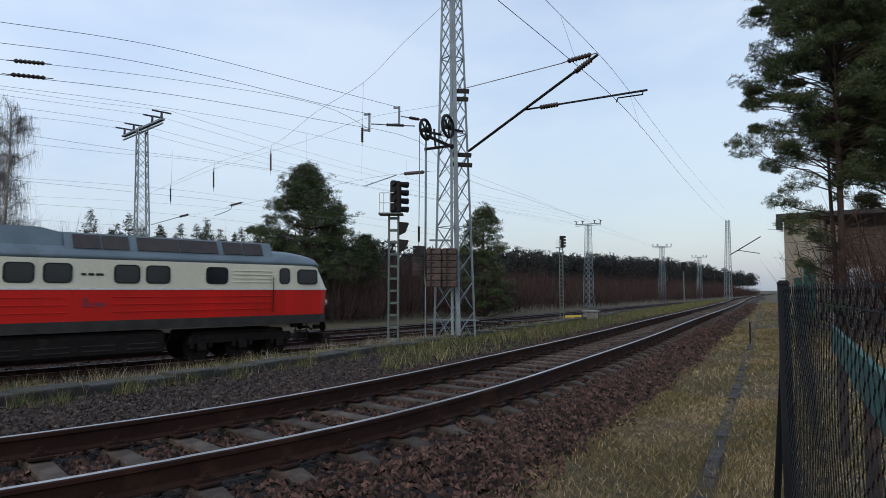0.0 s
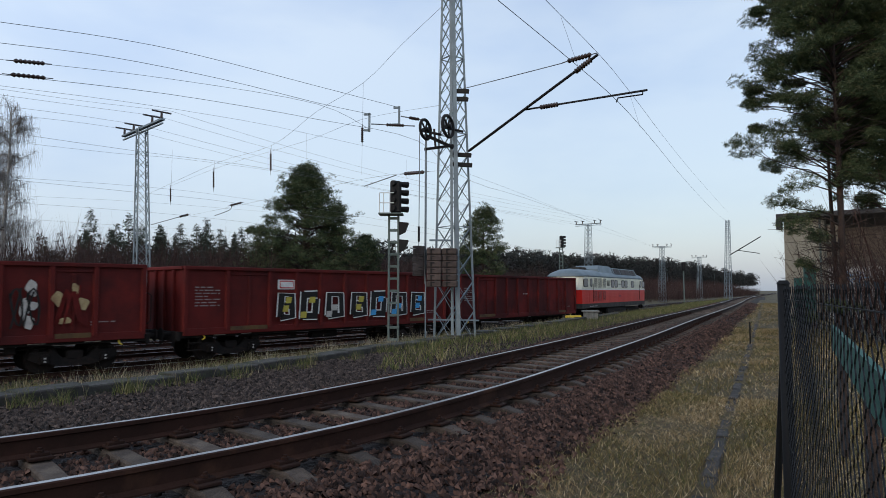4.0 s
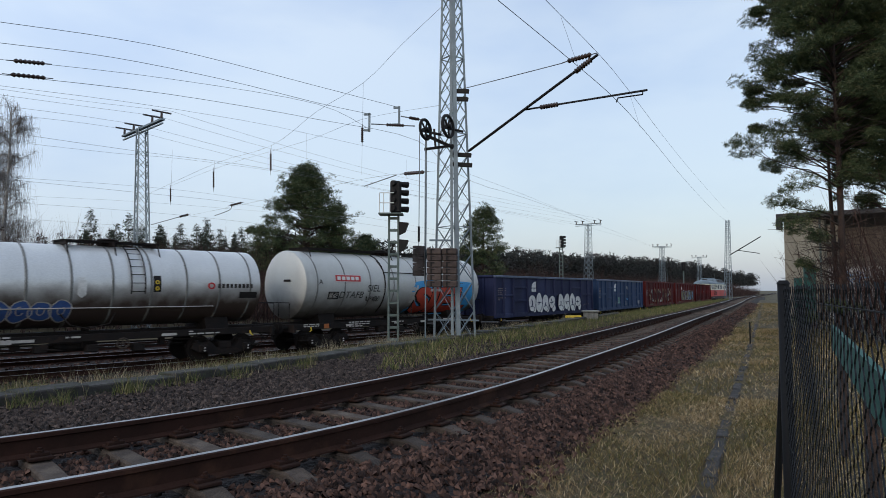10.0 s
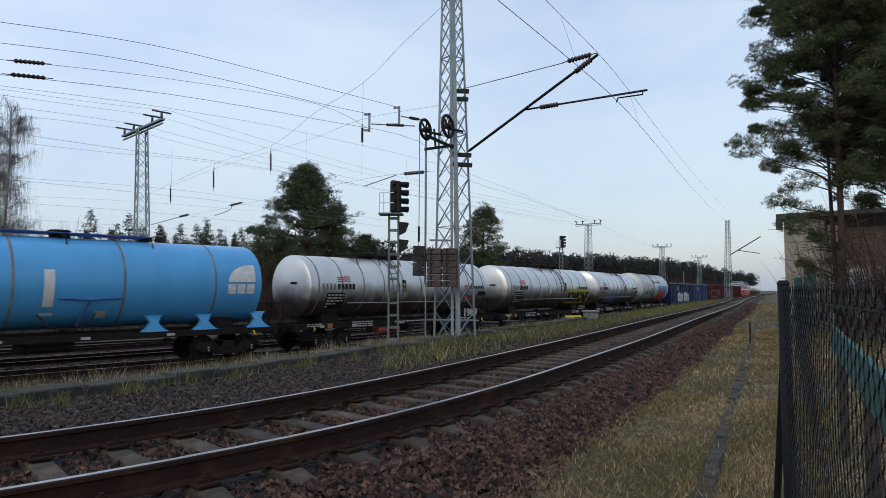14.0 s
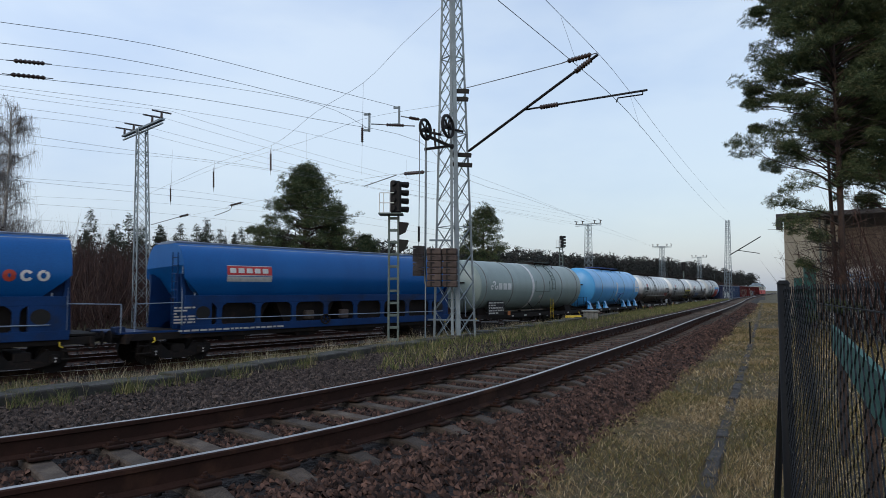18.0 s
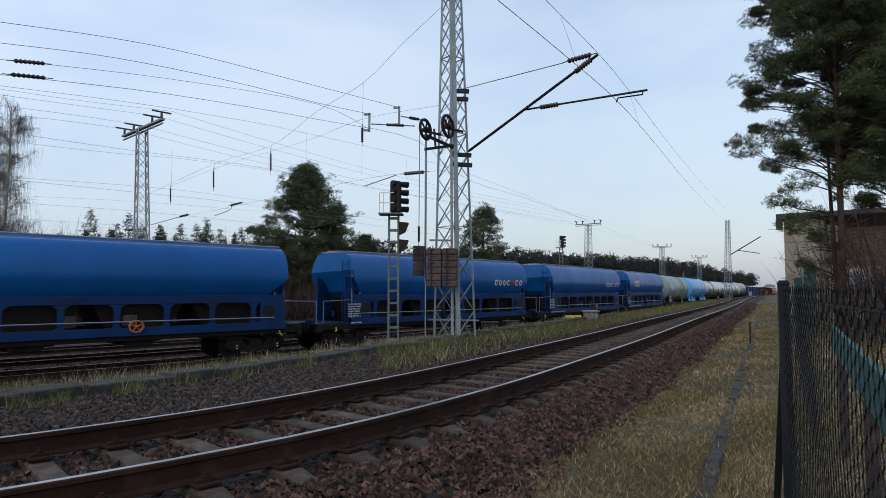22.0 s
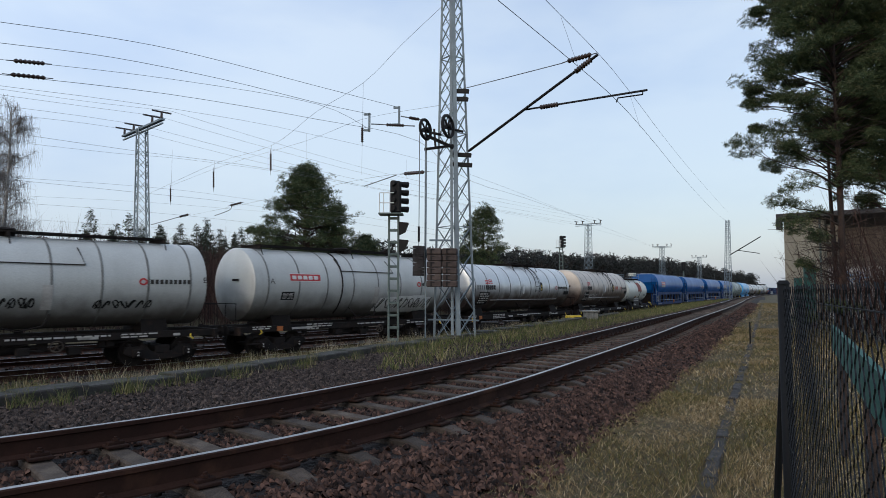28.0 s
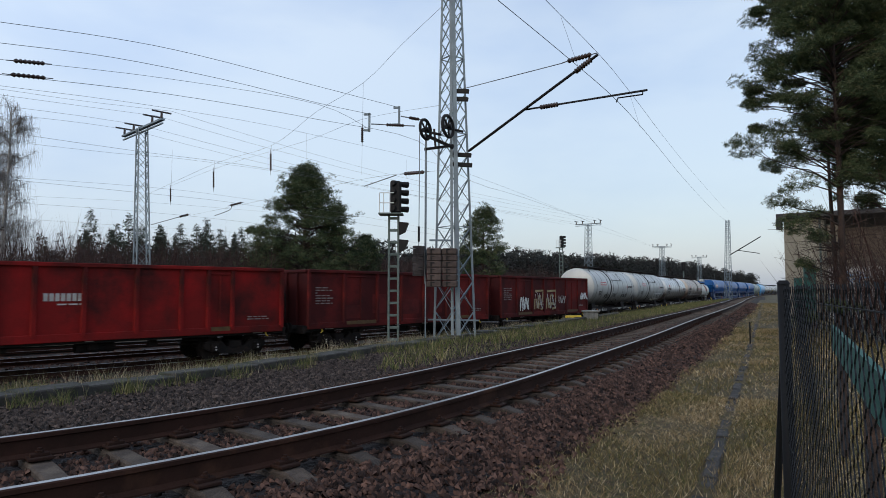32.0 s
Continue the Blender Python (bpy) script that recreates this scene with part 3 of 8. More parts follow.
def blades(name, pts, height, width, lean, mat, label, seed, segments=2):
    """Grass: bent blades, each its own strip of triangles."""
    rg = np.random.default_rng(seed)
    n = len(pts)
    a = rg.uniform(0, 2 * math.pi, n)
    side = np.stack([np.cos(a), np.sin(a), 0 * a], 1)
    b = rg.uniform(0, 2 * math.pi, n)
    tip = np.stack([np.cos(b), np.sin(b), 0 * b], 1) * (np.asarray(lean) * rg.uniform(0.2, 1, n))[:, None]
    h = np.asarray(height)
    w = np.asarray(width)[:, None]
    p = np.asarray(pts)
    up = np.zeros((n, 3))
    up[:, 2] = 1
    if segments == 1:
        v = np.stack([p - side * w, p + side * w, p + up * h[:, None] + tip], 1)
        tagged(new(name, arrays(name, v.reshape(-1, 3), np.arange(n * 3).reshape(-1, 3), mat)), label, "grass", kind="stuff")
        return
    v = np.stack([p - side * w, p + side * w, p + up * (h * 0.55)[:, None] + tip * 0.35 - side * w * 0.7, p + up * (h * 0.55)[:, None] + tip * 0.35 + side * w * 0.7, p + up * h[:, None] + tip], 1)
    k = (np.arange(n) * 5)[:, None]
    f = np.concatenate([k + [0, 1, 3], k + [0, 3, 2], k + [2, 3, 4]])
    tagged(new(name, arrays(name, v.reshape(-1, 3), f, mat)), label, "grass", kind="stuff")


def build_grass():
    rg = np.random.default_rng(11)
    s = np.concatenate([rg.uniform(3, 9, 260000), rg.uniform(8, 18, 150000), rg.uniform(16, 36, 60000), rg.uniform(32, 90, 20000)])
    d = -rg.uniform(-0.6, 4.2, len(s))
    x, y = along(GRAVEL_EDGE, s, d)
    far = np.hypot(x, y)
    soft = waver(x * 1.6, y * 1.6, 7)
    keep = (far > 1.3) & ((abs(lateral(EDGING, x, y)) > 0.075 + 0.05 * soft) | (rg.uniform(0, 1, len(s)) < 0.22)) & ((d + 0.5 * soft < 0) | (rg.uniform(0, 1, len(s)) < 0.10))
    x, y, far, soft = x[keep], y[keep], far[keep], soft[keep]
    patch = waver(x * 0.6, y * 0.6, 4) + 0.5 * soft
    keep = patch > rg.uniform(-1.6, -0.2, len(patch))
    x, y, far, patch = x[keep], y[keep], far[keep], patch[keep]
    dry = waver(x * 1.1, y * 1.1, 3) + rg.normal(0, 0.25, len(x)) > 0.12
    for mask, mat, label, seed in ((dry, STRAW, "patches of pale flattened straw on the verge", 12), (~dry, BLADES, "short tangled olive and brown winter grass on the verge", 16)):
        n = int(mask.sum())
        px, py, pf, pp = x[mask], y[mask], far[mask], patch[mask]
        blades("verge_grass", np.stack([px, py, ground_z(px, py) - 0.002], 1), rg.uniform(0.010, 0.055, n) * (1 + 0.8 * np.clip(pp, -0.6, 1)), 0.0028 * np.maximum(1, pf / 4.5), rg.uniform(0.03, 0.11, n), mat, label, seed, 1)
    # tufts and dry stalks along the kerb
    pts, hh = [], []
    for i in range(520):
        s0 = float(rg.uniform(-4, 66))
        d0 = float(rg.choice([rg.normal(5.40, 0.16), rg.normal(6.5, 0.3), rg.uniform(6.3, 9.0)]))
        m = int(rg.integers(20, 80))
        ss, dd = s0 + rg.normal(0, 0.13, m), d0 + rg.normal(0, 0.11, m)
        px, py = along(NEAR, ss, dd)
        pts.append(np.stack([px, py, ground_z(px, py)], 1))
        hh.append(rg.uniform(0.10, 0.32, m) * rg.uniform(0.5, 1.5))
    pts, hh = np.concatenate(pts), np.concatenate(hh)
    blades("kerb_grass", pts, hh, np.full(len(hh), 0.0045), hh * 0.7, GREENBLADES, "green and yellow tufts beside the concrete kerb", 13)
    n = 30000
    ss, dd = np.concatenate([rg.uniform(-4, 32, 22000), rg.uniform(28, 66, 8000)]), rg.normal(6.75, 0.40, n)
    px, py = along(NEAR, ss, dd)
    h = rg.uniform(0.12, 0.46, n) * np.clip(0.72 + 1.1 * waver(px * 1.3, py * 1.3, 5), 0.2, 1.5)
    blades("dry_stalks", np.stack([px, py, ground_z(px, py)], 1), h, np.full(n, 0.0036), h * 0.45, STALKS, "pale dry weed stalks behind the kerb", 14)
    n = 60000
    ss, dd = rg.uniform(8, 120, n), rg.uniform(2.7, 8.5, n)
    keep = dd < 3.2 + np.clip(ss - 8, 0, 12) * 0.5
    px, py = along(NEAR, ss[keep], dd[keep])
    h = rg.uniform(0.06, 0.30, len(px)) * (1 + 0.9 * waver(px * 0.5, py * 0.5, 2))
    blades("bank_grass", np.stack([px, py, ground_z(px, py)], 1), h, np.full(len(px), 0.009), h * 0.8, GREENBLADES, "pale long grass on the bank between the tracks", 15)


def build_kerb():
    t = thing("kerb", "low grey concrete kerb beside the near track", "kerb", kind="structure")
    me = Build().box((0, 0, 0), (0.985, 0.46, 0.40), bev=0.02).mesh("kerb_stone", CONCRETE)
    for i in range(46):
        s = -5 + i * 1.0
        x, y = along(NEAR, np.array([s]), np.array([5.85]))
        h = math.degrees(at_line(NEAR, s)[2])
        o = part("kerb_stone", me, CONCRETE, t)
        o.matrix_basis = pose(float(x[0]), float(y[0]), 0.984 + random.uniform(-0.04, 0.025), random.uniform(-1.5, 1.5), random.uniform(-1, 1), h + random.uniform(-1, 1))
    e = thing("edging", "narrow dark edging stones sunk in the grass", "edging", kind="structure")
    me = Build().box((0, 0, 0), (0.485, 0.115, 0.12), bev=0.012).mesh("edging_stone", DARKSTRIP)
    for i in range(60):
        s = i * 0.5
        x, y = along(EDGING, np.array([s]), np.array([0.0]))
        h = math.degrees(at_line(EDGING, s)[2])
        o = part("edging_stone", me, DARKSTRIP, e)
        o.matrix_basis = pose(float(x[0]), float(y[0]), gz(x, y) - 0.050 + random.uniform(-0.025, 0.012), random.uniform(-4, 4), random.uniform(-3, 3), h + random.uniform(-5, 5))


# ---- masts, signals and wires ----
def lattice(t, base, top, w0, w1, panels, mat, leg=0.05, lace=0.028, turn=45, fine=False, ratio=1.0):
    """A tapered lattice mast: four legs and crossed lacing on its four faces."""
    base, top = Vector(base), Vector(top)

    def corner(k, f):
        w = (w0 + (w1 - w0) * f) / 2
        a = radians(turn)
        u, v = [(-1, -1), (1, -1), (1, 1), (-1, 1)][k % 4]
        u, v = u * w, v * w * ratio
        return base.lerp(top, f) + Vector((u * math.cos(a) - v * math.sin(a), u * math.sin(a) + v * math.cos(a), 0))

    for k in range(4):
        d = corner(k, 0) - base
        b = Build()
        b.bar(corner(k, 0), corner(k, 1), leg, leg * 0.8, up=(d.x, d.y, 0.0))
        part("leg", b, mat, t)
    fs = [0.0]
    q = (w1 / w0) ** (1.0 / panels)
    for i in range(panels):
        fs.append(fs[-1] + q ** i)
    fs = [f / fs[-1] for f in fs]
    for k in range(4):
        b = Build()
        for i in range(panels):
            for p, r in ((corner(k, fs[i]), corner(k + 1, fs[i + 1])), (corner(k + 1, fs[i]), corner(k, fs[i + 1]))):
                if fine:
                    part("brace", Build().bar(p, r, lace, 0.008, up=(0.3, 0.2, 1)), mat, t)
                else:
                    b.bar(p, r, lace, lace * 0.5)
            if fine and i % 4 == 0:
                part("strut", Build().bar(corner(k, fs[i]), corner(k + 1, fs[i]), lace * 1.4, 0.02), mat, t)
        if not fine:
            tagged(part("lacing", b, mat, t), kind="stuff")
    return corner


def insulator_build(p0, p1, r):
    p0, p1 = Vector(p0), Vector(p1)
    b = Build()
    n = 7
    b.rod(p0 - (p1 - p0) * 0.25, p1 + (p1 - p0) * 0.25, r * 0.2, n=5)
    for i in range(n):
        a, c = p0.lerp(p1, i / n), p0.lerp(p1, (i + 0.55) / n)
        b.rod(a, c, r * 0.55, r, n=8)
        b.rod(c, p0.lerp(p1, (i + 1) / n), r, r * 0.5, n=8)
    return b


def insulator(p0, p1, r):
    solid("insulator", insulator_build(p0, p1, r), INSUL, "brown ribbed insulator hanging in the overhead wiring", "insulator", "line insulators")


def wire(name, pts, r):
    """A wire through a few points, smoothed."""
    p = [Vector(q) for q in pts]
    out = []
    for i in range(len(p) - 1):
        a, b, c, d = p[max(i - 1, 0)], p[i], p[i + 1], p[min(i + 2, len(p) - 1)]
        n = 1 if len(p) == 2 else 4
        for k in range(n):
            t = k / n
            out.append(0.5 * ((2 * b) + (c - a) * t + (2 * a - 5 * b + 4 * c - d) * t * t + (3 * b - a - 3 * c + d) * t ** 3) if len(p) > 2 else b.lerp(c, t))
    out.append(p[-1])
    label = {"overhead_wire": "thin dark overhead wire along the railway line", "span_wire": "thin wire spanned across the tracks", "dropper_wire": "short hanging dropper wire",
             "steady_arm": "thin steel steady arm at the contact wire"}[name]
    solid(name, Build().tube(out, r, 4), WIRE, label, "arm" if name == "steady_arm" else "wire", name.replace("_", " ") + "s")


def spoked_wheel(c, r, normal):
    b = Build()
    n = Vector(normal).normalized()
    u = n.orthogonal().normalized()
    w = n.cross(u)
    ring = [Vector(c) + (u * math.cos(a) + w * math.sin(a)) * r for a in [2 * math.pi * i / 20 for i in range(21)]]
    b.tube(ring, r * 0.16, 6)
    b.rod(Vector(c) - n * r * 0.3, Vector(c) + n * r * 0.3, r * 0.22, n=8)
    for i in range(5):
        a = 2 * math.pi * i / 5 + 0.4
        b.bar(Vector(c), Vector(c) + (u * math.cos(a) + w * math.sin(a)) * r, r * 0.16, r * 0.12, up=n)
    return b


def build_tension_mast():
    t = thing("catenary_mast", "tall galvanised lattice mast with pulleys and stacked weights", "mast")
    c = lattice(t, (0.39, 21.88, 0.92), (0.29, 21.88, 14.11), 0.98, 0.40, 19, GALV, 0.085, 0.042, 38, True)
    part("foot", Build().box((0.39, 21.88, 0.89), (1.35, 1.25, 0.30), bev=0.04), CONCRETE, t, "concrete footing")
    b = Build()
    b.bar((0.51, 21.08, 0.92), (0.32, 21.52, 14.01), 0.13, 0.05, up=(0, 1, 0))
    part("column", b, GALV, t, "flat grey steel column")
    for z, w in ((9.29, 0.55), (9.02, 0.5), (7.13, 0.7), (6.8, 0.75)):
        b = Build().box((0.6, 21.41, z), (w, 0.10, 0.14), pose(0, 0, 0, 0, 6, -14), 0.01)
        part("bracket", b, BLACK, t, "dark steel clamp")
    for x, z, r, y in ((-0.57, 7.84, 0.32, 20.82), (0.16, 7.93, 0.35, 20.76)):
        w = part("tension_wheel", spoked_wheel((x, y, z), r, (0.85, -0.5, 0.05)), BLACK, t, "black spoked tensioning pulley", True)
        part("axle", Build().rod((x - 0.2, y + 0.1, z), (x + 0.5, y + 0.5, z - 0.05), 0.045, n=8), BLACK, w)
    part("pulley_bracket", Build().bar((-0.6, 20.93, 7.69), (0.34, 21.29, 7.35), 0.10, 0.08).bar((-0.29, 20.93, 7.88), (-0.24, 20.93, 7.26), 0.07, 0.07).bar((-0.6, 20.93, 7.21), (0.34, 21.29, 7.42), 0.08, 0.08), BLACK, t)
    for x, y, z0, z1 in ((-2.36, 21.05, 7.87, 8.4), (-1.39, 21.17, 8.09, 8.66)):
        b = Build().box((x - 0.06, y, (z0 + z1) / 2), (0.07, 0.06, z1 - z0 + 0.1), bev=0.01)
        b.box((x - 0.15, y, z1), (0.2, 0.06, 0.07), bev=0.01).box((x - 0.15, y, z0), (0.2, 0.06, 0.07), bev=0.01)
        part("yoke", b, GALV, t, "grey steel yoke joining two wires")
    for p, q in (((-2.36, 21.05, 8.08), (-0.92, 20.93, 7.98)), ((-1.39, 21.17, 8.37), (-0.58, 20.87, 8.15))):
        part("tie_rod", Build().rod(p, q, 0.02, n=5), WIRE, t)
        part("insulator", insulator_build(Vector(p).lerp(Vector(q), 0.35), Vector(p).lerp(Vector(q), 0.75), 0.06), INSUL, t, "dark ribbed insulator")
    # weights
    b = Build()
    for i in range(11):
        g = part("weight_disc", Build().rod((-0.78 + random.uniform(-0.01, 0.01), 20.93, 3.09 + i * 0.088), (-0.78, 20.93, 3.17 + i * 0.088), 0.20, n=16), CASTIRON, t, "" if i else "round cast-iron tension weight")
    for k, x in ((0, -0.264), (1, 0.23)):
        for i in range(6):
            m = pose(0, 0, 0, 0, 0, -6 + random.uniform(-1.5, 1.5))
            w = part("weight_block", Build().box((x + random.uniform(-0.008, 0.008), 20.82, 2.83 + i * 0.2075), (0.465, 0.42, 0.194), m, 0.025), WEIGHTS, t, "" if i else "square brown concrete tension weight")
            part("slot", Build().box((x - 0.11, 20.6, 2.83 + i * 0.2075), (0.05, 0.012, 0.15), m).box((x - 0.06, 20.6, 2.88 + i * 0.2075), (0.12, 0.012, 0.03), m), BLACK, w)
    for x, y, z in ((-0.78, 20.93, 4.05), (-0.59, 20.84, 2.83)):
        part("weight_wire", Build().rod((x, y, z), (x + 0.02, y, 7.75), 0.014, n=5), WIRE, t)
    part("guide_rod", Build().rod((-0.57, 20.99, 0.97), (-0.54, 20.99, 7.5), 0.022, n=6), GALV, t)
    part("guide_clip", Build().box((-0.78, 20.93, 4.44), (0.07, 0.07, 0.5), bev=0.02), BLACK, t)
    part("cross_beam", Build().bar((-0.49, 21.17, 1.68), (1.18, 21.41, 1.64), 0.05, 0.05), GALV, t)
    part("platform_bar", Build().bar((-0.44, 21.05, 4.25), (0.29, 21.17, 4.25), 0.06, 0.06), GALV, t)
    # cantilever over the near track
    a = thing("cantilever", "dark steel cantilever arm over the near track", "arm")
    part("strut", Build().rod((0.87, 21.64, 7.31), (4.14, 17.03, 8.92), 0.045, 0.038, 8), BLACK, a)
    part("stay_wire", Build().rod((0.59, 21.64, 9.42), (3.49, 18.21, 9.13), 0.014, n=5), WIRE, a)
    part("insulator", insulator_build((3.55, 18.1, 9.13), (4.01, 17.27, 9.01), 0.075), INSUL, a)
    part("insulator", insulator_build((3.68, 17.74, 8.69), (4.01, 17.22, 8.86), 0.085), INSUL, a)
    part("registration_arm", Build().rod((2.51, 19.46, 8.11), (5.14, 16.08, 7.66), 0.028, n=6), BLACK, a)
    part("insulator", insulator_build((2.89, 19.04, 8.06), (3.32, 18.45, 7.98), 0.075), INSUL, a)
    part("steady_arm", Build().tube([(4.65, 17.15, 7.66), (4.68, 17.09, 7.76), (5.1, 16.32, 7.62), (5.09, 16.26, 7.71)], 0.02, 6), BLACK, a)


def build_signal(t, x, y, z0, z1, lamps, mat):
    """A colour-light signal on a narrow lattice post."""
    w = 0.145
    top = z1 - 1.05
    for sx in (-1, 1):
        part("post_side", Build().box((x + sx * w, y, (z0 + top) / 2), (0.06, 0.16, top - z0), bev=0.008), mat, t)
    n = int((top - z0) / 0.36)
    for i in range(n):
        part("rung", Build().box((x, y, z0 + 0.2 + i * (top - z0 - 0.3) / max(1, n - 1)), (2 * w - 0.06, 0.14, 0.075), bev=0.008), mat, t)
    part("foot", Build().box((x, y, z0), (0.7, 0.6, 0.3), bev=0.03), CONCRETE, t)
    part("platform", Build().box((x - 0.08, y - 0.05, top + 0.02), (0.75, 0.55, 0.05), bev=0.01), mat, t)
    g = Build()
    for dx in (-0.42, -0.29, -0.1):
        g.rod((x + dx, y - 0.28, top), (x + dx, y - 0.28, top + 0.66), 0.014, n=5)
    for zz in (0.35, 0.66):
        g.rod((x - 0.42, y - 0.28, top + zz), (x + 0.02, y - 0.28, top + zz), 0.014, n=5)
    part("guard_rail", g, WHITE, t, "thin pale guard rail")
    head = part("signal_head", Build().box((x + 0.06, y, top + 0.56), (0.34, 0.30, 1.0), bev=0.05), BLACK, t, "black signal head seen from behind")
    for i in range(4):
        part("lens_hood", Build().rod((x + 0.2, y + 0.1, top + 0.2 + i * 0.26), (x + 0.42, y + 0.22, top + 0.2 + i * 0.26), 0.085, 0.10, 10), BLACK, head)
        part("lamp_back", Build().rod((x + 0.02, y - 0.1, top + 0.2 + i * 0.26), (x - 0.03, y - 0.21, top + 0.2 + i * 0.26), 0.10, 0.08, 10), BLACK, head)
    for i in range(lamps):
        zz = top - 0.42 - i * 0.54
        part("lower_lamp", Build().loft([[(x + 0.17, y - 0.15, zz - 0.2), (x + 0.17, y + 0.15, zz - 0.2), (x + 0.17, y + 0.15, zz + 0.2), (x + 0.17, y - 0.15, zz + 0.2)],
                                       [(x + 0.36, y - 0.15, zz - 0.1), (x + 0.36, y + 0.2, zz - 0.1), (x + 0.46, y + 0.2, zz + 0.17), (x + 0.46, y - 0.15, zz + 0.17)]]), BLACK, t, "black hooded lamp")


def build_pylon(base, top, w0, w1, label, arm=None):
    t = thing("feeder_mast", label, "mast", group="feeder masts")
    lattice(t, base, top, w0, w1, 16, GALV, 0.07, 0.04, 40)
    part("foot", Build().box((base[0], base[1], base[2] - 0.1), (w0 * 1.6, w0 * 1.6, 0.4), bev=0.04), CONCRETE, t)
    if arm:
        (ax, ay), ln, z = arm, arm_len, top[2]
        d = Vector((ax, ay, 0)).normalized()
        c = Vector(top)
        part("cross_arm", Build().bar(c - d * ln / 2, c + d * ln / 2, 0.26, 0.12).bar(c - d * ln / 2 + Vector((0, 0, -0.25)), c + d * ln / 2 + Vector((0, 0, -0.25)), 0.10, 0.08), GALV, t)
        for f in (-0.47, -0.22, 0.25, 0.47):
            p = c + d * (ln * f)
            part("post_insulator", Build().rod(p, p + Vector((0, 0, 0.5)), 0.09, 0.07, 8).rod(p + Vector((0, 0, 0.5)) - d.cross(Vector((0, 0, 1))) * 0.6, p + Vector((0, 0, 0.5)) + d.cross(Vector((0, 0, 1))) * 0.6, 0.06, n=6), INSUL, t, "dark brown insulator")
    return t


CASTIRON = material("rusty_cast_iron", (0.075, 0.060, 0.055), (0.045, 0.036, 0.034), 0.85, 0.1, 5, 40, 0.4, 0.004, obj=0.3)
WEIGHTS = material("brown_concrete_weight", (0.090, 0.066, 0.058), (0.052, 0.038, 0.035), 0.9, 0, 5, 40, 0.4, 0.005, obj=0.3)
arm_len = 6.6
build_ground()
build_ballast()
build_track(NEAR, NEAR_Z, -5, 300, 0.575, "near railway track with rusty rails on concrete sleepers", True)
build_track(MAIN, 0.0, -60, 560, 0.62, "main railway track that the goods train runs on", False)
build_track(SECOND, 0.0, -60, 560, 0.62, "second main track behind the train", False)
build_track(THIRD, 0.0, -40, 560, 0.62, "third main track beside the bare shrubs", False)
build_kerb()
build_tension_mast()
sg = thing("signal", "black signal head on grey-green lattice post beside the train", "signal", group="signals")
build_signal(sg, -1.53, 20.11, 0.91, 6.01, 2, GREYGREEN)
sg = thing("signal", "distant black signal head on a narrow post", "signal", group="signals")
build_signal(sg, 10.33, 56.77, -0.2, 7.37, 0, GREYGREEN)
build_pylon((-19.64, 42.58, -0.21), (-19.99, 42.58, 13.37), 0.95, 0.55, "tall grey lattice mast with a double cross-arm", (0.72, -0.70))
arm_len = 4.4
build_pylon((23.26, 104.08, -0.2), (23.35, 104.08, 13.27), 1.25, 0.7, "grey lattice mast with four insulators on its cross-arm", (0.8, -0.6))
arm_len = 4.6
build_pylon((51.74, 153.75, -0.2), (51.92, 153.75, 12.99), 1.3, 0.8, "distant grey lattice mast with a cross-arm", (0.8, -0.6))
build_pylon((79.19, 201.06, -0.2), (79.38, 201.06, 12.9), 1.4, 0.8, "far lattice mast with a cross-arm before the woods", (0.8, -0.6))
build_pylon((46.57, 106.44, 0.88), (46.84, 106.44, 14.15), 0.95, 0.5, "distant lattice catenary mast beside the near track")

# wires tied off at the tensioning mast
wire("overhead_wire", [(-9.26, 12.3, 7.92), (-9.09, 13.01, 8.12), (-7.74, 14.9, 8.53), (-6.47, 16.79, 8.82), (-3.83, 19.28, 8.79), (-1.43, 21.29, 8.69)], 0.00744)
wire("overhead_wire", [(-9.77, 13.01, 7.77), (-9.48, 13.6, 7.91), (-7.97, 15.37, 8.24), (-6.03, 17.74, 8.46), (-3.94, 19.87, 8.45), (-2.36, 21.05, 8.4)], 0.00744)
wire("overhead_wire", [(-10.01, 13.36, 7.52), (-9.71, 13.96, 7.68), (-7.35, 17.15, 8.3), (-3.98, 20.11, 8.48), (-2.36, 21.05, 7.87)], 0.0062)
insulator((-9.48, 14.07, 7.69), (-9.18, 14.67, 7.84), 0.055)
insulator((-9.69, 14.31, 7.46), (-9.37, 15.02, 7.62), 0.055)
# catenary and feeder wires along the main line
wire("overhead_wire", [(-10.27, 13.72, 7.35), (-9.87, 14.19, 7.42), (-7.6, 17.74, 8.06), (-4.16, 21.05, 8.24), (-0.96, 24.84, 8.39), (1.37, 30.75, 7.82), (9.83, 52.04, 8.9), (48.44, 147.84, 12.4)], 0.00744)
wire("overhead_wire", [(-18.57, 24.84, 10.75), (-18.07, 26.02, 10.95), (-14.16, 33.12, 12.03), (-8.63, 43.76, 13.17), (2.75, 61.5, 13.62), (23.45, 104.08, 13.7)], 0.00868)
wire("overhead_wire", [(-20.77, 27.79, 11.57), (-20.52, 29.57, 11.93), (-19.88, 35.48, 13.1), (-17.08, 40.21, 13.86)], 0.00868)
wire("overhead_wire", [(-17.08, 40.21, 13.86), (-11.33, 50.86, 13.71), (-1.49, 66.23, 13.59), (25.28, 104.08, 14.06)], 0.00868)
wire("overhead_wire", [(-20.76, 27.79, 11.32), (-20.51, 29.57, 11.66), (-19.88, 35.48, 12.81), (-18.9, 42.21, 14.11)], 0.00868)
wire("overhead_wire", [(-18.9, 42.21, 14.11), (-12.34, 50.86, 13.46), (-2.61, 66.23, 13.39), (23.92, 104.08, 13.97)], 0.00868)
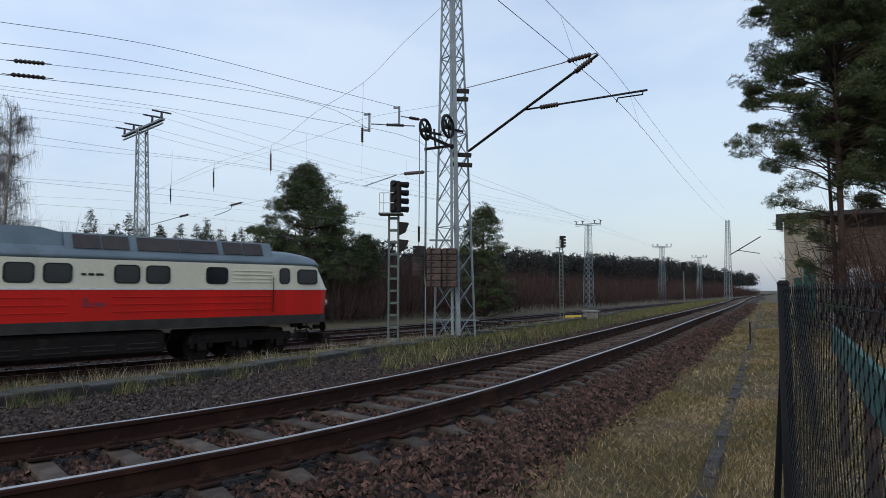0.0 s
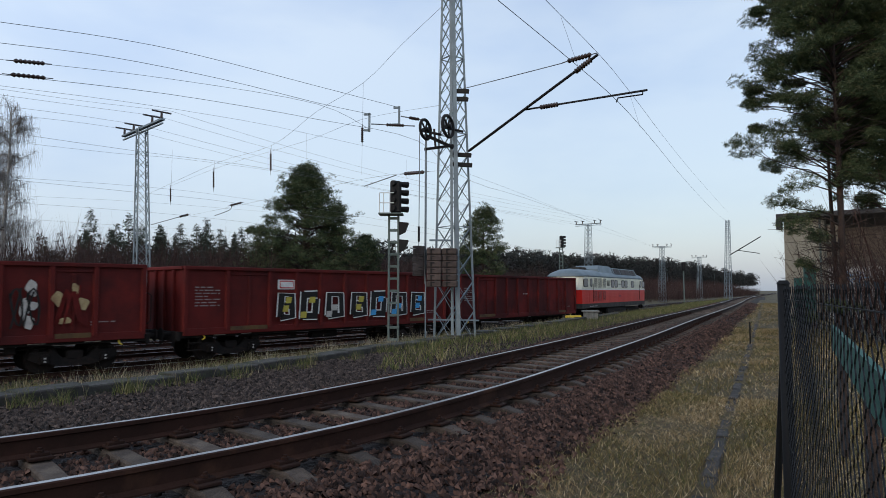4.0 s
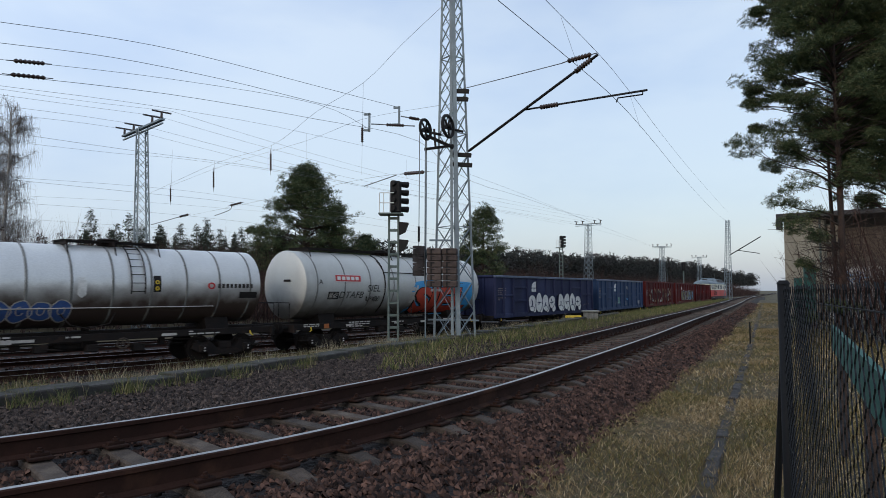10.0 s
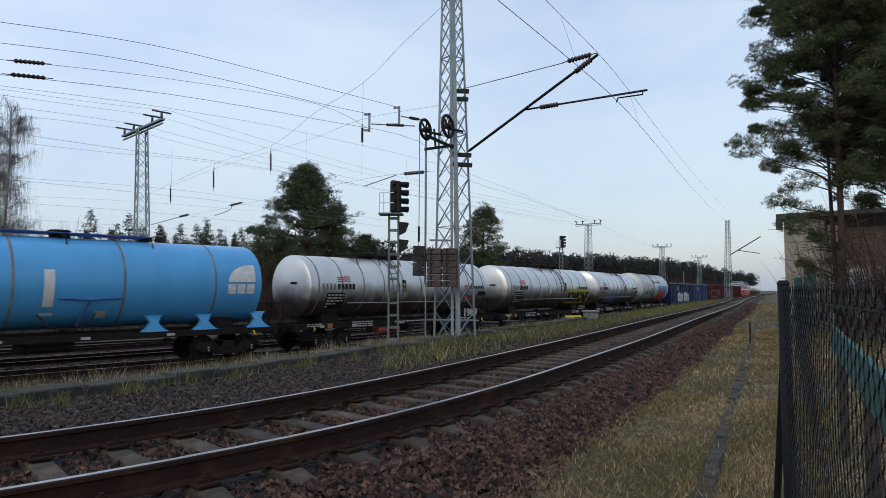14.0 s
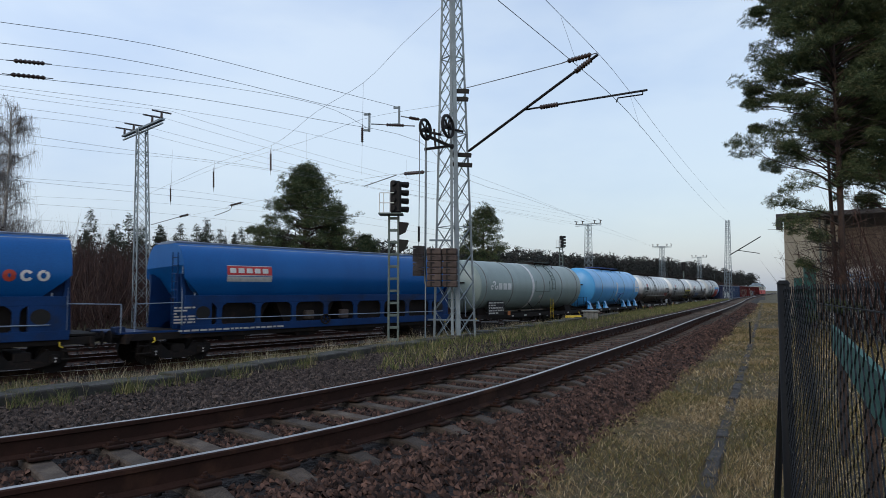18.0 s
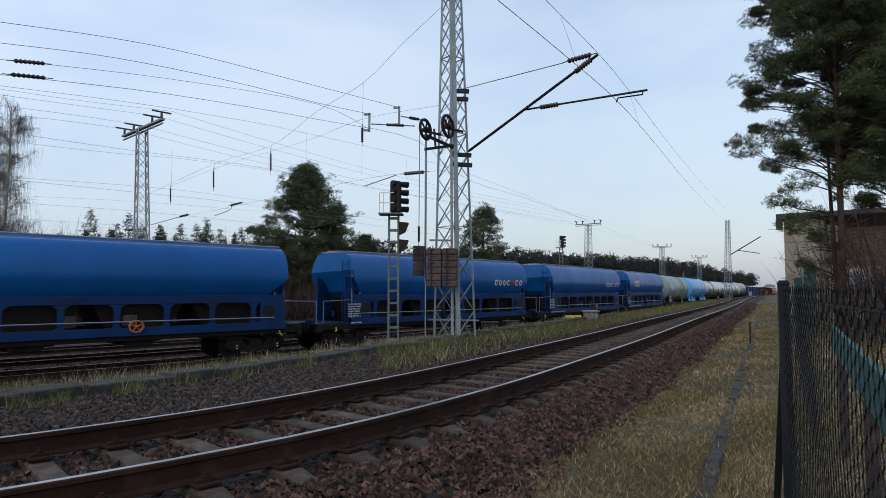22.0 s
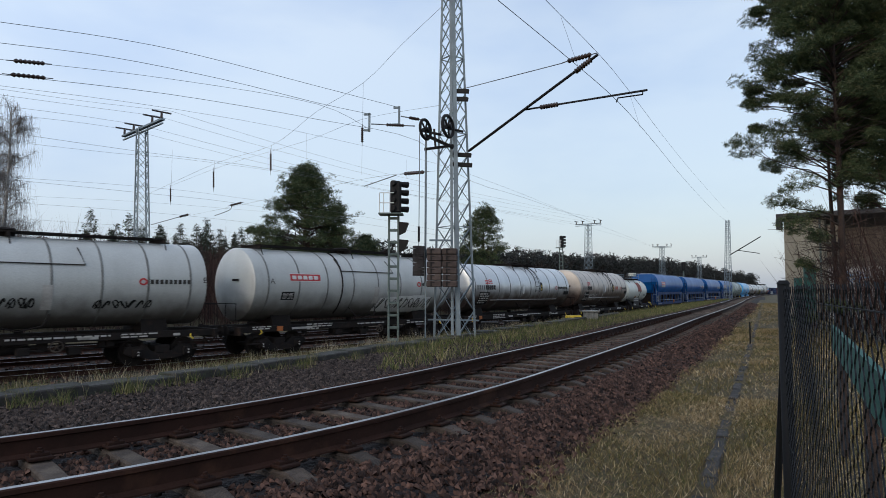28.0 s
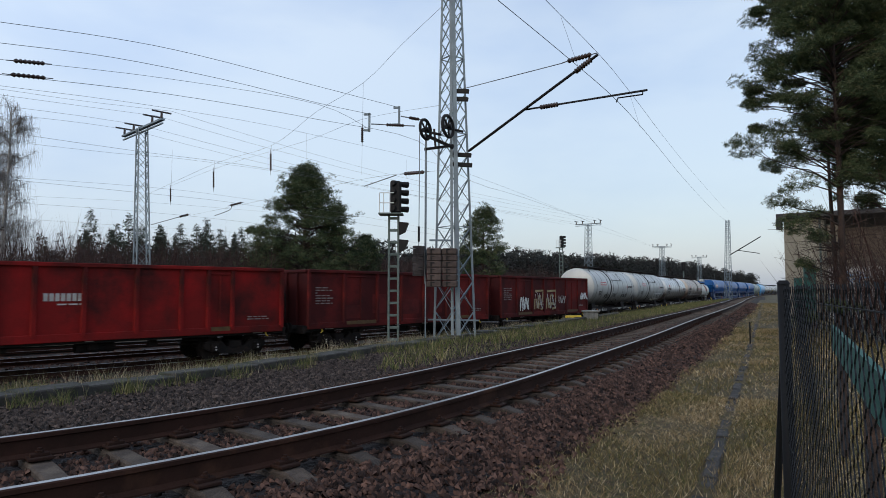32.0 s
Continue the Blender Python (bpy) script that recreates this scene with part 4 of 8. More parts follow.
wire("overhead_wire", [(-20.73, 27.79, 10.85), (-20.49, 29.57, 11.16), (-19.86, 35.48, 12.24), (-20.86, 44.28, 14.01)], 0.00868)
wire("overhead_wire", [(-20.86, 44.28, 14.01), (-13.41, 50.86, 12.94), (-3.84, 66.23, 12.98), (22.37, 104.08, 13.79)], 0.00868)
wire("overhead_wire", [(-20.72, 27.79, 10.49), (-20.47, 29.57, 10.78), (-19.84, 35.48, 11.86), (-21.75, 45.2, 13.84)], 0.00868)
wire("overhead_wire", [(-21.75, 45.2, 13.84), (-13.97, 50.86, 12.6), (-4.59, 66.23, 12.67), (21.1, 104.08, 13.52)], 0.00868)
wire("overhead_wire", [(-16.72, 22.47, 8.36), (-16.35, 23.65, 8.48), (-13.89, 29.57, 8.99), (-8.82, 36.66, 9.35), (2.89, 59.13, 10.27), (24.72, 106.44, 12.74), (51.04, 153.75, 12.52)], 0.00744)
wire("overhead_wire", [(-17.15, 23.06, 8.12), (-16.34, 23.65, 8.14), (-14.58, 28.38, 8.68), (-11.9, 33.12, 9.19), (-5.53, 43.76, 9.67), (17.85, 94.61, 12.19)], 0.0062)
wire("overhead_wire", [(-21.9, 29.57, 7.96), (-21.16, 30.75, 8.04), (-17.88, 37.85, 8.72), (-13.94, 43.76, 8.9), (-4.85, 59.13, 8.92), (20.02, 106.44, 8.36)], 0.0062)
wire("overhead_wire", [(-21.91, 29.57, 7.93), (-21.15, 30.75, 7.95), (-17.87, 37.85, 8.35), (-14.32, 44.94, 8.67), (-6.99, 55.59, 8.35), (18.17, 106.44, 8.82)], 0.00744)
wire("overhead_wire", [(-24.37, 35.48, 7.87), (-20.28, 42.58, 8.47), (-16.29, 48.49, 8.76), (-7.74, 61.5, 9.28)], 0.0062)
wire("overhead_wire", [(-25.35, 34.3, 7.51), (-24.35, 35.48, 7.49), (-20.26, 42.58, 7.83), (-15.79, 49.67, 7.92), (-7.16, 66.23, 7.99), (19.15, 118.27, 8.69)], 0.00744)
wire("overhead_wire", [(-26.18, 35.48, 6.74), (-25.13, 36.66, 6.75), (-20.79, 43.76, 6.94), (-16.15, 50.86, 7.15), (-7.67, 70.96, 7.44)], 0.0062)
# spans across the tracks, with their droppers
wire("span_wire", [(-0.08, 21.88, 12.37), (-1.62, 25.43, 12.47), (-3.62, 28.98, 12.03), (-6.55, 33.12, 11.85), (-10.12, 37.85, 11.14), (-15.54, 43.76, 11.22), (-23.88, 52.04, 10.32)], 0.00744)
wire("span_wire", [(-0.12, 21.88, 8.94), (-3.68, 28.98, 10.34), (-7.25, 33.71, 10.44), (-14.36, 42.58, 10.92), (-20.57, 48.49, 10.43)], 0.0062)
wire("span_wire", [(0.59, 21.88, 6.74), (-1.96, 27.2, 7.52), (-3.88, 30.75, 7.91), (-6.74, 34.3, 8.0), (-13.19, 42.58, 8.28), (-19.24, 48.49, 8.17)], 0.0062)
wire("dropper_wire", [(-3.62, 28.98, 12.03), (-3.65, 28.98, 9.22)], 0.00744)
insulator((-3.65, 28.98, 9.97), (-3.65, 28.98, 9.3), 0.07)
wire("dropper_wire", [(-10.12, 37.85, 11.14), (-10.13, 37.85, 9.59)], 0.00744)
insulator((-10.15, 37.85, 10.66), (-10.13, 37.85, 9.66), 0.07)
wire("dropper_wire", [(-15.53, 43.76, 11.38), (-15.57, 43.76, 9.52)], 0.00744)
insulator((-15.6, 43.76, 10.68), (-15.57, 43.76, 9.59), 0.07)
wire("dropper_wire", [(-20.43, 48.49, 13.19), (-20.45, 48.49, 9.24)], 0.00744)
insulator((-20.49, 48.49, 10.27), (-20.46, 48.49, 9.28), 0.07)
wire("dropper_wire", [(-7.18, 33.71, 10.87), (-7.17, 33.71, 9.27)], 0.00496)
wire("dropper_wire", [(-1.47, 26.02, 7.9), (-1.46, 26.02, 7.09)], 0.00496)
wire("dropper_wire", [(-3.65, 28.98, 9.22), (-3.66, 28.98, 7.81)], 0.00496)
# steady arms over the main tracks
wire("steady_arm", [(-3.75, 30.75, 7.58), (-2.13, 29.57, 7.91)], 0.024)
insulator((-1.74, 29.09, 7.88), (-0.83, 27.67, 7.7), 0.09)
wire("steady_arm", [(-15.04, 42.58, 7.53), (-14.08, 42.58, 7.9), (-13.93, 42.58, 8.21)], 0.028)
insulator((-14.01, 42.58, 8.21), (-13.3, 42.58, 8.39), 0.09)
wire("steady_arm", [(-21.85, 48.49, 7.53), (-19.27, 47.31, 7.99)], 0.028)
insulator((-19.27, 47.31, 7.99), (-18.65, 47.31, 8.16), 0.1)
# overhead line of the near track
wire("overhead_wire", [(0.69, 10.17, 7.45), (0.94, 10.88, 7.61), (2.63, 13.72, 7.68), (4.71, 17.15, 7.66), (8.22, 24.84, 8.28), (16.09, 42.58, 9.79), (30.65, 73.33, 11.72), (46.86, 106.44, 13.76)], 0.00682)
wire("overhead_wire", [(1.74, 12.06, 8.4), (2.08, 12.89, 8.54), (4.15, 16.91, 8.88), (6.36, 21.88, 9.47), (13.52, 37.85, 11.0), (24.6, 61.5, 12.96), (46.91, 106.44, 15.44)], 0.0062)
wire("dropper_wire", [(2.53, 13.6, 8.48), (2.64, 13.72, 8.26), (3.11, 14.67, 7.77)], 0.00372)
wire("dropper_wire", [(6.36, 21.88, 9.47), (6.37, 20.7, 7.87)], 0.00372)


# ---- trees and woods ----
def tufts(centres, size, per, rg, flat=0.7, droop=0.0, wide=0.10):
    """Bunches of thin pointed needles round many centres; every bunch is joined at its heart."""
    n = len(centres)
    d = rg.normal(size=(n, per, 3))
    d[:, :, 2] *= flat
    d /= np.linalg.norm(d, axis=2)[:, :, None]
    d[:, :, 2] += -droop
    s = np.asarray(size)[:, None, None] * rg.uniform(0.6, 1.2, (n, per, 1))
    w = np.cross(d, rg.normal(size=(n, per, 3)))
    w /= np.linalg.norm(w, axis=2)[:, :, None] + 1e-9
    c = np.asarray(centres)[:, None, :]
    mid = c + d * s * 0.45
    v = np.concatenate([c[:, :1], (mid + w * s * wide * 1.7).reshape(n, per, 3), (c + d * s).reshape(n, per, 3)], 1)
    k = (np.arange(n) * (1 + 2 * per))[:, None, None]
    j = np.arange(per)[None, :, None]
    f = (k + np.concatenate([0 * j, 1 + j, 1 + per + j], 2)).reshape(-1, 3)
    return v.reshape(-1, 3), f


def clump(rg, centre, r, n, flat=0.75):
    """Centres of the bunches in one rounded pad of needles, thicker towards its outside."""
    d = rg.normal(size=(n, 3))
    d /= np.linalg.norm(d, axis=1)[:, None]
    d *= (rg.uniform(0.15, 1, n) ** 0.45)[:, None] * r
    d[:, 2] *= flat
    d[:, 2] = np.where(d[:, 2] < 0, d[:, 2] * 0.6, d[:, 2])
    return np.asarray(centre) + d


def build_pine(name, label, x, y, z, profile, n, r0, seed, pad=(0.4, 0.7), per_pad=60, size=0.15, per=12, wide=0.06, lean=(0, 0), boughs=(), thin=None, dead=0, bias=0.0):
    """A pine: bent tapering trunk, forked limbs, each ending in pads of needle bunches; profile gives the crown's radius by height."""
    rg = np.random.default_rng(seed)
    t = thing(name, label, "tree", pose(x, y, z))
    profile = [(h * 0.98, w * 0.98) for h, w in profile]
    boughs = [(dx * 0.98, dy, h * 0.98, w) for dx, dy, h, w in boughs]
    zs, rs = [p[0] for p in profile], [p[1] for p in profile]
    height = zs[-1]
    fs = np.linspace(0, 1, 14)
    tr = [Vector((lean[0] * f * f + 0.07 * math.sin(5 * f + seed), lean[1] * f * f + 0.07 * math.cos(4 * f + seed), height * f)) for f in fs]
    tr[0] = Vector((tr[0].x, tr[0].y, -0.3))
    part("trunk", Build().tube(tr, [r0 * (1.1 - 1.02 * f) + 0.012 for f in fs], 10), BARK, t, "brown scaly trunk", True)

    def at(h):
        k = min(max(h / height, 0), 0.999) * 13
        return tr[int(k)].lerp(tr[int(k) + 1], k - int(k))
    wood, spots = Build(), []
    todo = []
    for i in range(n):
        h = zs[0] + (height - zs[0]) * (i + rg.uniform(0, 1)) / n
        if thin and rg.uniform() > np.interp(h, [p[0] for p in thin], [p[1] for p in thin]):
            continue
        a = rg.uniform(0, 2 * math.pi)
        ln = float(np.interp(h, zs, rs)) * math.sqrt(rg.uniform(0.12, 1)) * (1 + 0.12 * math.sin(3 * a + 1.7 * h + seed)) * (1 - bias * math.cos(a))
        ln = min(ln, 1.04 * float(np.interp(h, zs, rs)))
        todo.append((math.cos(a) * ln, math.sin(a) * ln * 0.7, h, rg.uniform(*pad)))
    for dx, dy, h, r in todo + list(boughs):
        ln = math.hypot(dx, dy)
        p = at(h - rg.uniform(0.15, 0.5) * ln - 0.1)
        q = Vector((at(h).x + dx, at(h).y + dy, h))
        m = p.lerp(q, 0.5) + Vector((rg.normal(0, 0.07), rg.normal(0, 0.07), rg.uniform(-0.02, 0.16))) * ln
        th = r0 * (1.0 - 0.8 * h / height)
        wood.tube([p, p.lerp(m, 0.5) + Vector((0, 0, 0.03 * ln)), m, q], [th * 0.34 + 0.008, th * 0.25 + 0.007, th * 0.16 + 0.006, 0.005], 5)
        for _ in range(5):
            e = q + Vector(rg.normal(0, 0.5, 3) * np.array([1, 1, 0.5])) * r
            wood.tube([m.lerp(q, rg.uniform(0.2, 0.9)), e], [0.05 * r0 + 0.006, 0.004], 3)
        spots.append(clump(rg, q, r, per_pad))
        spots.append(clump(rg, q + Vector(rg.normal(0, 0.9, 3) * np.array([1, 1, 0.4])) * r, r * 0.6, per_pad // 3))
    for _ in range(dead):
        h = rg.uniform(0.12, 0.5) * height
        a, ln = rg.uniform(0, 2 * math.pi), rg.uniform(0.5, 1.7)
        p = at(h)
        q = p + Vector((math.cos(a) * ln, math.sin(a) * ln, rg.uniform(-0.35, 0.5) * ln))
        wood.tube([p, p.lerp(q, 0.5) + Vector((0, 0, 0.1 * ln)), q], [0.018, 0.012, 0.004], 4)
        for _ in range(4):
            s0 = p.lerp(q, rg.uniform(0.35, 1.0))
            wood.tube([s0, s0 + Vector(rg.normal(0, 0.25, 3))], [0.007, 0.003], 3)
    tagged(part("branchwork", wood, BARK, t, "dark forked limbs", True), kind="stuff")
    c = np.concatenate(spots)
    v, f = tufts(c, size * rg.uniform(0.65, 1.3, len(c)), per, rg, wide=wide)
    part("crown", arrays("crown", v, f, NEEDLES), NEEDLES, t, "dark green needled crown with gaps")
    return t


def build_spruce_mesh(seed, height):
    rg = np.random.default_rng(seed)
    spots, sz = [], []
    for i in range(26):
        g = i / 26
        for _ in range(int(36 * (1 - g) + 8)):
            a = rg.uniform(0, 2 * math.pi)
            r = height * 0.27 * (1 - g) ** 0.9 * rg.uniform(0.2, 1.1) + 0.04
            spots.append((math.cos(a) * r, math.sin(a) * r, height * (0.06 + 0.93 * g) + rg.normal(0, 0.12)))
            sz.append(0.30 + 0.35 * (1 - g))
    spots.append((0, 0, height * 0.98))
    sz.append(0.4)
    v, f = tufts(spots, sz, 7, rg, 0.45, 0.15, 0.12)
    return arrays("crown", v, f, SPRUCE)


def build_birch(x, y, z, height, seed):
    rg = np.random.default_rng(seed)
    t = thing("birch", "bare birch with fine hanging twigs", "tree", pose(x, y, z))
    tr = [Vector((0.5 * math.sin(2 * f), 0.3 * f, height * f)) for f in np.linspace(0, 1, 9)]
    part("trunk", Build().tube(tr, [0.19 * (1 - 0.9 * f) + 0.02 for f in np.linspace(0, 1, 9)], 8), BIRCHBARK, t, "pale birch trunk", True)
    b, hang = Build(), Build()
    for i in range(54):
        f = rg.uniform(0.22, 0.98)
        p = tr[min(int(f * 8), 7)].lerp(tr[min(int(f * 8), 7) + 1], f * 8 - int(f * 8))
        a = rg.uniform(0, 2 * math.pi)
        ln = rg.uniform(1.2, 3.6) * (1.15 - 0.7 * f)
        q = p + Vector((math.cos(a) * ln, math.sin(a) * ln, ln * rg.uniform(0.35, 0.9)))
        b.tube([p, p.lerp(q, 0.5) + Vector((0, 0, 0.15 * ln)), q], [0.035, 0.022, 0.008], 4)
        for _ in range(44):
            s = p.lerp(q, rg.uniform(0.3, 1.0)) + Vector((0, 0, 0.08 * ln))
            o = s + Vector((rg.normal(0, 0.4), rg.normal(0, 0.4), rg.uniform(-0.1, 0.4)))
            e = o + Vector((rg.normal(0, 0.2), rg.normal(0, 0.2), -rg.uniform(0.5, 1.8)))
            hang.tube([s, o, e], [0.007, 0.006, 0.003], 3)
    part("branchwork", b, BIRCHBARK, t)
    part("twig_veil", hang, BIRCH, t, "fine drooping bare twigs")


def shrub_field(name, xs, ys, heights, mat, label, seed, rods=26, spread=0.35, wide=0.02):
    """Leafless shrubs: upright forked rods, joined."""
    rg = np.random.default_rng(seed)
    n = len(xs)
    z = ground_z(xs, ys)
    base = np.stack([xs, ys, z], 1)
    base = np.repeat(base, rods, 0)
    h = np.repeat(heights, rods) * rg.uniform(0.45, 1.05, n * rods)
    a = rg.uniform(0, 2 * math.pi, n * rods)
    out = np.repeat(heights, rods) * spread * np.sqrt(rg.uniform(0, 1, n * rods))
    start = base + np.stack([np.cos(a) * out * 0.45, np.sin(a) * out * 0.45, h * rg.uniform(0, 0.45, n * rods)], 1)
    end = base + np.stack([np.cos(a) * out + rg.normal(0, 0.15, n * rods), np.sin(a) * out + rg.normal(0, 0.15, n * rods), h], 1)
    w = wide * rg.uniform(0.5, 1.4, n * rods)
    c = rg.uniform(0, 2 * math.pi, n * rods)
    side = np.stack([np.cos(c), np.sin(c), 0 * c], 1) * w[:, None]
    mid = start * 0.5 + end * 0.5 + rg.normal(0, 0.08, (n * rods, 3)) * h[:, None] * 0.4
    tw = mid + (end - start) * 0.3 + rg.normal(0, 0.22, (n * rods, 3)) * h[:, None] * 0.5
    v = np.stack([start - side, start + side, mid - side * 0.7, mid + side * 0.7, end, tw], 1).reshape(-1, 3)
    k = (np.arange(n * rods) * 6)[:, None]
    f = np.concatenate([k + [0, 1, 3], k + [0, 3, 2], k + [2, 3, 4], k + [2, 3, 5]])
    tagged(new(name, arrays(name, v, f, mat)), label, "shrubs", kind="stuff")


def build_woods():
    rg = np.random.default_rng(21)
    # thickets behind the tracks
    s = np.concatenate([rg.uniform(-50, 68, 900), rg.uniform(46, 370, 1500)])
    d = np.concatenate([rg.uniform(17, 34, 900), rg.uniform(15, 34, 1500)])
    x, y = along(MAIN, s, d)
    shrub_field("bare_thicket", x, y, rg.uniform(3.2, 6.6, len(s)) * np.where(d < 20, 0.75, 1.0), TWIGS, "leafless red-brown thicket behind the tracks", 22, 30, 0.62, 0.022)
    s = np.concatenate([rg.uniform(-56, 68, 760), rg.uniform(46, 370, 800)])
    d = rg.uniform(26, 48, len(s))
    x, y = along(MAIN, s, d)
    shrub_field("bare_trees", x, y, rg.uniform(5.5, 8.6, len(s)), TWIGS, "bare young trees above the thicket", 23, 40, 0.40, 0.022)
    # the undergrowth thickens into a dark wall
    s = np.concatenate([rg.uniform(-66, 470, 7000), rg.uniform(-66, 80, 5000)])
    d = rg.uniform(28, 60, len(s))
    x, y = along(MAIN, s, d)
    z = ground_z(x, y) + rg.uniform(0.2, 5.4, len(s)) * np.where(np.arange(len(s)) < 7000, 1.0, 1.25)
    v, f = tufts(np.stack([x, y, z], 1), rg.uniform(0.3, 0.65, len(s)), 16, rg, 0.9, 0, 0.06)
    tagged(new("undergrowth", arrays("undergrowth", v, f, TWIGS)), "dense brown winter undergrowth", "shrubs", kind="stuff")
    # distant pinewood
    cs, sz = [], []
    for i in range(1500):
        s0 = float(rg.uniform(80, 620) if i % 5 else rg.uniform(46, 225))
        d0 = float(rg.uniform(38, 80))
        x, y = along(MAIN, np.array([s0]), np.array([d0]))
        h = float(rg.uniform(9.0, 11.8)) * (0.9 if s0 < 110 else 1.0 + min(0.45, (s0 - 110) / 400))
        m = 44
        g = rg.uniform(0.45, 1, m)
        a = rg.uniform(0, 2 * math.pi, m)
        r = 2.3 * np.sqrt(np.maximum(0.05, 1 - (2 * g - 1.25) ** 2)) * np.sqrt(rg.uniform(0.1, 1, m))
        cs.append(np.stack([x[0] + np.cos(a) * r, y[0] + np.sin(a) * r, g * h], 1))
        sz.append(np.full(m, 0.95))
    v, f = tufts(np.concatenate(cs), np.concatenate(sz), 6, rg, 0.8, 0, 0.16)
    tagged(new("pinewood", arrays("pinewood", v, f, FARWOOD)), "distant dark pinewood along the line", "wood", kind="stuff")


def build_trees():
    far = dict(per_pad=34, size=0.27, per=10, wide=0.07)
    build_pine("pine", "bushy dark green pine behind the tracks", -13.12, 61.5, -0.2, ((0.8, 5.4), (5.0, 6.2), (8.4, 5.0), (11.4, 3.1), (13.4, 1.6), (14.8, 0.3)), 520, 0.24, 3, pad=(0.5, 1.0), **far)
    build_pine("pine", "dark pine with an uneven crown behind the mast", 4.5, 70.96, -0.2, ((0.6, 3.8), (5.4, 3.7), (7.0, 2.7), (10.2, 1.9), (12.0, 0.5)), 170, 0.22, 8, pad=(0.5, 0.9), **far)
    build_pine("pine", "lower bushy pine beside the taller one", -8.03, 65.05, -0.2, ((0.6, 2.8), (5.0, 2.6), (7.4, 1.0), (8.4, 0.4)), 90, 0.18, 9, pad=(0.5, 0.8), **far)
    for i, (x, y, h) in enumerate(((-37.4, 68.6, 10.0), (-35.8, 71.0, 8.8), (-33.3, 68.6, 9.6), (-31.5, 72.1, 8.8), (-29.2, 67.4, 8.0), (-27.0, 71.0, 8.7), (-25.1, 68.6, 9.1), (-39.6, 72.1, 8.0), (-30.2, 74.5, 9.2), (-22.9, 71.0, 7.7), (-34.5, 74.5, 9.0), (-38.6, 75.7, 8.6), (-36.6, 78.1, 8.4), (-32.3, 78.1, 8.2), (-30.7, 69.8, 7.6), (-28.0, 75.7, 8.4), (-26.0, 76.9, 8.0), (-23.9, 74.5, 8.2), (-21.5, 75.7, 7.8), (-41.7, 74.5, 7.8), (-43.6, 71.0, 7.2), (-40.6, 79.0, 9.0), (-37.9, 80.4, 9.3), (-35.2, 81.2, 9.2), (-33.6, 76.4, 8.3), (-29.4, 80.6, 9.4), (-27.3, 79.2, 8.9), (-24.9, 80.0, 9.2), (-20.2, 79.4, 8.4), (-42.8, 77.6, 8.7))):
        t = thing("spruce", "slender dark spruce standing in the thicket", "tree", pose(x, y, -0.1), group="spruces")
        h *= 1.16
        part("trunk", Build().rod((0, 0, -0.3), (0, 0, h * 0.9), 0.10, 0.02, 6), BARK, t)
        part("crown", build_spruce_mesh(40 + i, h), SPRUCE, t)
    build_birch(-34.18, 49.67, -0.11, 17.0, 31)
    build_birch(-36.24, 50.86, -0.11, 15.0, 33)
    # pines over the fence and the house
    near = dict(size=0.092, per=11, wide=0.075)
    build_pine("pine", "tall pine with open crown and reddish trunk beside the house", 10.84, 17.74, 0.82, ((4.9, 1.5), (6.3, 2.2), (7.0, 2.3), (9.3, 2.4), (11.5, 1.9), (13.6, 0.5)), 290, 0.085, 51, pad=(0.22, 0.48), per_pad=150,
               thin=((4.9, 0.25), (5.8, 0.35), (6.3, 0.9), (7.5, 1.0)), lean=(0.1, 0), bias=0.08, dead=18,
               boughs=((-1.35, -0.2, 3.55, 0.42), (-1.0, 0.1, 4.0, 0.5), (-1.6, 0.2, 4.35, 0.42), (-1.25, -0.3, 4.8, 0.48), (-0.75, -0.2, 3.3, 0.3), (-0.9, 0.3, 2.6, 0.25), (-0.5, -0.5, 1.4, 0.3), (-1.3, -0.4, 1.1, 0.3), (-2.55, 0.1, 5.75, 0.42), (-2.2, -0.3, 6.0, 0.5), (-1.7, 0.4, 5.4, 0.3), (-1.1, 0.5, 5.7, 0.4)), **near)
    build_pine("pine", "pine leaning over the fence with drooping boughs", 13.14, 18.69, 0.82, ((4.4, 1.5), (6.2, 2.2), (9.4, 2.5), (11.8, 2.0), (13.4, 0.6)), 340, 0.13, 57, pad=(0.25, 0.52), per_pad=150,
               thin=((4.4, 0.45), (6.0, 0.6), (7.0, 1.0)), lean=(-0.7, 0), dead=50, **near)
    build_pine("pine", "slim half-dead young pine behind the fence", 11.82, 19.63, 0.82, ((4.6, 0.5), (6.5, 0.8), (8.0, 0.3)), 10, 0.075, 58, pad=(0.25, 0.4), per_pad=60, dead=70, **near)
    rg = np.random.default_rng(61)
    shrub_field("garden_shrub", rg.uniform(11.0, 14.6, 44), rg.uniform(16.0, 18.4, 44), rg.uniform(2.2, 4.6, 44), TWIGS, "bare tangled shrubs behind the fence", 62, 46, 0.6, 0.008)


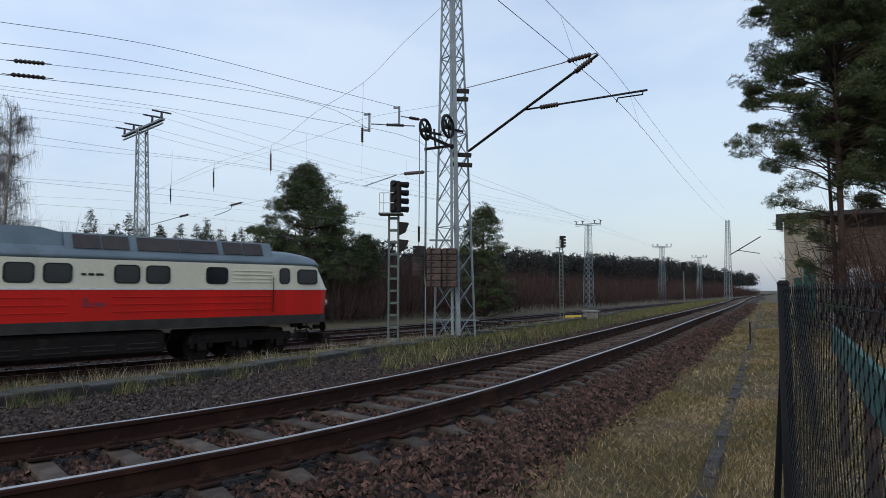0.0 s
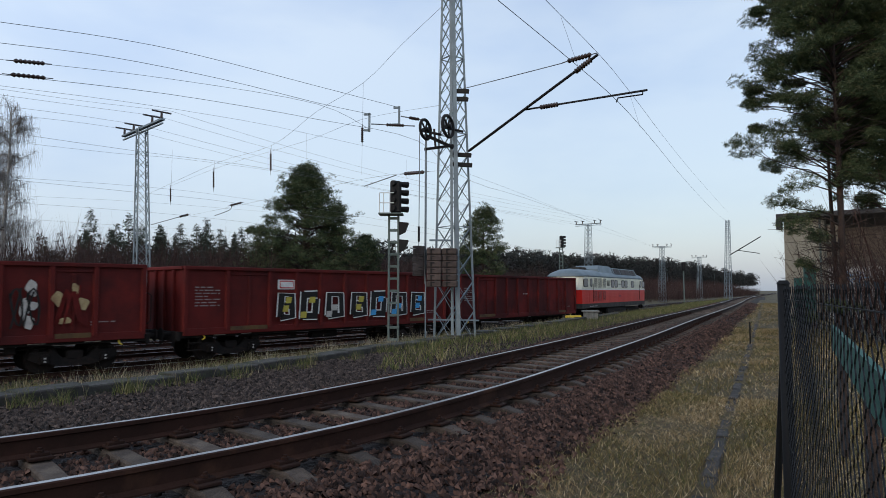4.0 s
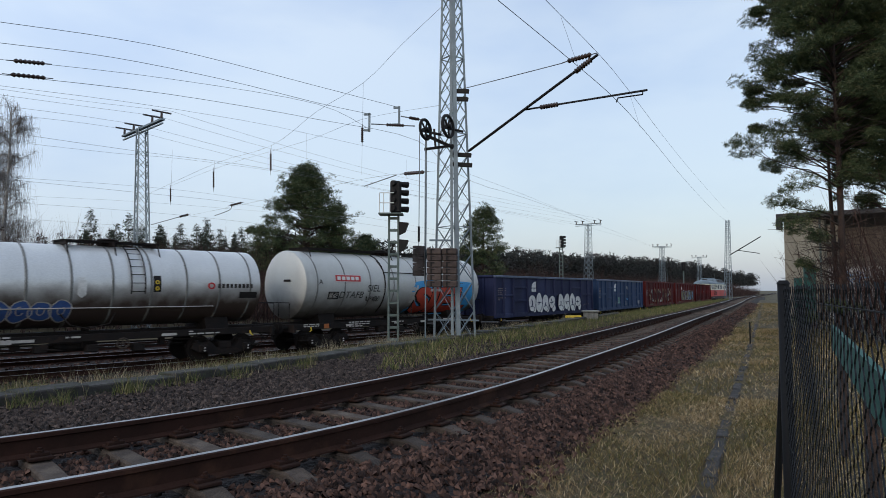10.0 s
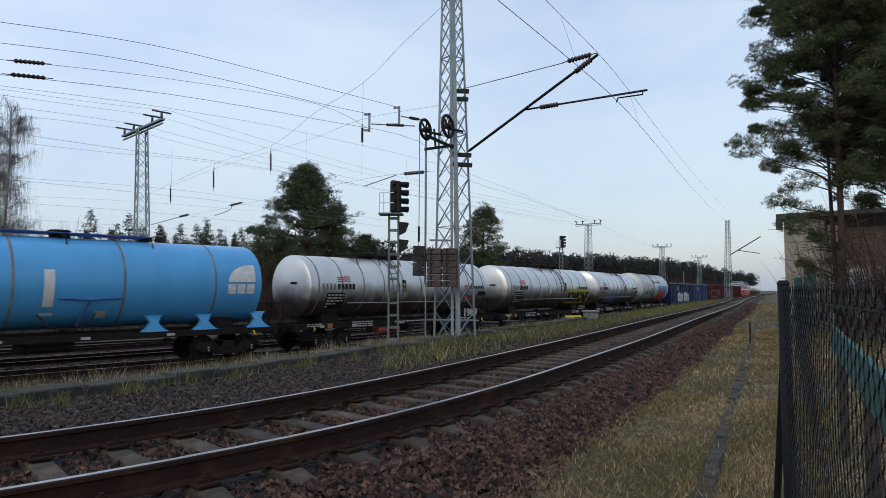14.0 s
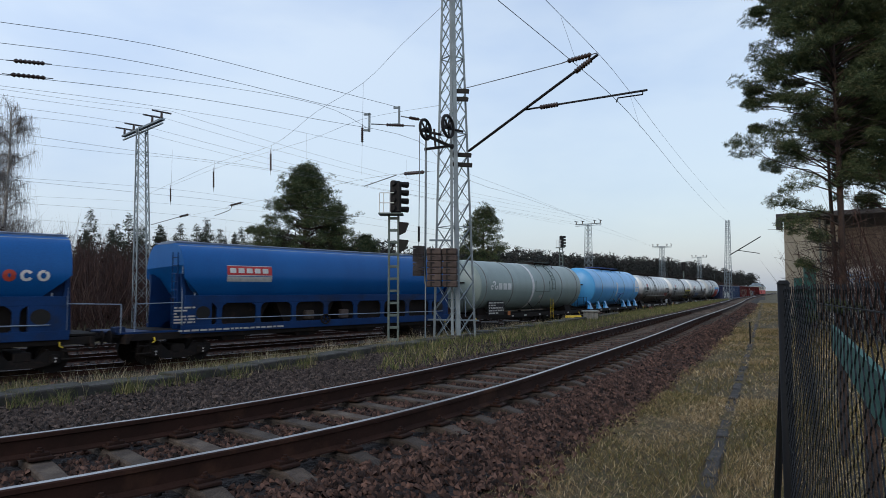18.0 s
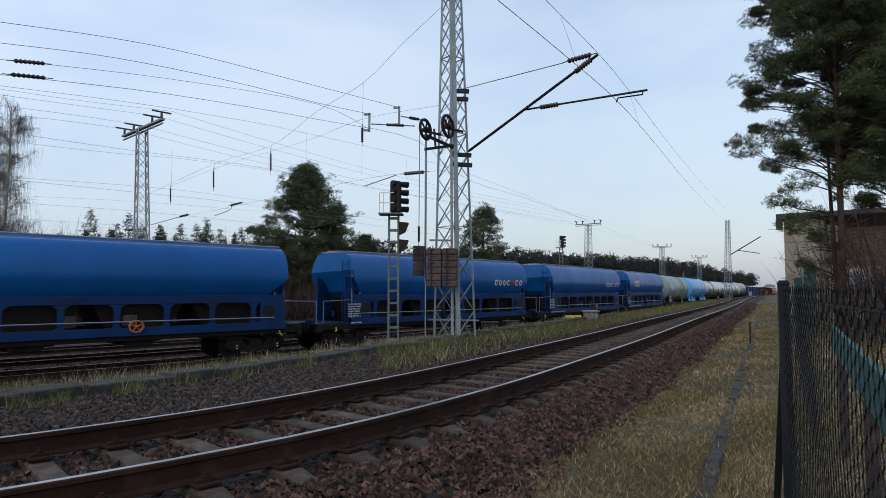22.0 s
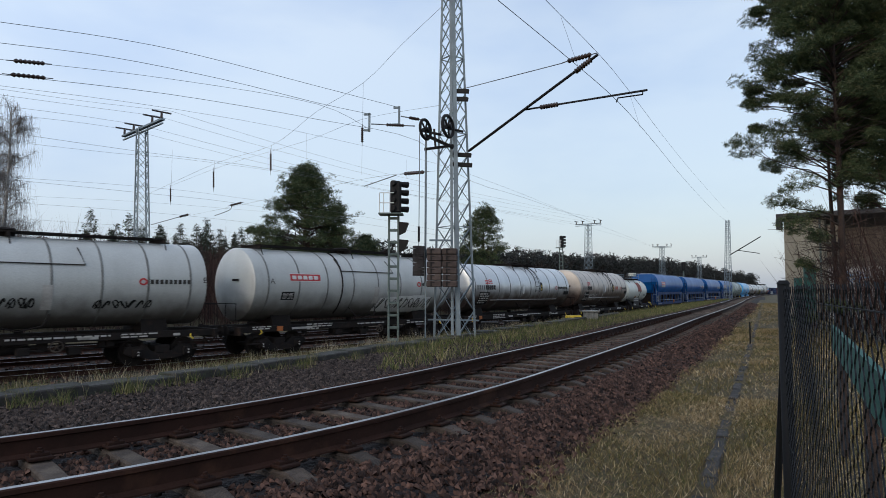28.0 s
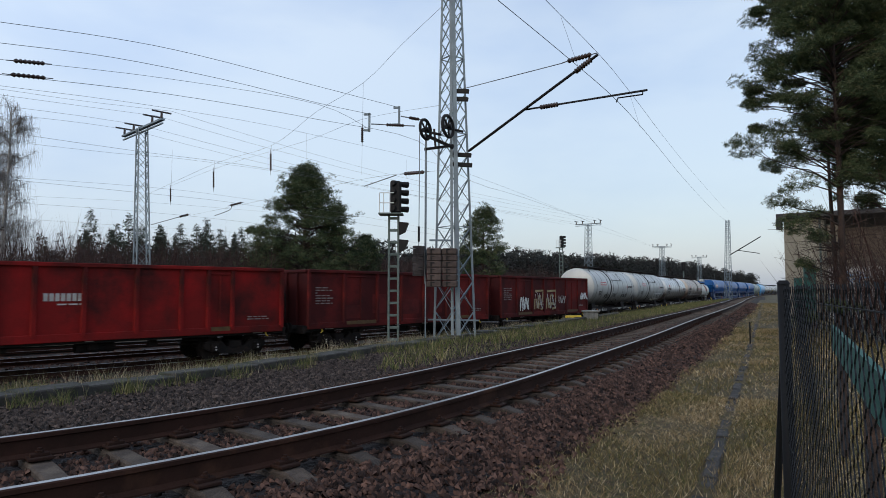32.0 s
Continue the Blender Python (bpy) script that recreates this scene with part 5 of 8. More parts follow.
# ---- house, fence and small things ----
def build_house():
    """Built square with its corner at the origin, then turned parallel to the line."""
    t = thing("house", "low plastered house with flat dark roof and sprayed wall", "house", pose(18.68, 35.48, 0.05, 0, 0, -36.5))
    z0, z1 = 0.7, 6.45
    part("wall", Build().box((0.95, 0.2, (z0 + z1) / 2), (1.9, 0.4, z1 - z0)), PLASTER, t, "stained yellowish plaster wall")
    part("wall", Build().box((0.15, 4.4, (z0 + z1) / 2), (0.3, 8.0, z1 - z0)), PLASTER, t)
    part("downpipe", Build().rod((1.72, -0.08, z0), (1.72, -0.08, z1), 0.05, n=8), GREYGREEN, t)
    part("roof", Build().box((2.3, 4.0, z1 + 0.14), (5.2, 9.0, 0.26), bev=0.03), ROOFING, t, "dark overhanging flat roof")
    part("fascia", Build().box((-0.16, -0.36, z1 - 0.28), (0.28, 0.3, 0.62), bev=0.02), ROOFING, t)
    part("wall", Build().box((3.4, 1.1, (z0 + 5.9) / 2), (3.0, 0.4, 5.9 - z0)), MORTAR, t, "brick wall")
    part("return_wall", Build().box((1.8, 0.8, (z0 + z1) / 2), (0.2, 0.8, z1 - z0)), PLASTER, t)
    w = part("window", Build().box((2.22, 0.84, 5.62), (0.62, 0.08, 0.95)), GLASS, t, "dark unlit window")
    part("frame", Build().box((2.22, 0.80, 6.13), (0.75, 0.12, 0.06)).box((2.22, 0.78, 5.12), (0.75, 0.16, 0.06)).box((1.89, 0.80, 5.62), (0.06, 0.12, 1.0)).box((2.55, 0.80, 5.62), (0.06, 0.12, 1.0)), GREYGREEN, w)
    low = part("low_wall", Build().box((3.9, -1.4, 2.2), (3.4, 0.3, 3.1)), FADEDWHITE, t, "pale low wall with sprayed lettering")
    for i in range(26):
        a = random.uniform(0, 6.28)
        c = Vector((2.5 + random.uniform(0, 2.7), -1.57, 2.95 + random.uniform(-0.4, 0.55)))
        part("spray_mark", Build().tube([c, c + Vector((0.3 * math.cos(a), 0, 0.3 * math.sin(a))), c + Vector((0.45 * math.cos(a + 0.9), 0, 0.4 * math.sin(a + 0.9)))], 0.022, 4), (SKYBLUE, SPRAYBLUE, BLACK)[i % 3], low)
    me = Build().box((0, 0, 0), (0.235, 0.05, 0.066), bev=0.006).mesh("brick", BRICKS)
    for r in range(20):
        for k in range(9):
            x = 2.68 + k * 0.25 + (0.125 if r % 2 else 0)
            o = part("brick", me, BRICKS, t)
            o.matrix_basis = pose(x, 0.885 + random.uniform(-0.004, 0.004), 4.35 + r * 0.078)


def build_fence():
    a, b = Vector((1.72, 3.29, 0)), Vector((0.56, 0.59, 0))
    t = thing("chain_link_fence", "black coated chain-link fence with a round post", "fence")
    z0, z1 = 1.08, 2.63
    ln = (b - a).length
    d = (b - a) / ln
    post = part("post", Build().rod((a.x, a.y, 0.7), (a.x, a.y, 2.66), 0.028, n=14), FENCEPLASTIC, t, "black steel post", True)
    part("cap", Build().rod((a.x, a.y, 2.66), (a.x, a.y, 2.678), 0.034, 0.020, 14), FENCEPLASTIC, post)
    part("stay", Build().rod((a.x + 0.03, a.y + 0.05, 2.45), (a.x + 0.32, a.y + 0.82, 1.0), 0.02, n=8), FENCEPLASTIC, t, "slanting stay")
    part("post", Build().rod((b.x, b.y, 0.7), (b.x, b.y, 2.66), 0.030, n=10), FENCEPLASTIC, t, "", True)
    half, rise = 0.048, 0.028
    n = int(ln / half)
    nrm = Vector((-d.y, d.x, 0))
    rows = int((z1 - z0) / rise)
    w = Build()
    for i in range(n):
        pts = []
        for k in range(rows * 3 + 1):
            u = k / 3
            g = 0.5 - 0.5 * math.cos(math.pi * (u + i))
            off = half * (0.5 + (g - 0.5) * 1.08) + i * half + 0.005 * noise.noise((i * 0.25, u * 0.2, 3))
            p = a + d * min(max(off, 0), ln) + nrm * (0.003 * math.cos(math.pi * (u + i)) + 0.014 * noise.noise((i * 0.06, u * 0.06, 9)))
            pts.append((p.x, p.y, z0 + u * rise + 0.006 * noise.noise((i * 0.3, u * 0.3, 5))))
        e = Vector(pts[-1])
        pts += [tuple(e + d * 0.006 + Vector((0, 0, 0.012))), tuple(e - d * 0.008 + Vector((0, 0, 0.026)))]
        w.tube(pts, 0.0018, 4)
    part("mesh", w, FENCEPLASTIC, t, "black diamond wire mesh")
    for z in (z1 - 0.045, 1.87, 1.12):
        part("tension_wire", Build().rod((a.x, a.y, z), (b.x, b.y, z), 0.0022, n=5), FENCEPLASTIC, t)
    # boards painted teal
    t = thing("board_rail", "teal painted boards on posts behind the fence", "boards")
    for k, (z, hgt) in enumerate(((2.21, 0.21),)):
        part("board", Build().bar((1.36, 1.92, z), (3.53, 5.92, z), 0.03, hgt), TEAL, t, "weathered teal board")
    for f in (0.4, 0.95):
        p = Vector((1.36, 1.92, 0)).lerp(Vector((3.53, 5.92, 0)), f)
        part("post", Build().box((p.x + 0.06, p.y, 1.55), (0.06, 0.06, 1.3), bev=0.008), BARK, t)
    t = thing("gate_posts", "teal gate posts before the house", "gate")
    for x, y, z, w in ((17.34, 30.75, 3.81, 0.39), (16.91, 30.99, 3.22, 0.27)):
        part("post", Build().box((x, y, (z + 0.8) / 2), (w, w, z - 0.8), bev=0.015), TEAL, t)


def build_small():
    t = thing("relay_box", "small pale grey concrete cable box beside the track", "box")
    z = gz(8.02, 35.48)
    part("body", Build().box((8.02, 35.48, z + 0.22), (0.66, 0.6, 0.54), bev=0.03), PALECONCRETE, t)
    part("lid", Build().box((8.02, 35.48, z + 0.53), (0.84, 0.75, 0.09), bev=0.03), PALECONCRETE, t, "flat overhanging lid")
    for k in range(5):
        part("rib", Build().box((7.8 + k * 0.13, 35.16, z + 0.22), (0.05, 0.05, 0.42), bev=0.008), PALECONCRETE, t)
    for x, y, l, lab in ((6.99, 35.01, 0.85, "flat yellow track marker on the ballast"), (-2.51, 26.02, 0.42, "small yellow marker beside the main track"), (-2.36, 21.29, 0.42, "small faded yellow marker in the grass")):
        z = gz(x, y)
        hi = 0.36 if l > 0.5 else 0.14
        b = Build().box((x, y, z + hi), (l, 0.22, 0.13), bev=0.03)
        b.box((x - l * 0.4, y, z + hi / 2 - 0.08), (0.05, 0.05, hi)).box((x + l * 0.4, y, z + hi / 2 - 0.08), (0.05, 0.05, hi))
        solid("track_marker", b, YELLOW, lab, "marker", "yellow markers")
    for x, y in ((2.05, 28.38), (3.22, 30.75)):
        z = gz(x, y)
        t = thing("point_box", "black cable box between the tracks", "box", group="cable boxes")
        part("body", Build().box((x, y, z + 0.3), (0.7, 0.6, 0.55), bev=0.04), BLACK, t)
        part("lid", Build().box((x, y, z + 0.60), (0.78, 0.68, 0.07), bev=0.02), BLACK, t)
    z = gz(8.24, 17.55)
    solid("marker_post", Build().rod((8.24, 17.55, z - 0.1), (8.24, 17.55, z + 0.6), 0.020, n=8), BLACK, "thin dark marker post in the verge", "post")
    b = Build().rod((13.23, 23.58, 1.08), (13.23, 23.58, 1.6), 0.06, n=8).box((13.23, 23.58, 1.69), (0.9, 0.3, 0.28), bev=0.04)
    solid("buffer_stop", b, BLACK, "dark low stop at the end of a siding", "stop")
    t = thing("siding_track", "short rusty siding end in the grass", "track")
    for d in (-0.75, 0.75):
        part("rail", rail_mesh(aside(NEAR, -5.6), d, 26, 76, 1.0, 1.357, False), RAILSIDE, t)
    # far signals and masts of the station throat
    for x, y, h in ((48.15, 130.09, 8.21), (82.07, 209.81, 8.6), (98.3, 251.79, 8.6)):
        t = thing("signal", "far black signal on its post", "signal", group="signals")
        z = gz(x, y)
        part("post", Build().rod((x, y, z), (x, y, z + h - 1.0), 0.12, n=6), GREYGREEN, t)
        part("signal_head", Build().box((x, y, z + h - 0.6), (0.75, 0.5, 1.8), bev=0.08), BLACK, t)
    for x, y, h in ((112.63, 286.68, 12.42), (143.14, 366.51, 12.42), (174.7, 422.45, 14.37), (157.51, 377.63, 12.42), (195.75, 482.53, 12.42), (91.63, 265.75, 11.93)):
        t = thing("catenary_mast", "far grey catenary mast with bracket", "mast", group="far masts")
        z = gz(x, y)
        part("post", Build().rod((x, y, z), (x, y, z + h), 0.28, 0.18, 6), GALV, t)
        part("bracket", Build().rod((x - 3.0, y - 1, z + h * 0.62), (x + 3.0, y + 1, z + h * 0.62), 0.10, n=5).rod((x - 2.8, y - 1, z + h * 0.72), (x, y, z + h * 0.72), 0.08, n=5), BLACK, t)
    t = thing("cantilever", "distant cantilever reaching over the near track", "arm")
    part("strut", Build().rod((47.06, 106.44, 8.4), (51.6, 105.26, 11.33), 0.09, n=6), BLACK, t)
    part("arm", Build().rod((48.32, 106.44, 9.18), (51.35, 105.26, 8.6), 0.06, n=6), BLACK, t)


build_woods()
build_trees()
build_house()
build_fence()
build_small()
build_grass()


# ---- the goods train ----
LOCO_RED = material("locomotive_red", (0.62, 0.014, 0.008), (0.50, 0.013, 0.008), 0.42, 0, 0.8, 30, 0.06, 0.003, c3=(0.30, 0.014, 0.009), spots=0.66, streak=True, spec=0.25)
LOCO_CREAM = material("locomotive_cream", (0.74, 0.71, 0.57), (0.64, 0.61, 0.48), 0.45, 0, 0.8, 30, 0.06, 0.003, c3=(0.52, 0.47, 0.35), spots=0.68, streak=True, spec=0.3)
LOCO_ROOF = material("locomotive_roof_grey", (0.155, 0.205, 0.235), (0.11, 0.15, 0.175), 0.5, 0.1, 0.9, 30, 0.1, 0.003, c3=(0.07, 0.085, 0.095), spots=0.66)
LOCO_BADGE = material("worn_badge", (0.16, 0.02, 0.05), (0.26, 0.016, 0.02), 0.6, 0, 3, 30, 0)
LOCO_FRAME = material("locomotive_frame_grey", (0.050, 0.046, 0.042), (0.030, 0.028, 0.026), 0.75, 0.1, 2, 30, 0.2, 0.004, spec=0.25)
WAGON_DARKRED = material("dark_rusty_red_paint", (0.070, 0.0075, 0.007), (0.034, 0.0065, 0.007), 0.8, 0, 0.55, 25, 0.25, 0.005, c3=(0.140, 0.012, 0.010), spots=0.57, spec=0.2)
WAGON_RED = material("oxide_red_paint", (0.122, 0.011, 0.009), (0.068, 0.010, 0.009), 0.75, 0, 0.5, 25, 0.2, 0.005, c3=(0.045, 0.008, 0.008), spots=0.58, spec=0.2)
WAGON_BRIGHT = material("bright_patched_red_paint", (0.27, 0.010, 0.010), (0.095, 0.010, 0.009), 0.75, 0, 0.45, 25, 0.2, 0.005, c3=(0.048, 0.009, 0.008), spots=0.53, spec=0.15)
WAGON_PATCH = material("faded_red_repaint", (0.120, 0.013, 0.012), (0.075, 0.010, 0.009), 0.75, 0, 1.2, 25, 0.1, 0.003, c3=(0.05, 0.008, 0.008), spots=0.55, spec=0.2)
PRINT = material("worn_white_print", (0.26, 0.23, 0.22), (0.14, 0.10, 0.10), 0.75, 0, 6, 40, 0)
WAGON_BLUE = material("grey_blue_paint", (0.022, 0.050, 0.120), (0.015, 0.032, 0.080), 0.65, 0, 0.9, 25, 0.15, 0.004, c3=(0.046, 0.080, 0.145), spots=0.62, streak=True, spec=0.25)
WAGON_NAVY = material("navy_blue_paint", (0.018, 0.024, 0.072), (0.011, 0.014, 0.044), 0.65, 0, 0.9, 25, 0.15, 0.004, c3=(0.034, 0.042, 0.105), spots=0.6, streak=True, spec=0.25)
HOPPER_BLUE = material("hopper_blue_paint", (0.003, 0.102, 0.34), (0.003, 0.080, 0.275), 0.40, 0, 0.5, 25, 0.06, 0.003, c3=(0.004, 0.060, 0.21), spots=0.66, streak=True, spec=0.3)
HOPPER_DARK = material("deep_blue_frame_paint", (0.003, 0.034, 0.130), (0.003, 0.022, 0.085), 0.6, 0, 0.9, 25, 0.1, 0.003, c3=(0.014, 0.020, 0.040), spots=0.60, spec=0.2)
HOPPER_RIM = material("pale_blue_grey_rim", (0.22, 0.28, 0.36), (0.16, 0.20, 0.27), 0.5, 0.1, 2, 25, 0)
# Second colour of each tank: belly grime with its shade mixed in.
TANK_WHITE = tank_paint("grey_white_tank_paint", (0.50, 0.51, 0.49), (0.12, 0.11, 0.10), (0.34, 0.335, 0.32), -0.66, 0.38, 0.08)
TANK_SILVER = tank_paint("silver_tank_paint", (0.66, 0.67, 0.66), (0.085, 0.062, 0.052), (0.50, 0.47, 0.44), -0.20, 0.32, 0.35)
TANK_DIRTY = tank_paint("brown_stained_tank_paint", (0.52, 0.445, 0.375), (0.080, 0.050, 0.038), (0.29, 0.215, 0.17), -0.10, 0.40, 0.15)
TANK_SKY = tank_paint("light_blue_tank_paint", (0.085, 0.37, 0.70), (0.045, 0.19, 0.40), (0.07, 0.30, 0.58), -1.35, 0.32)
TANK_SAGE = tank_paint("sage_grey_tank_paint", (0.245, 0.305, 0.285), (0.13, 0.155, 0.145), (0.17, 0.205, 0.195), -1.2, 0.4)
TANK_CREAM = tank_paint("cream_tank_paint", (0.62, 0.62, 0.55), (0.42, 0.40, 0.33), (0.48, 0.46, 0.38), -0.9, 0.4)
RUSTRED = material("rust_red_panel", (0.25, 0.055, 0.035), (0.18, 0.045, 0.03), 0.7, 0, 3, 30, 0.1, 0.003)
RING = material("grimy_ring", (0.20, 0.20, 0.19), (0.10, 0.097, 0.09), 0.6, 0, 2.0, 30, 0.1, 0.003)
OCHRE = material("ochre_sill_paint", (0.10, 0.055, 0.012), (0.05, 0.025, 0.010), 0.75, 0, 2.0, 30, 0.15, 0.004)
# Top rails of the blue wagons, a paler blue-grey than the sides.
WAGON_RIM = material("worn_grey_rim", (0.11, 0.14, 0.20), (0.055, 0.075, 0.12), 0.6, 0.1, 1.5, 30, 0.15, 0.004)
TRAIN = []
WHEELS = []


def flat_side(y):
    return lambda u, v, o=0.0: (u, y - o, v)


def round_side(r, zc):
    return lambda u, v, o=0.0: (u, -math.sqrt(max(0.01, (r + o) ** 2 - min(abs(v - zc), r * 0.97) ** 2)), v)


def patch(b, u0, v0, u1, v1, side, o=0.014, n=6, slant=0.0):
    """A painted rectangle that follows the side."""
    vs = []
    for i in range(n + 1):
        v = v0 + (v1 - v0) * i / n
        k = slant * (v - v0)
        vs += [side(u0 + k, v, o), side(u1 + k, v, o)]
    return b.add(vs, [(2 * i, 2 * i + 1, 2 * i + 3, 2 * i + 2) for i in range(n)])


def ribbon(b, pts, w, side, o=0.016):
    """A painted stroke along points of the side."""
    vs = []
    for i, (u, v) in enumerate(pts):
        a, c = pts[max(i - 1, 0)], pts[min(i + 1, len(pts) - 1)]
        dx, dy = c[0] - a[0], c[1] - a[1]
        l = math.hypot(dx, dy) or 1
        vs += [side(u - dy / l * w / 2, v + dx / l * w / 2, o), side(u + dy / l * w / 2, v - dx / l * w / 2, o)]
    return b.add(vs, [(2 * i, 2 * i + 1, 2 * i + 3, 2 * i + 2) for i in range(len(pts) - 1)])


def arc(cx, cy, rx, ry, a0, a1, n=10):
    return [(cx + rx * math.cos(radians(a0 + (a1 - a0) * i / n)), cy + ry * math.sin(radians(a0 + (a1 - a0) * i / n))) for i in range(n + 1)]


def scrawl(b, u0, v0, u1, v1, side, n, w, seed, o=0.016):
    """Sprayed loops and slashes that fill a rectangle, with no letters in them."""
    rg = random.Random(seed)
    cw, cy, h = (u1 - u0) / n, (v0 + v1) / 2, (v1 - v0) / 2
    for i in range(n):
        cx = u0 + cw * (i + 0.5)
        a0 = rg.uniform(0, 360)
        ribbon(b, [(cx + cw * 0.5 * math.cos(radians(a0 + 25 * k)) * (1 - 0.03 * k), cy + h * (0.95 - 0.02 * k) * math.sin(radians(a0 * 1.7 + 33 * k))) for k in range(14)], w * rg.uniform(0.7, 1.15), side, o + 0.0008 * i)
        if rg.random() < 0.7:
            x = cx + rg.uniform(-0.4, 0.4) * cw
            ribbon(b, [(x - 0.25 * cw, v0 + rg.uniform(-0.1, 0.3) * h), (x, cy + rg.uniform(-0.2, 0.2) * h), (x + 0.3 * cw, v1 - rg.uniform(-0.1, 0.3) * h)], w * 0.8, side, o + 0.0004)
    return b


def blob(b, u, v, ru, rv, side, o, wobble, seed):
    """A filled rounded shape painted on the side."""
    ring = [(u + ru * math.cos(a) * (1 + wobble * math.sin(3 * a + seed)), v + rv * math.sin(a) * (1 + wobble * math.cos(2 * a + 1.7 * seed))) for a in [2 * math.pi * i / 18 for i in range(18)]]
    b.add([side(u, v, o)] + [side(p, q, o) for p, q in ring], [(0, 1 + i, 1 + (i + 1) % 18) for i in range(18)])
    return ring


def bars(b, u0, v0, u1, v1, side, rows, seed, o=0.014, thick=0.55):
    """Lines of unreadable small print as bars."""
    rg = random.Random(seed)
    for i in range(rows):
        v = v1 - (v1 - v0) * (i + 0.5) / rows
        h = (v1 - v0) / rows * thick / 2
        u = u0
        while u < u1 - 0.03:
            l = min(rg.uniform(0.08, 0.3), u1 - u)
            patch(b, u, v - h, u + l, v + h, side, o, 1)
            u += l + 0.05
            if rg.random() < 0.12:
                break
    return b


def print_part(b, mat, parent, label=""):
    """Small print, too fine to pick apart."""
    return tagged(part("print", b, mat, parent, label), kind="stuff")


def letters(text, u, v, size, side, mat, parent, name, label="", o=0.018, bold=0.0, shear=0.0, stretch=1.0):
    """Words painted on the side."""
    cu = bpy.data.curves.new(name, "FONT")
    cu.body, cu.size, cu.offset, cu.shear = text, size, bold, shear
    cu.resolution_u = 3
    ob = new(name, cu)
    me = bpy.data.meshes.new_from_object(ob)
    bpy.data.objects.remove(ob)
    bpy.data.curves.remove(cu)
    bm = bmesh.new()
    bm.from_mesh(me)
    bmesh.ops.triangulate(bm, faces=bm.faces[:])
    for _ in range(3):
        long = [e for e in bm.edges if e.calc_length() > 0.16]
        if long:
            bmesh.ops.subdivide_edges(bm, edges=long, cuts=1)
            bmesh.ops.triangulate(bm, faces=bm.faces[:])
    bm.to_mesh(me)
    bm.free()
    for p in me.vertices:
        p.co = side(u + p.co.x * stretch, v + p.co.y, o)
    me.materials.clear()
    me.materials.append(mat)
    return part(name, me, mat, parent, label)


# ---- running gear, shared by all wagons ----
def wheelset_mesh(r):
    b = Build()
    b.rod((0, -0.95, 0), (0, 0.95, 0), 0.075, n=8)
    for sg in (-1, 1):
        y = sg * 0.77
        b.rod((0, y - 0.06, 0), (0, y + 0.06, 0), r, n=22)
        b.rod((0, y - sg * 0.10, 0), (0, y - sg * 0.06, 0), r + 0.03, n=22)
        b.rod((0, y + sg * 0.06, 0), (0, y + sg * 0.085, 0), r * 0.32, n=10)
        for i in range(4):
            a = i * math.pi / 2
            b.box((math.cos(a) * r * 0.62, y + sg * 0.07, math.sin(a) * r * 0.62), (0.12, 0.03, 0.12), pose(0, 0, 0, 0, -math.degrees(a), 0))
    return b.mesh("wheelset", GRIME)


def bogie_mesh(wb, r):
    b = Build()
    for sg in (-1, 1):
        y = sg * 1.03
        prof = [(-wb / 2 - 0.42, r + 0.02), (-wb / 2 - 0.36, r + 0.22), (-wb / 2 + 0.3, r + 0.24), (-0.35, r + 0.02), (0.35, r + 0.02), (wb / 2 - 0.3, r + 0.24), (wb / 2 + 0.36, r + 0.22), (wb / 2 + 0.42, r + 0.02),
                (wb / 2 + 0.2, r - 0.10), (0.42, r - 0.24), (-0.42, r - 0.24), (-wb / 2 - 0.2, r - 0.10)]
        b.loft([[(x, y - 0.08, z) for x, z in prof], [(x, y + 0.08, z) for x, z in prof]])
        for k in (-1, 1):
            b.box((k * wb / 2, y + sg * 0.09, r), (0.30, 0.16, 0.30), bev=0.05)
            b.rod((k * wb / 2, y + sg * 0.16, r), (k * wb / 2, y + sg * 0.22, r), 0.10, n=10)
            b.rod((k * wb / 2 - 0.22, y, r + 0.02), (k * wb / 2 - 0.22, y, r + 0.32), 0.07, n=8)
            b.rod((k * wb / 2 + 0.22, y, r + 0.02), (k * wb / 2 + 0.22, y, r + 0.32), 0.07, n=8)
        b.box((0, y, r + 0.10), (0.5, 0.2, 0.3), bev=0.04)
    b.box((0, 0, r + 0.08), (0.5, 2.0, 0.3), bev=0.04)
    return b.mesh("bogie", GRIME)


R_WHEEL = 0.46
WHEELSET = wheelset_mesh(R_WHEEL)
BOGIE = bogie_mesh(1.75, R_WHEEL)
BUFFER = Build().rod((-0.15, 0, 0), (0.20, 0, 0), 0.10, 0.085, 10).rod((0.20, 0, 0), (0.31, 0, 0), 0.06, n=8).rod((0.30, 0, 0), (0.335, 0, 0), 0.225, n=14).mesh("buffer", GRIME)

AXLE_MARK = Build()
for mark_x in (-0.875, 0.875):
    for mark_z in (0.40, 0.50):
        AXLE_MARK.rod((mark_x, -1.25, mark_z), (mark_x, -1.262, mark_z), 0.032, n=8)
AXLE_MARK = AXLE_MARK.mesh("axle_mark", FADEDWHITE)


def running_gear(t, length, pivots, wb=1.75):
    for x in pivots:
        bg = part("bogie", BOGIE, GRIME, t)
        bg.matrix_basis = pose(x, 0, 0)
        for k in (-1, 1):
            w = part("wheelset", WHEELSET, GRIME, bg)
            w.matrix_basis = pose(k * wb / 2, 0, R_WHEEL)
            WHEELS.append((w, k * wb / 2, R_WHEEL))
        part("axle_mark", AXLE_MARK, FADEDWHITE, bg, "small pale paint marks on the axle boxes")


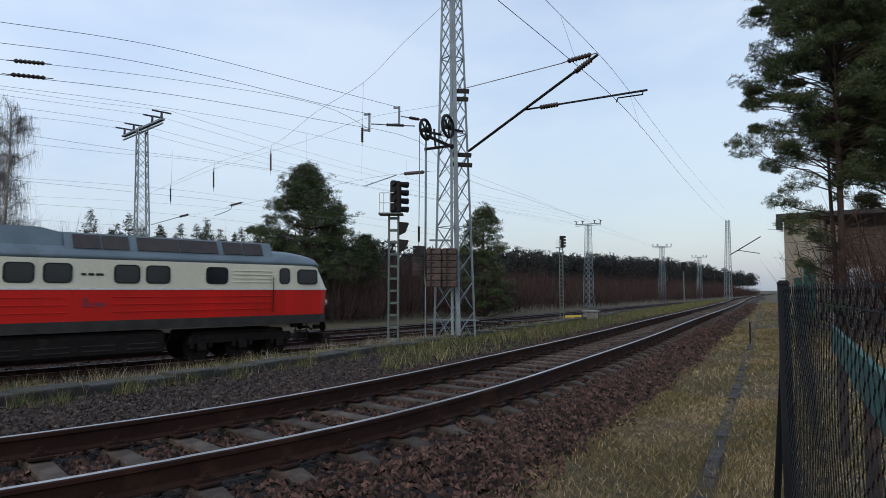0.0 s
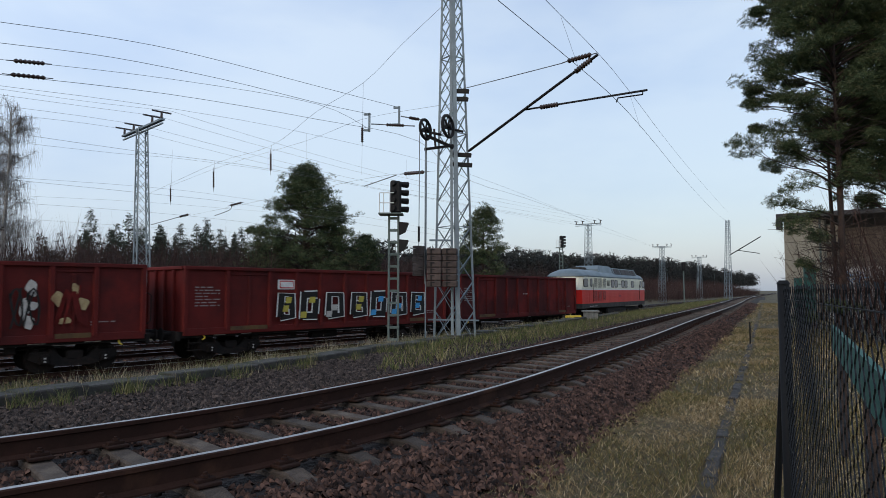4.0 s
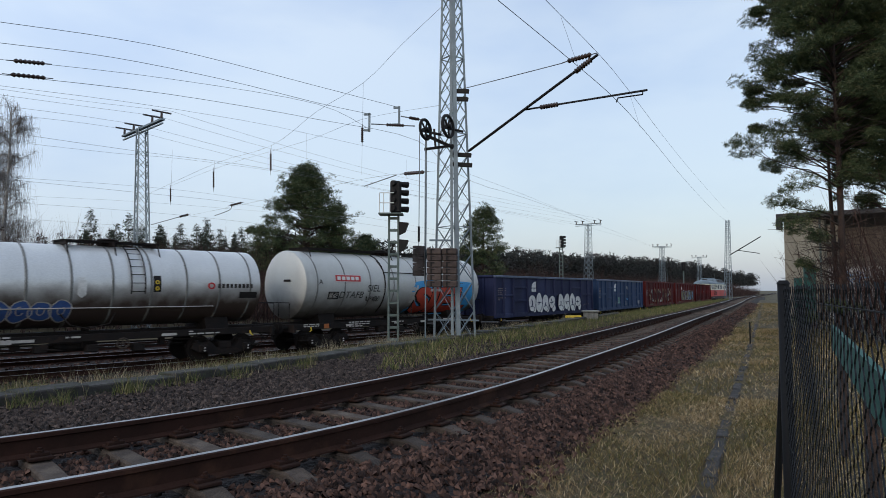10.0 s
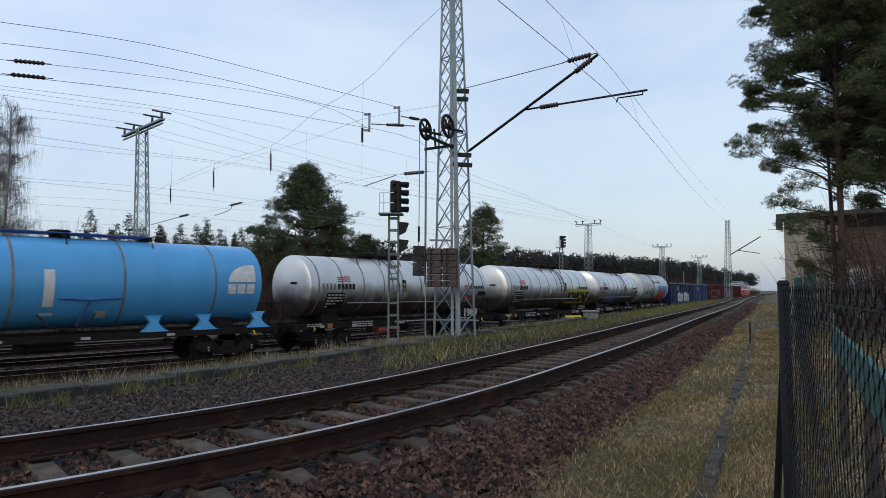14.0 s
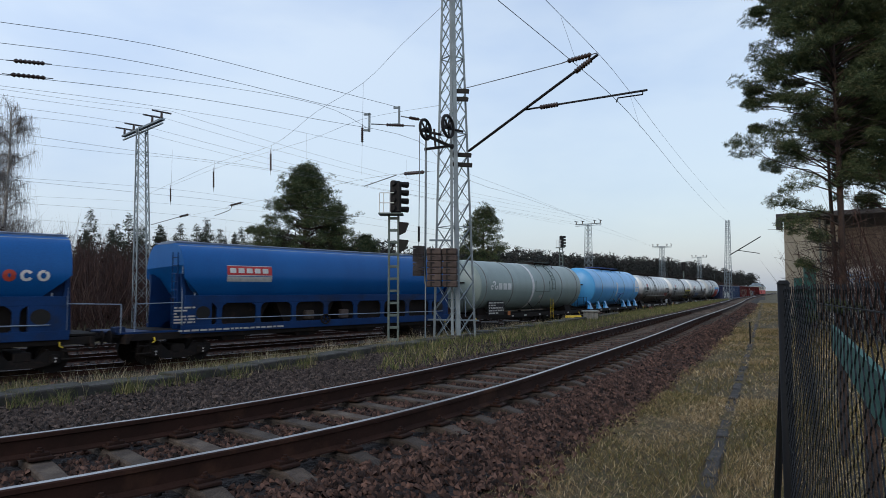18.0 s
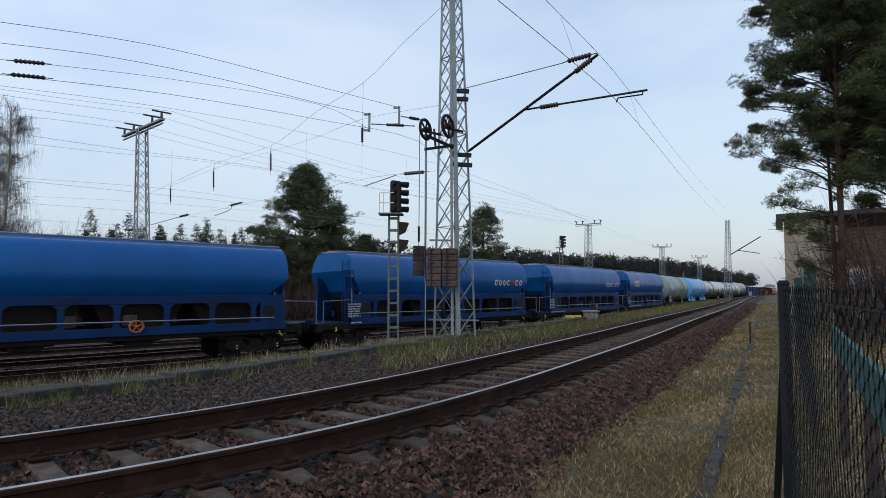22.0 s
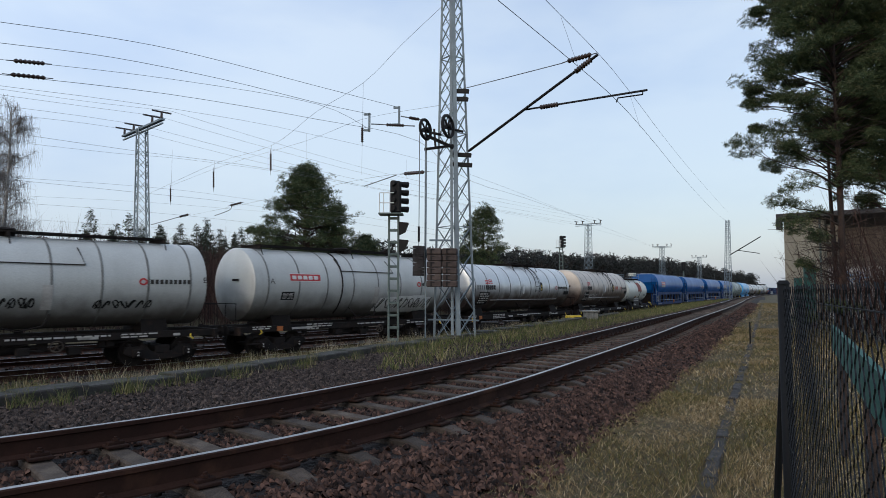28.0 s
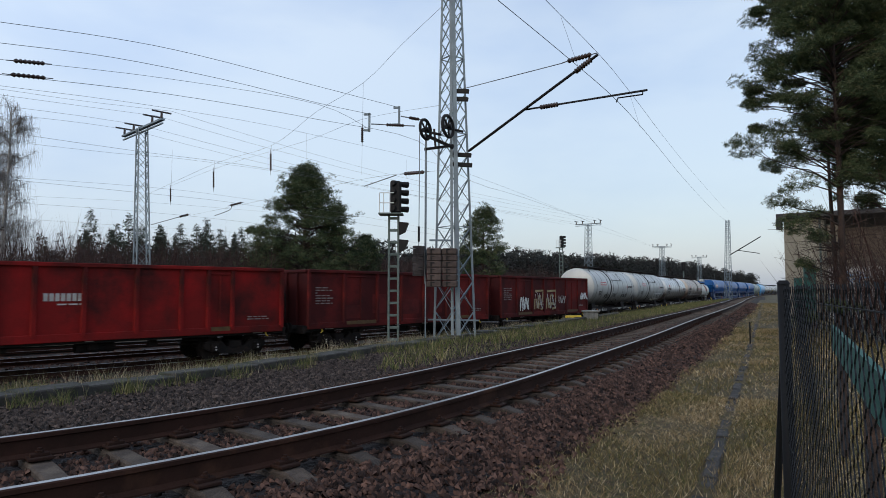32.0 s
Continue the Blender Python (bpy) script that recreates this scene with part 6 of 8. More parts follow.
def ends(t, length, z=1.06):
    for k in (-1, 1):
        for y in (-0.875, 0.875):
            o = part("buffer", BUFFER, GRIME, t)
            o.matrix_basis = pose(k * (length / 2 - 0.34), y, z, 0, 0, 0 if k > 0 else 180)
        b = Build()
        b.box((k * (length / 2 - 0.40), 0, z - 0.02), (0.5, 0.10, 0.12), bev=0.02).rod((k * (length / 2 - 0.2), 0, z - 0.02), (k * (length / 2 + 0.0), 0, z - 0.16), 0.04, n=6)
        b.tube([(k * (length / 2 - 0.5), -0.35, z - 0.1), (k * (length / 2 - 0.2), -0.33, z - 0.45), (k * (length / 2 - 0.03), -0.3, z - 0.25)], 0.03, 5)
        part("coupling", b, GRIME, t)


def vehicle(name, label, category, length):
    t = thing(name, label, category, group="vehicles of the goods train" if category == "wagon" else "")
    TRAIN.append((t, length))
    return t


def underframe(t, length, z=1.0, hw=1.30, clutter=True, seed=0):
    """Long sills, cross members and the brake gear hung under a wagon."""
    rg = random.Random(seed)
    for sg in (-1, 1):
        part("sill", Build().box((0, sg * hw, z + 0.12), (length - 0.7, 0.10, 0.24), bev=0.012), GRIME, t)
    b = Build()
    for k in range(7):
        b.box((-length / 2 + 0.9 + k * (length - 1.8) / 6, 0, z + 0.10), (0.14, hw * 2 - 0.1, 0.18))
    for k in (-1, 1):
        b.box((k * (length / 2 - 0.42), 0, z + 0.08), (0.12, 2.75, 0.34), bev=0.01)
    tagged(part("cross_members", b, GRIME, t), kind="stuff")
    if clutter:
        part("air_tank", Build().rod((-0.9, -0.75, z - 0.18), (0.3, -0.75, z - 0.18), 0.17, n=12), GRIME, t, "round brake air tank")
        b = Build()
        b.rod((-length * 0.28, -0.9, z - 0.05), (length * 0.28, -0.9, z - 0.12), 0.03, n=6)
        b.rod((-length * 0.2, -0.5, z - 0.3), (length * 0.24, -0.5, z - 0.28), 0.025, n=6)
        for k in range(5):
            b.box((rg.uniform(-length * 0.26, length * 0.26), -0.95, z - 0.12), (rg.uniform(0.12, 0.3), 0.2, rg.uniform(0.12, 0.28)), bev=0.015)
        part("brake_gear", b, GRIME, t)
        b = Build()
        for k in range(4):
            b.box((rg.uniform(-length * 0.42, length * 0.42), -hw - 0.056, z + 0.10), (rg.uniform(0.15, 0.5), 0.008, 0.09))
        tagged(part("marking", b, FADEDWHITE, t, "small pale marking plates"), kind="stuff")
    for k in (-1, 1):
        x = k * (length / 2 - 0.95)
        st = Build().rod((x - 0.18, -hw - 0.02, z), (x - 0.18, -hw - 0.02, z - 0.45), 0.016, n=5).rod((x + 0.18, -hw - 0.02, z), (x + 0.18, -hw - 0.02, z - 0.45), 0.016, n=5)
        st.box((x, -hw - 0.05, z - 0.45), (0.42, 0.2, 0.03)).box((x, -hw - 0.05, z - 0.18), (0.42, 0.16, 0.03))
        part("step", st, GRIME, t)
        part("hook", Build().tube([(k * (length / 2 - 1.25), -hw - 0.06, z + 0.10), (k * (length / 2 - 1.25), -hw - 0.12, z - 0.02), (k * (length / 2 - 1.17), -hw - 0.12, z - 0.08)], 0.025, 5), YELLOW, t, "yellow tow hook")


# ---- open wagons ----
def open_wagon(label, length, paint, ribs, style):
    t = vehicle("open_wagon", label, "wagon", length)
    bl, hw, z0, z1 = length - 1.10, 1.40, 1.16, 3.56
    x1 = bl / 2
    for sg in (-1, 1):
        part("side_wall", Build().box((0, sg * (hw - 0.03), (z0 + z1) / 2), (bl, 0.06, z1 - z0), bev=0.01), paint, t)
        part("end_wall", Build().box((sg * (x1 - 0.03), 0, (z0 + z1) / 2), (0.06, 2 * hw - 0.13, z1 - z0), bev=0.01), paint, t)
        part("top_rail", Build().box((0, sg * (hw + 0.02), z1 - 0.05), (bl + 0.06, 0.15, 0.14), bev=0.02), WAGON_RIM if style == "blue" else paint, t)
        part("end_rail", Build().box((sg * (x1 + 0.01), 0, z1 - 0.05), (0.14, 2 * hw - 0.14, 0.138), bev=0.02), paint, t)
        part("bottom_rail", Build().box((0, sg * (hw + 0.015), z0 - 0.02), (bl, 0.12, 0.26), bev=0.015), paint, t)
        for k in (-0.7, 0.0, 0.7):
            part("end_rib", Build().box((sg * (x1 + 0.045), k, (z0 + z1) / 2 - 0.05), (0.10, 0.12, z1 - z0 - 0.15), bev=0.02), paint, t)
    part("floor", Build().box((0, 0, z0 + 0.05), (bl - 0.1, 2 * hw - 0.1, 0.1)), GRIME, t)
    rib = Build().loft([[(-0.085, -0.0, 0), (0.085, 0.0, 0), (0.055, -0.10, 0), (-0.055, -0.10, 0)], [(-0.085, -0.0, z1 - z0 - 0.11), (0.085, 0.0, z1 - z0 - 0.11), (0.055, -0.085, z1 - z0 - 0.11), (-0.055, -0.085, z1 - z0 - 0.11)]]).mesh("rib", paint)
    for sg in (-1, 1):
        for x in ribs:
            o = part("rib", rib, paint, t)
            o.matrix_basis = pose(x * bl, sg * hw, z0, 0, 0, 0 if sg < 0 else 180)
    if style == "blue":
        for i in range(len(ribs) - 1):
            a, c = ribs[i] * bl + 0.10, ribs[i + 1] * bl - 0.10
            zs = (2.85, 2.02) if i in (2, 8) else (2.36,)
            for z in zs:
                o = part("stiffener", Build().box(((a + c) / 2, -hw - 0.035, z), (c - a, 0.07, 0.13), bev=0.03), paint, t)
    underframe(t, length, 0.92, 1.30, True, len(TRAIN))
    running_gear(t, length, (-(length / 2 - 2.35), length / 2 - 2.35))
    ends(t, length)
    s = flat_side(-hw)
    print_part(bars(Build(), -bl / 2 + 0.35, 2.05, -bl / 2 + 1.2, 2.85, s, 7, len(TRAIN), thick=0.42), PRINT, t, "rows of small white print")
    print_part(bars(Build(), bl / 2 - 1.5, 1.5, bl / 2 - 0.6, 1.68, s, 2, len(TRAIN) + 40, thick=0.42), PRINT, t)
    part("handrail", Build().tube([(x1 + 0.1, -hw + 0.1, 1.5), (x1 + 0.22, -hw + 0.1, 1.6), (x1 + 0.22, -hw + 0.1, 2.5), (x1 + 0.1, -hw + 0.1, 2.6)], 0.02, 5), YELLOW if style == "blue" else GRIME, t)
    return t, s, bl


def fin_logo(t, s, u, v, k, name="emblem"):
    """A white fin over a bar of pale lettering."""
    b = Build()
    top = arc(u + 0.55 * k, v, 0.55 * k, 0.42 * k, 180, 85, 8)
    for i in range(len(top) - 1):
        for q in range(5):
            f0, f1 = q / 5, (q + 1) / 5
            (ax, ay), (cx, cy) = top[i], top[i + 1]
            b.add([s(ax, v + (ay - v) * f0, 0.016), s(cx, v + (cy - v) * f0, 0.016), s(cx, v + (cy - v) * f1, 0.016), s(ax, v + (ay - v) * f1, 0.016)], [(0, 1, 2, 3)])
    for i in range(3):
        patch(b, u + i * 0.205 * k, v - 0.28 * k, u + (i * 0.205 + 0.17) * k, v - 0.05 * k, s, 0.016, 2)
    part(name, b, WHITE, t, "white fin emblem")


RIBS12 = [-0.495, -0.430, -0.349, -0.223, -0.133, -0.043, 0.043, 0.133, 0.223, 0.349, 0.430, 0.495]
RIBS9 = [-0.497, -0.381, -0.250, -0.160, -0.071, 0.023, 0.115, 0.209, 0.304, 0.392, 0.497]
RIBS7 = [-0.497, -0.345, -0.186, -0.060, 0.069, 0.210, 0.368, 0.497]
RIBS8 = [-0.497, -0.330, -0.255, -0.177, -0.068, 0.059, 0.179, 0.258, 0.332, 0.497]


def red_wagon(label, length, paint, ribs=RIBS9):
    """An open wagon in rusty red, with a pair of side doors and a long rail under them."""
    t, s, bl = open_wagon(label, length, paint, ribs, "red")
    for k in (0, len(ribs) - 3):
        a, c = ribs[k + 1] * bl, ribs[k + 2] * bl
        if k:
            a, c = ribs[k] * bl, ribs[k + 1] * bl
        part("door_rail", Build().box(((a + c) / 2, -1.418, 3.30), (c - a - 0.18, 0.05, 0.06), bev=0.015), paint, t)
        part("door_post", Build().box(((a + c) / 2, -1.418, 2.28), (0.09, 0.05, 1.9), bev=0.015), paint, t)
        part("door_sill", Build().box(((a + c) / 2, -1.462, 1.21), (c - a - 0.2, 0.03, 0.16), bev=0.01), OCHRE, t, "ochre door sill")
    return t, s, bl


# ---- tank wagons ----
def tank_wagon(label, length, paint, r, zc, half, rings, seed, dome=0.22, ring_r=0.012):
    t = vehicle("tank_wagon", label, "wagon", length)
    n = 40
    def hoop(x, f):
        return [(x, r * f * math.cos(2 * math.pi * i / n), r * f * math.sin(2 * math.pi * i / n)) for i in range(n)]

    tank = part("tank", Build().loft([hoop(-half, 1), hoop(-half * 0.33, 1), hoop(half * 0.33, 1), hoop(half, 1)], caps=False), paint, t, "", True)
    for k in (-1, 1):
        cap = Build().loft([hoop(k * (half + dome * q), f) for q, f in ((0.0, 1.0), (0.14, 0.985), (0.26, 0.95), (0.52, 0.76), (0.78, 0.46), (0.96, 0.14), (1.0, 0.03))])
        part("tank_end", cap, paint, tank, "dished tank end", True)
        plate = Build().box((k * (half + dome * 0.95), -r * 0.30, r * 0.12), (0.05, 0.42, 0.09), bev=0.01)
        part("end_plate", plate, GRIME, tank, "small dark plate on the tank end")
    tank.matrix_basis = pose(0, 0, zc)
    for x in rings:
        o = part("ring", Build().loft([[(x + d, (r + e) * math.cos(2 * math.pi * i / n), (r + e) * math.sin(2 * math.pi * i / n)) for i in range(n)] for d, e in ((-0.035, 0.0), (-0.02, ring_r), (0.02, ring_r), (0.035, 0.0))], caps=False), RING, tank, "", True)
    underframe(t, length, 0.98, 1.18, True, seed)
    for k in (-1, 1):
        x = k * (length / 2 - 2.3)
        b = Build()
        sec = [(-0.95, 0.98 + 0.2), (0.95, 0.98 + 0.2)] + [(r * 0.9 * math.sin(a), zc - r * 0.985 * math.cos(a)) for a in [0.62 - 1.24 * i / 10 for i in range(11)]]
        b.loft([[(x - 0.4, y, z) for y, z in sec], [(x + 0.4, y, z) for y, z in sec]])
        part("saddle", b, GRIME, t)
    part("centre_sill", Build().box((0, 0, 1.12), (length - 1.4, 0.5, 0.3), bev=0.02), GRIME, t)
    running_gear(t, length, (-(length / 2 - 2.1), length / 2 - 2.1))
    ends(t, length)
    rg = random.Random(seed)
    b = Build().rod((0.2, 0, zc - r - 0.02), (0.2, 0, 0.75), 0.12, n=10).rod((0.2, -1.2, 0.80), (0.2, 1.2, 0.80), 0.07, n=8)
    b.tube([(-0.75, -r * 0.80, zc - r * 0.66), (-0.55, -r * 0.86 - 0.1, zc - r * 0.9), (-0.1, -r * 0.86 - 0.14, zc - r * 1.0), (0.5, -r * 0.86 - 0.1, zc - r * 0.9), (0.7, -r * 0.80, zc - r * 0.66)], 0.022, 5)
    part("discharge_pipe", b, GRIME, t)
    # railings at the ends
    for k in (-1, 1):
        x = k * (length / 2 - 0.30)
        b = Build()
        for y in (-1.15, -0.4, 0.4, 1.15):
            b.rod((x, y, 1.2), (x, y, 2.15), 0.016, n=5)
        b.rod((x, -1.15, 2.15), (x, 1.15, 2.15), 0.018, n=5)
        part("end_railing", b, GRIME, t)
    return t, round_side(r, zc)


def ladder(t, x, r, zc, top, bottom, mat):
    b = Build()
    for dx in (-0.2, 0.2):
        pts = [(x + dx, -(r + 0.07) * math.sin(a), zc + (r + 0.07) * math.cos(a)) for a in [0.25 + i * (bottom - 0.25) / 8 for i in range(9)]]
        b.tube(pts, 0.020, 5)
    for i in range(8):
        a = 0.3 + i * (bottom - 0.35) / 7
        b.rod((x - 0.2, -(r + 0.07) * math.sin(a), zc + (r + 0.07) * math.cos(a)), (x + 0.2, -(r + 0.07) * math.sin(a), zc + (r + 0.07) * math.cos(a)), 0.014, n=5)
    part("ladder", b, mat, t, "steel side ladder")


def top_platform(t, x0, x1, r, zc, mat, rail=0.0):
    z = zc + r + 0.14
    b = Build()
    for k in range(5):
        b.box(((x0 + x1) / 2, -0.5 + k * 0.25, z), (x1 - x0, 0.17, 0.035))
    part("walkway", b, mat, t, "grated top walkway")
    b = Build()
    for x in (x0 + 0.1, (x0 + x1) / 2, x1 - 0.1):
        b.box((x, 0, z - 0.09), (0.06, 1.4, 0.14)).rod((x, -0.7, z - 0.1), (x, -0.95, zc + r * 0.72), 0.022, n=5)
    tagged(part("walkway_bracket", b, GRIME, t), kind="stuff")
    part("manhole", Build().rod(((x0 + x1) / 2, 0, zc + r - 0.1), ((x0 + x1) / 2, 0, zc + r + 0.22), 0.28, n=14).rod(((x0 + x1) / 2, 0, zc + r + 0.22), ((x0 + x1) / 2, 0, zc + r + 0.27), 0.33, 0.25, 14), GRIME, t, "round manhole lid")
    if rail:
        b = Build()
        for y in (-0.75, 0.75):
            for k in range(6):
                x = x0 + (x1 - x0) * k / 5
                b.rod((x, y, z), (x, y, z + rail), 0.018, n=5)
            b.rod((x0, y, z + rail), (x1, y, z + rail), 0.02, n=5).rod((x0, y, z + rail * 0.5), (x1, y, z + rail * 0.5), 0.016, n=5)
        part("top_railing", b, GALV, t, "grey top railing")


def plate_logo(t, s, u, v, w, h):
    b = Build()
    patch(b, u, v, u + w, v + h, s, 0.014)
    part("plate", b, LOGORED, t, "red and white owner's plate")
    b = Build()
    n = 5
    for i in range(n):
        patch(b, u + w * (0.06 + i * 0.18), v + h * 0.22, u + w * (0.06 + i * 0.18 + 0.13), v + h * 0.78, s, 0.02, 2)
    part("plate_marks", b, WHITE, t)
    part("plate_edge", patch(patch(Build(), u, v - h * 0.10, u + w, v - h * 0.02, s, 0.016, 1), u, v + h * 1.02, u + w, v + h * 1.08, s, 0.016, 1), WHITE, t)


def data_plate(t, s, u, v, w, h, seed):
    part("data_plate", patch(Build(), u, v, u + w, v + h, s, 0.014), BLACK, t, "black data plate")
    print_part(bars(Build(), u + 0.06, v + 0.04, u + w - 0.05, v + h - 0.04, s, 5, seed, 0.02), FADEDWHITE, t)


def flag_logo(t, s, u, v):
    """Dark lettering bar with three red stripes above."""
    for lo, hi, mat, lab in ((0, 4, RING, "thin grey owner's lettering drawn as bars"), (4, 9, DARKSTRIP, "bold dark owner's lettering drawn as bars")):
        b = Build()
        for i in range(lo, hi):
            patch(b, u + i * 0.195, v, u + i * 0.195 + (0.10 if i < 4 else 0.15), v + 0.26, s, 0.014, 2)
        part("lettering", b, mat, t, lab)
    b = Build()
    for i in range(3):
        ribbon(b, [(u + 0.78, v + 0.36 + i * 0.095), (u + 1.05, v + 0.34 + i * 0.095), (u + 1.2, v + 0.39 + i * 0.095), (u + 1.45, v + 0.37 + i * 0.095)], 0.05, s)
    part("stripes", b, LOGORED, t, "three waving red stripes")


def dot_logo(t, s, u, v):
    part("emblem", ribbon(Build(), arc(u, v, 0.10, 0.10, 0, 360, 14), 0.06, s), LOGORED, t, "small red ring emblem")
    b = Build()
    for i in range(9):
        patch(b, u + 0.22 + i * 0.145, v - 0.08, u + 0.32 + i * 0.145, v + 0.08, s, 0.014, 1)
    part("lettering", b, DARKSTRIP, t)


def arrow_mark(t, s, u, v):
    b = Build()
    patch(b, u, v + 0.12, u + 0.24, v + 0.6, s, 0.016, 3)
    b.add([s(u, v + 0.12, 0.016), s(u + 0.12, v, 0.016), s(u + 0.24, v + 0.12, 0.016)], [(0, 1, 2)])
    b.add([s(u - 0.06, v + 0.72, 0.016), s(u + 0.12, v + 0.62, 0.016), s(u + 0.3, v + 0.72, 0.016), s(u + 0.12, v + 0.68, 0.016)], [(0, 1, 2, 3)])
    part("arrow_mark", b, WHITE, t, "white pointed lining mark")


def sill_print(t, length, seed):
    """White print, an orange plate and small pale plates along the sill of a tank wagon."""
    f = flat_side(-1.245)
    x0 = -length / 2 + 0.9
    part("warning_plate", patch(Build(), x0 + 1.0, 1.0, x0 + 1.25, 1.2, f), ORANGE, t, "orange warning plate")
    print_part(bars(Build(), x0, 1.08, x0 + 0.75, 1.24, f, 2, seed), FADEDWHITE, t, "white print on the sill")
    print_part(bars(Build(), x0 + 2.3, 0.98, x0 + 3.5, 1.26, f, 3, seed + 1), FADEDWHITE, t)
    print_part(bars(Build(), x0 + 4.8, 1.1, x0 + 7.5, 1.18, f, 1, seed + 2, thick=0.7), FADEDWHITE, t)
    print_part(bars(Build(), length / 2 - 3.4, 1.02, length / 2 - 2.3, 1.2, f, 2, seed + 3), FADEDWHITE, t)
    for k in range(3):
        x = -1.2 + k * 1.3
        part("valve_box", Build().box((x, -1.08, 0.80 - 0.06 * k), (0.34, 0.28, 0.26), bev=0.03).rod((x, -1.2, 0.8), (x + 0.5, -1.22, 0.72), 0.03, n=6), GRIME, t)
    part("hand_wheel", spoked_wheel((0.9, -1.3, 0.86), 0.17, (0, 1, 0)), SLEEPER, t, "brake hand wheel")


def long_tank(label, length, paint, seed, steps=1.25, arrow=-0.4):
    """The long ribbed tank wagons with side ladder and a flag emblem."""
    half = length / 2 - 1.0
    rings = [-half + 0.35 + i * (2 * half - 0.7) / 9 for i in range(10)]
    t, s = tank_wagon(label, length, paint, 1.42, 2.83, half, rings, seed)
    ladder(t, steps, 1.42, 2.83, 0, 1.75, GRIME)
    top_platform(t, steps - 1.9, steps + 0.9, 1.42, 2.83, GRIME)
    flag_logo(t, s, -half + 0.50, 2.72)
    data_plate(t, s, -half + 0.75, 1.85, 0.95, 0.72, seed)
    arrow_mark(t, s, arrow, 2.42)
    dot_logo(t, s, half - 1.75, 2.85)
    part("small_plate", patch(Build(), half - 0.75, 2.38, half - 0.1, 2.62, s), BLACK, t)
    part("warning_plate", patch(Build(), steps + 0.46, 2.62, steps + 0.69, 3.2, s), BLACK, t)
    part("warning_sign", ribbon(ribbon(Build(), arc(steps + 0.575, 2.75, 0.05, 0.06, 0, 360, 8), 0.04, s, 0.02), arc(steps + 0.575, 2.97, 0.05, 0.06, 0, 360, 8), 0.04, s, 0.02), YELLOW, t)
    sill_print(t, length, seed)
    part("side_rail", Build().tube([s(-half + 1.9, 2.10, 0.05), s(half - 1.6, 2.08, 0.05)], 0.020, 5), FADEDWHITE, t, "pale side rail")
    return t, s, half


def fat_tank(label, length, seed, mark="A"):
    half = length / 2 - 0.88
    rings = [-half + 0.5 + i * (2 * half - 1.0) / 7 for i in range(8)]
    t, s = tank_wagon(label, length, TANK_WHITE, 1.52, 2.92, half, rings, seed, 0.26)
    r, zc = 1.52, 2.92
    top_platform(t, -half + 0.5, half - 1.0, r, zc, GRIME)
    b = Build()
    b.tube([s(-1.35, 4.1, 0.03), s(-1.27, 3.55, 0.03), s(1.55, 3.52, 0.03), s(1.42, 4.1, 0.03)], 0.022, 5)
    part("spill_rim", b, DARKSTRIP, t, "dark rim round the filling hatch")
    b = Build().tube([(-1.27, -(r + 0.03) * math.sin(a), zc + (r + 0.03) * math.cos(a)) for a in [0.3 + i * 0.25 for i in range(10)]], 0.03, 5)
    part("strap", b, GRIME, t, "dark strap round the tank")
    plate_logo(t, s, -half + 1.40, 3.08, 1.35, 0.28)
    data_plate(t, s, -half + 1.05, 2.28, 0.55, 0.34, seed)
    dot_logo(t, s, half - 2.0, 2.98)
    for u in (-half + 0.55, half - 0.10):
        letters(mark, u, 2.95, 0.30, s, DARKSTRIP, t, "letter")
    part("inspection_label", patch(Build(), 0.45, 2.05, 0.72, 2.85, s), FADEDWHITE, t, "pale label")
    sill_print(t, length, seed)
    return t, s, half


# ---- hopper wagons ----
def hopper_width(z):
    """Half the width of the hopper body at a height."""
    return float(0.72 + 0.76 * math.sqrt(max(0.0, 1 - ((z - 3.2) / 1.25) ** 2))) if z > 3.2 else float(1.48 - 0.38 * ((3.2 - z) / 0.85) ** 1.6)


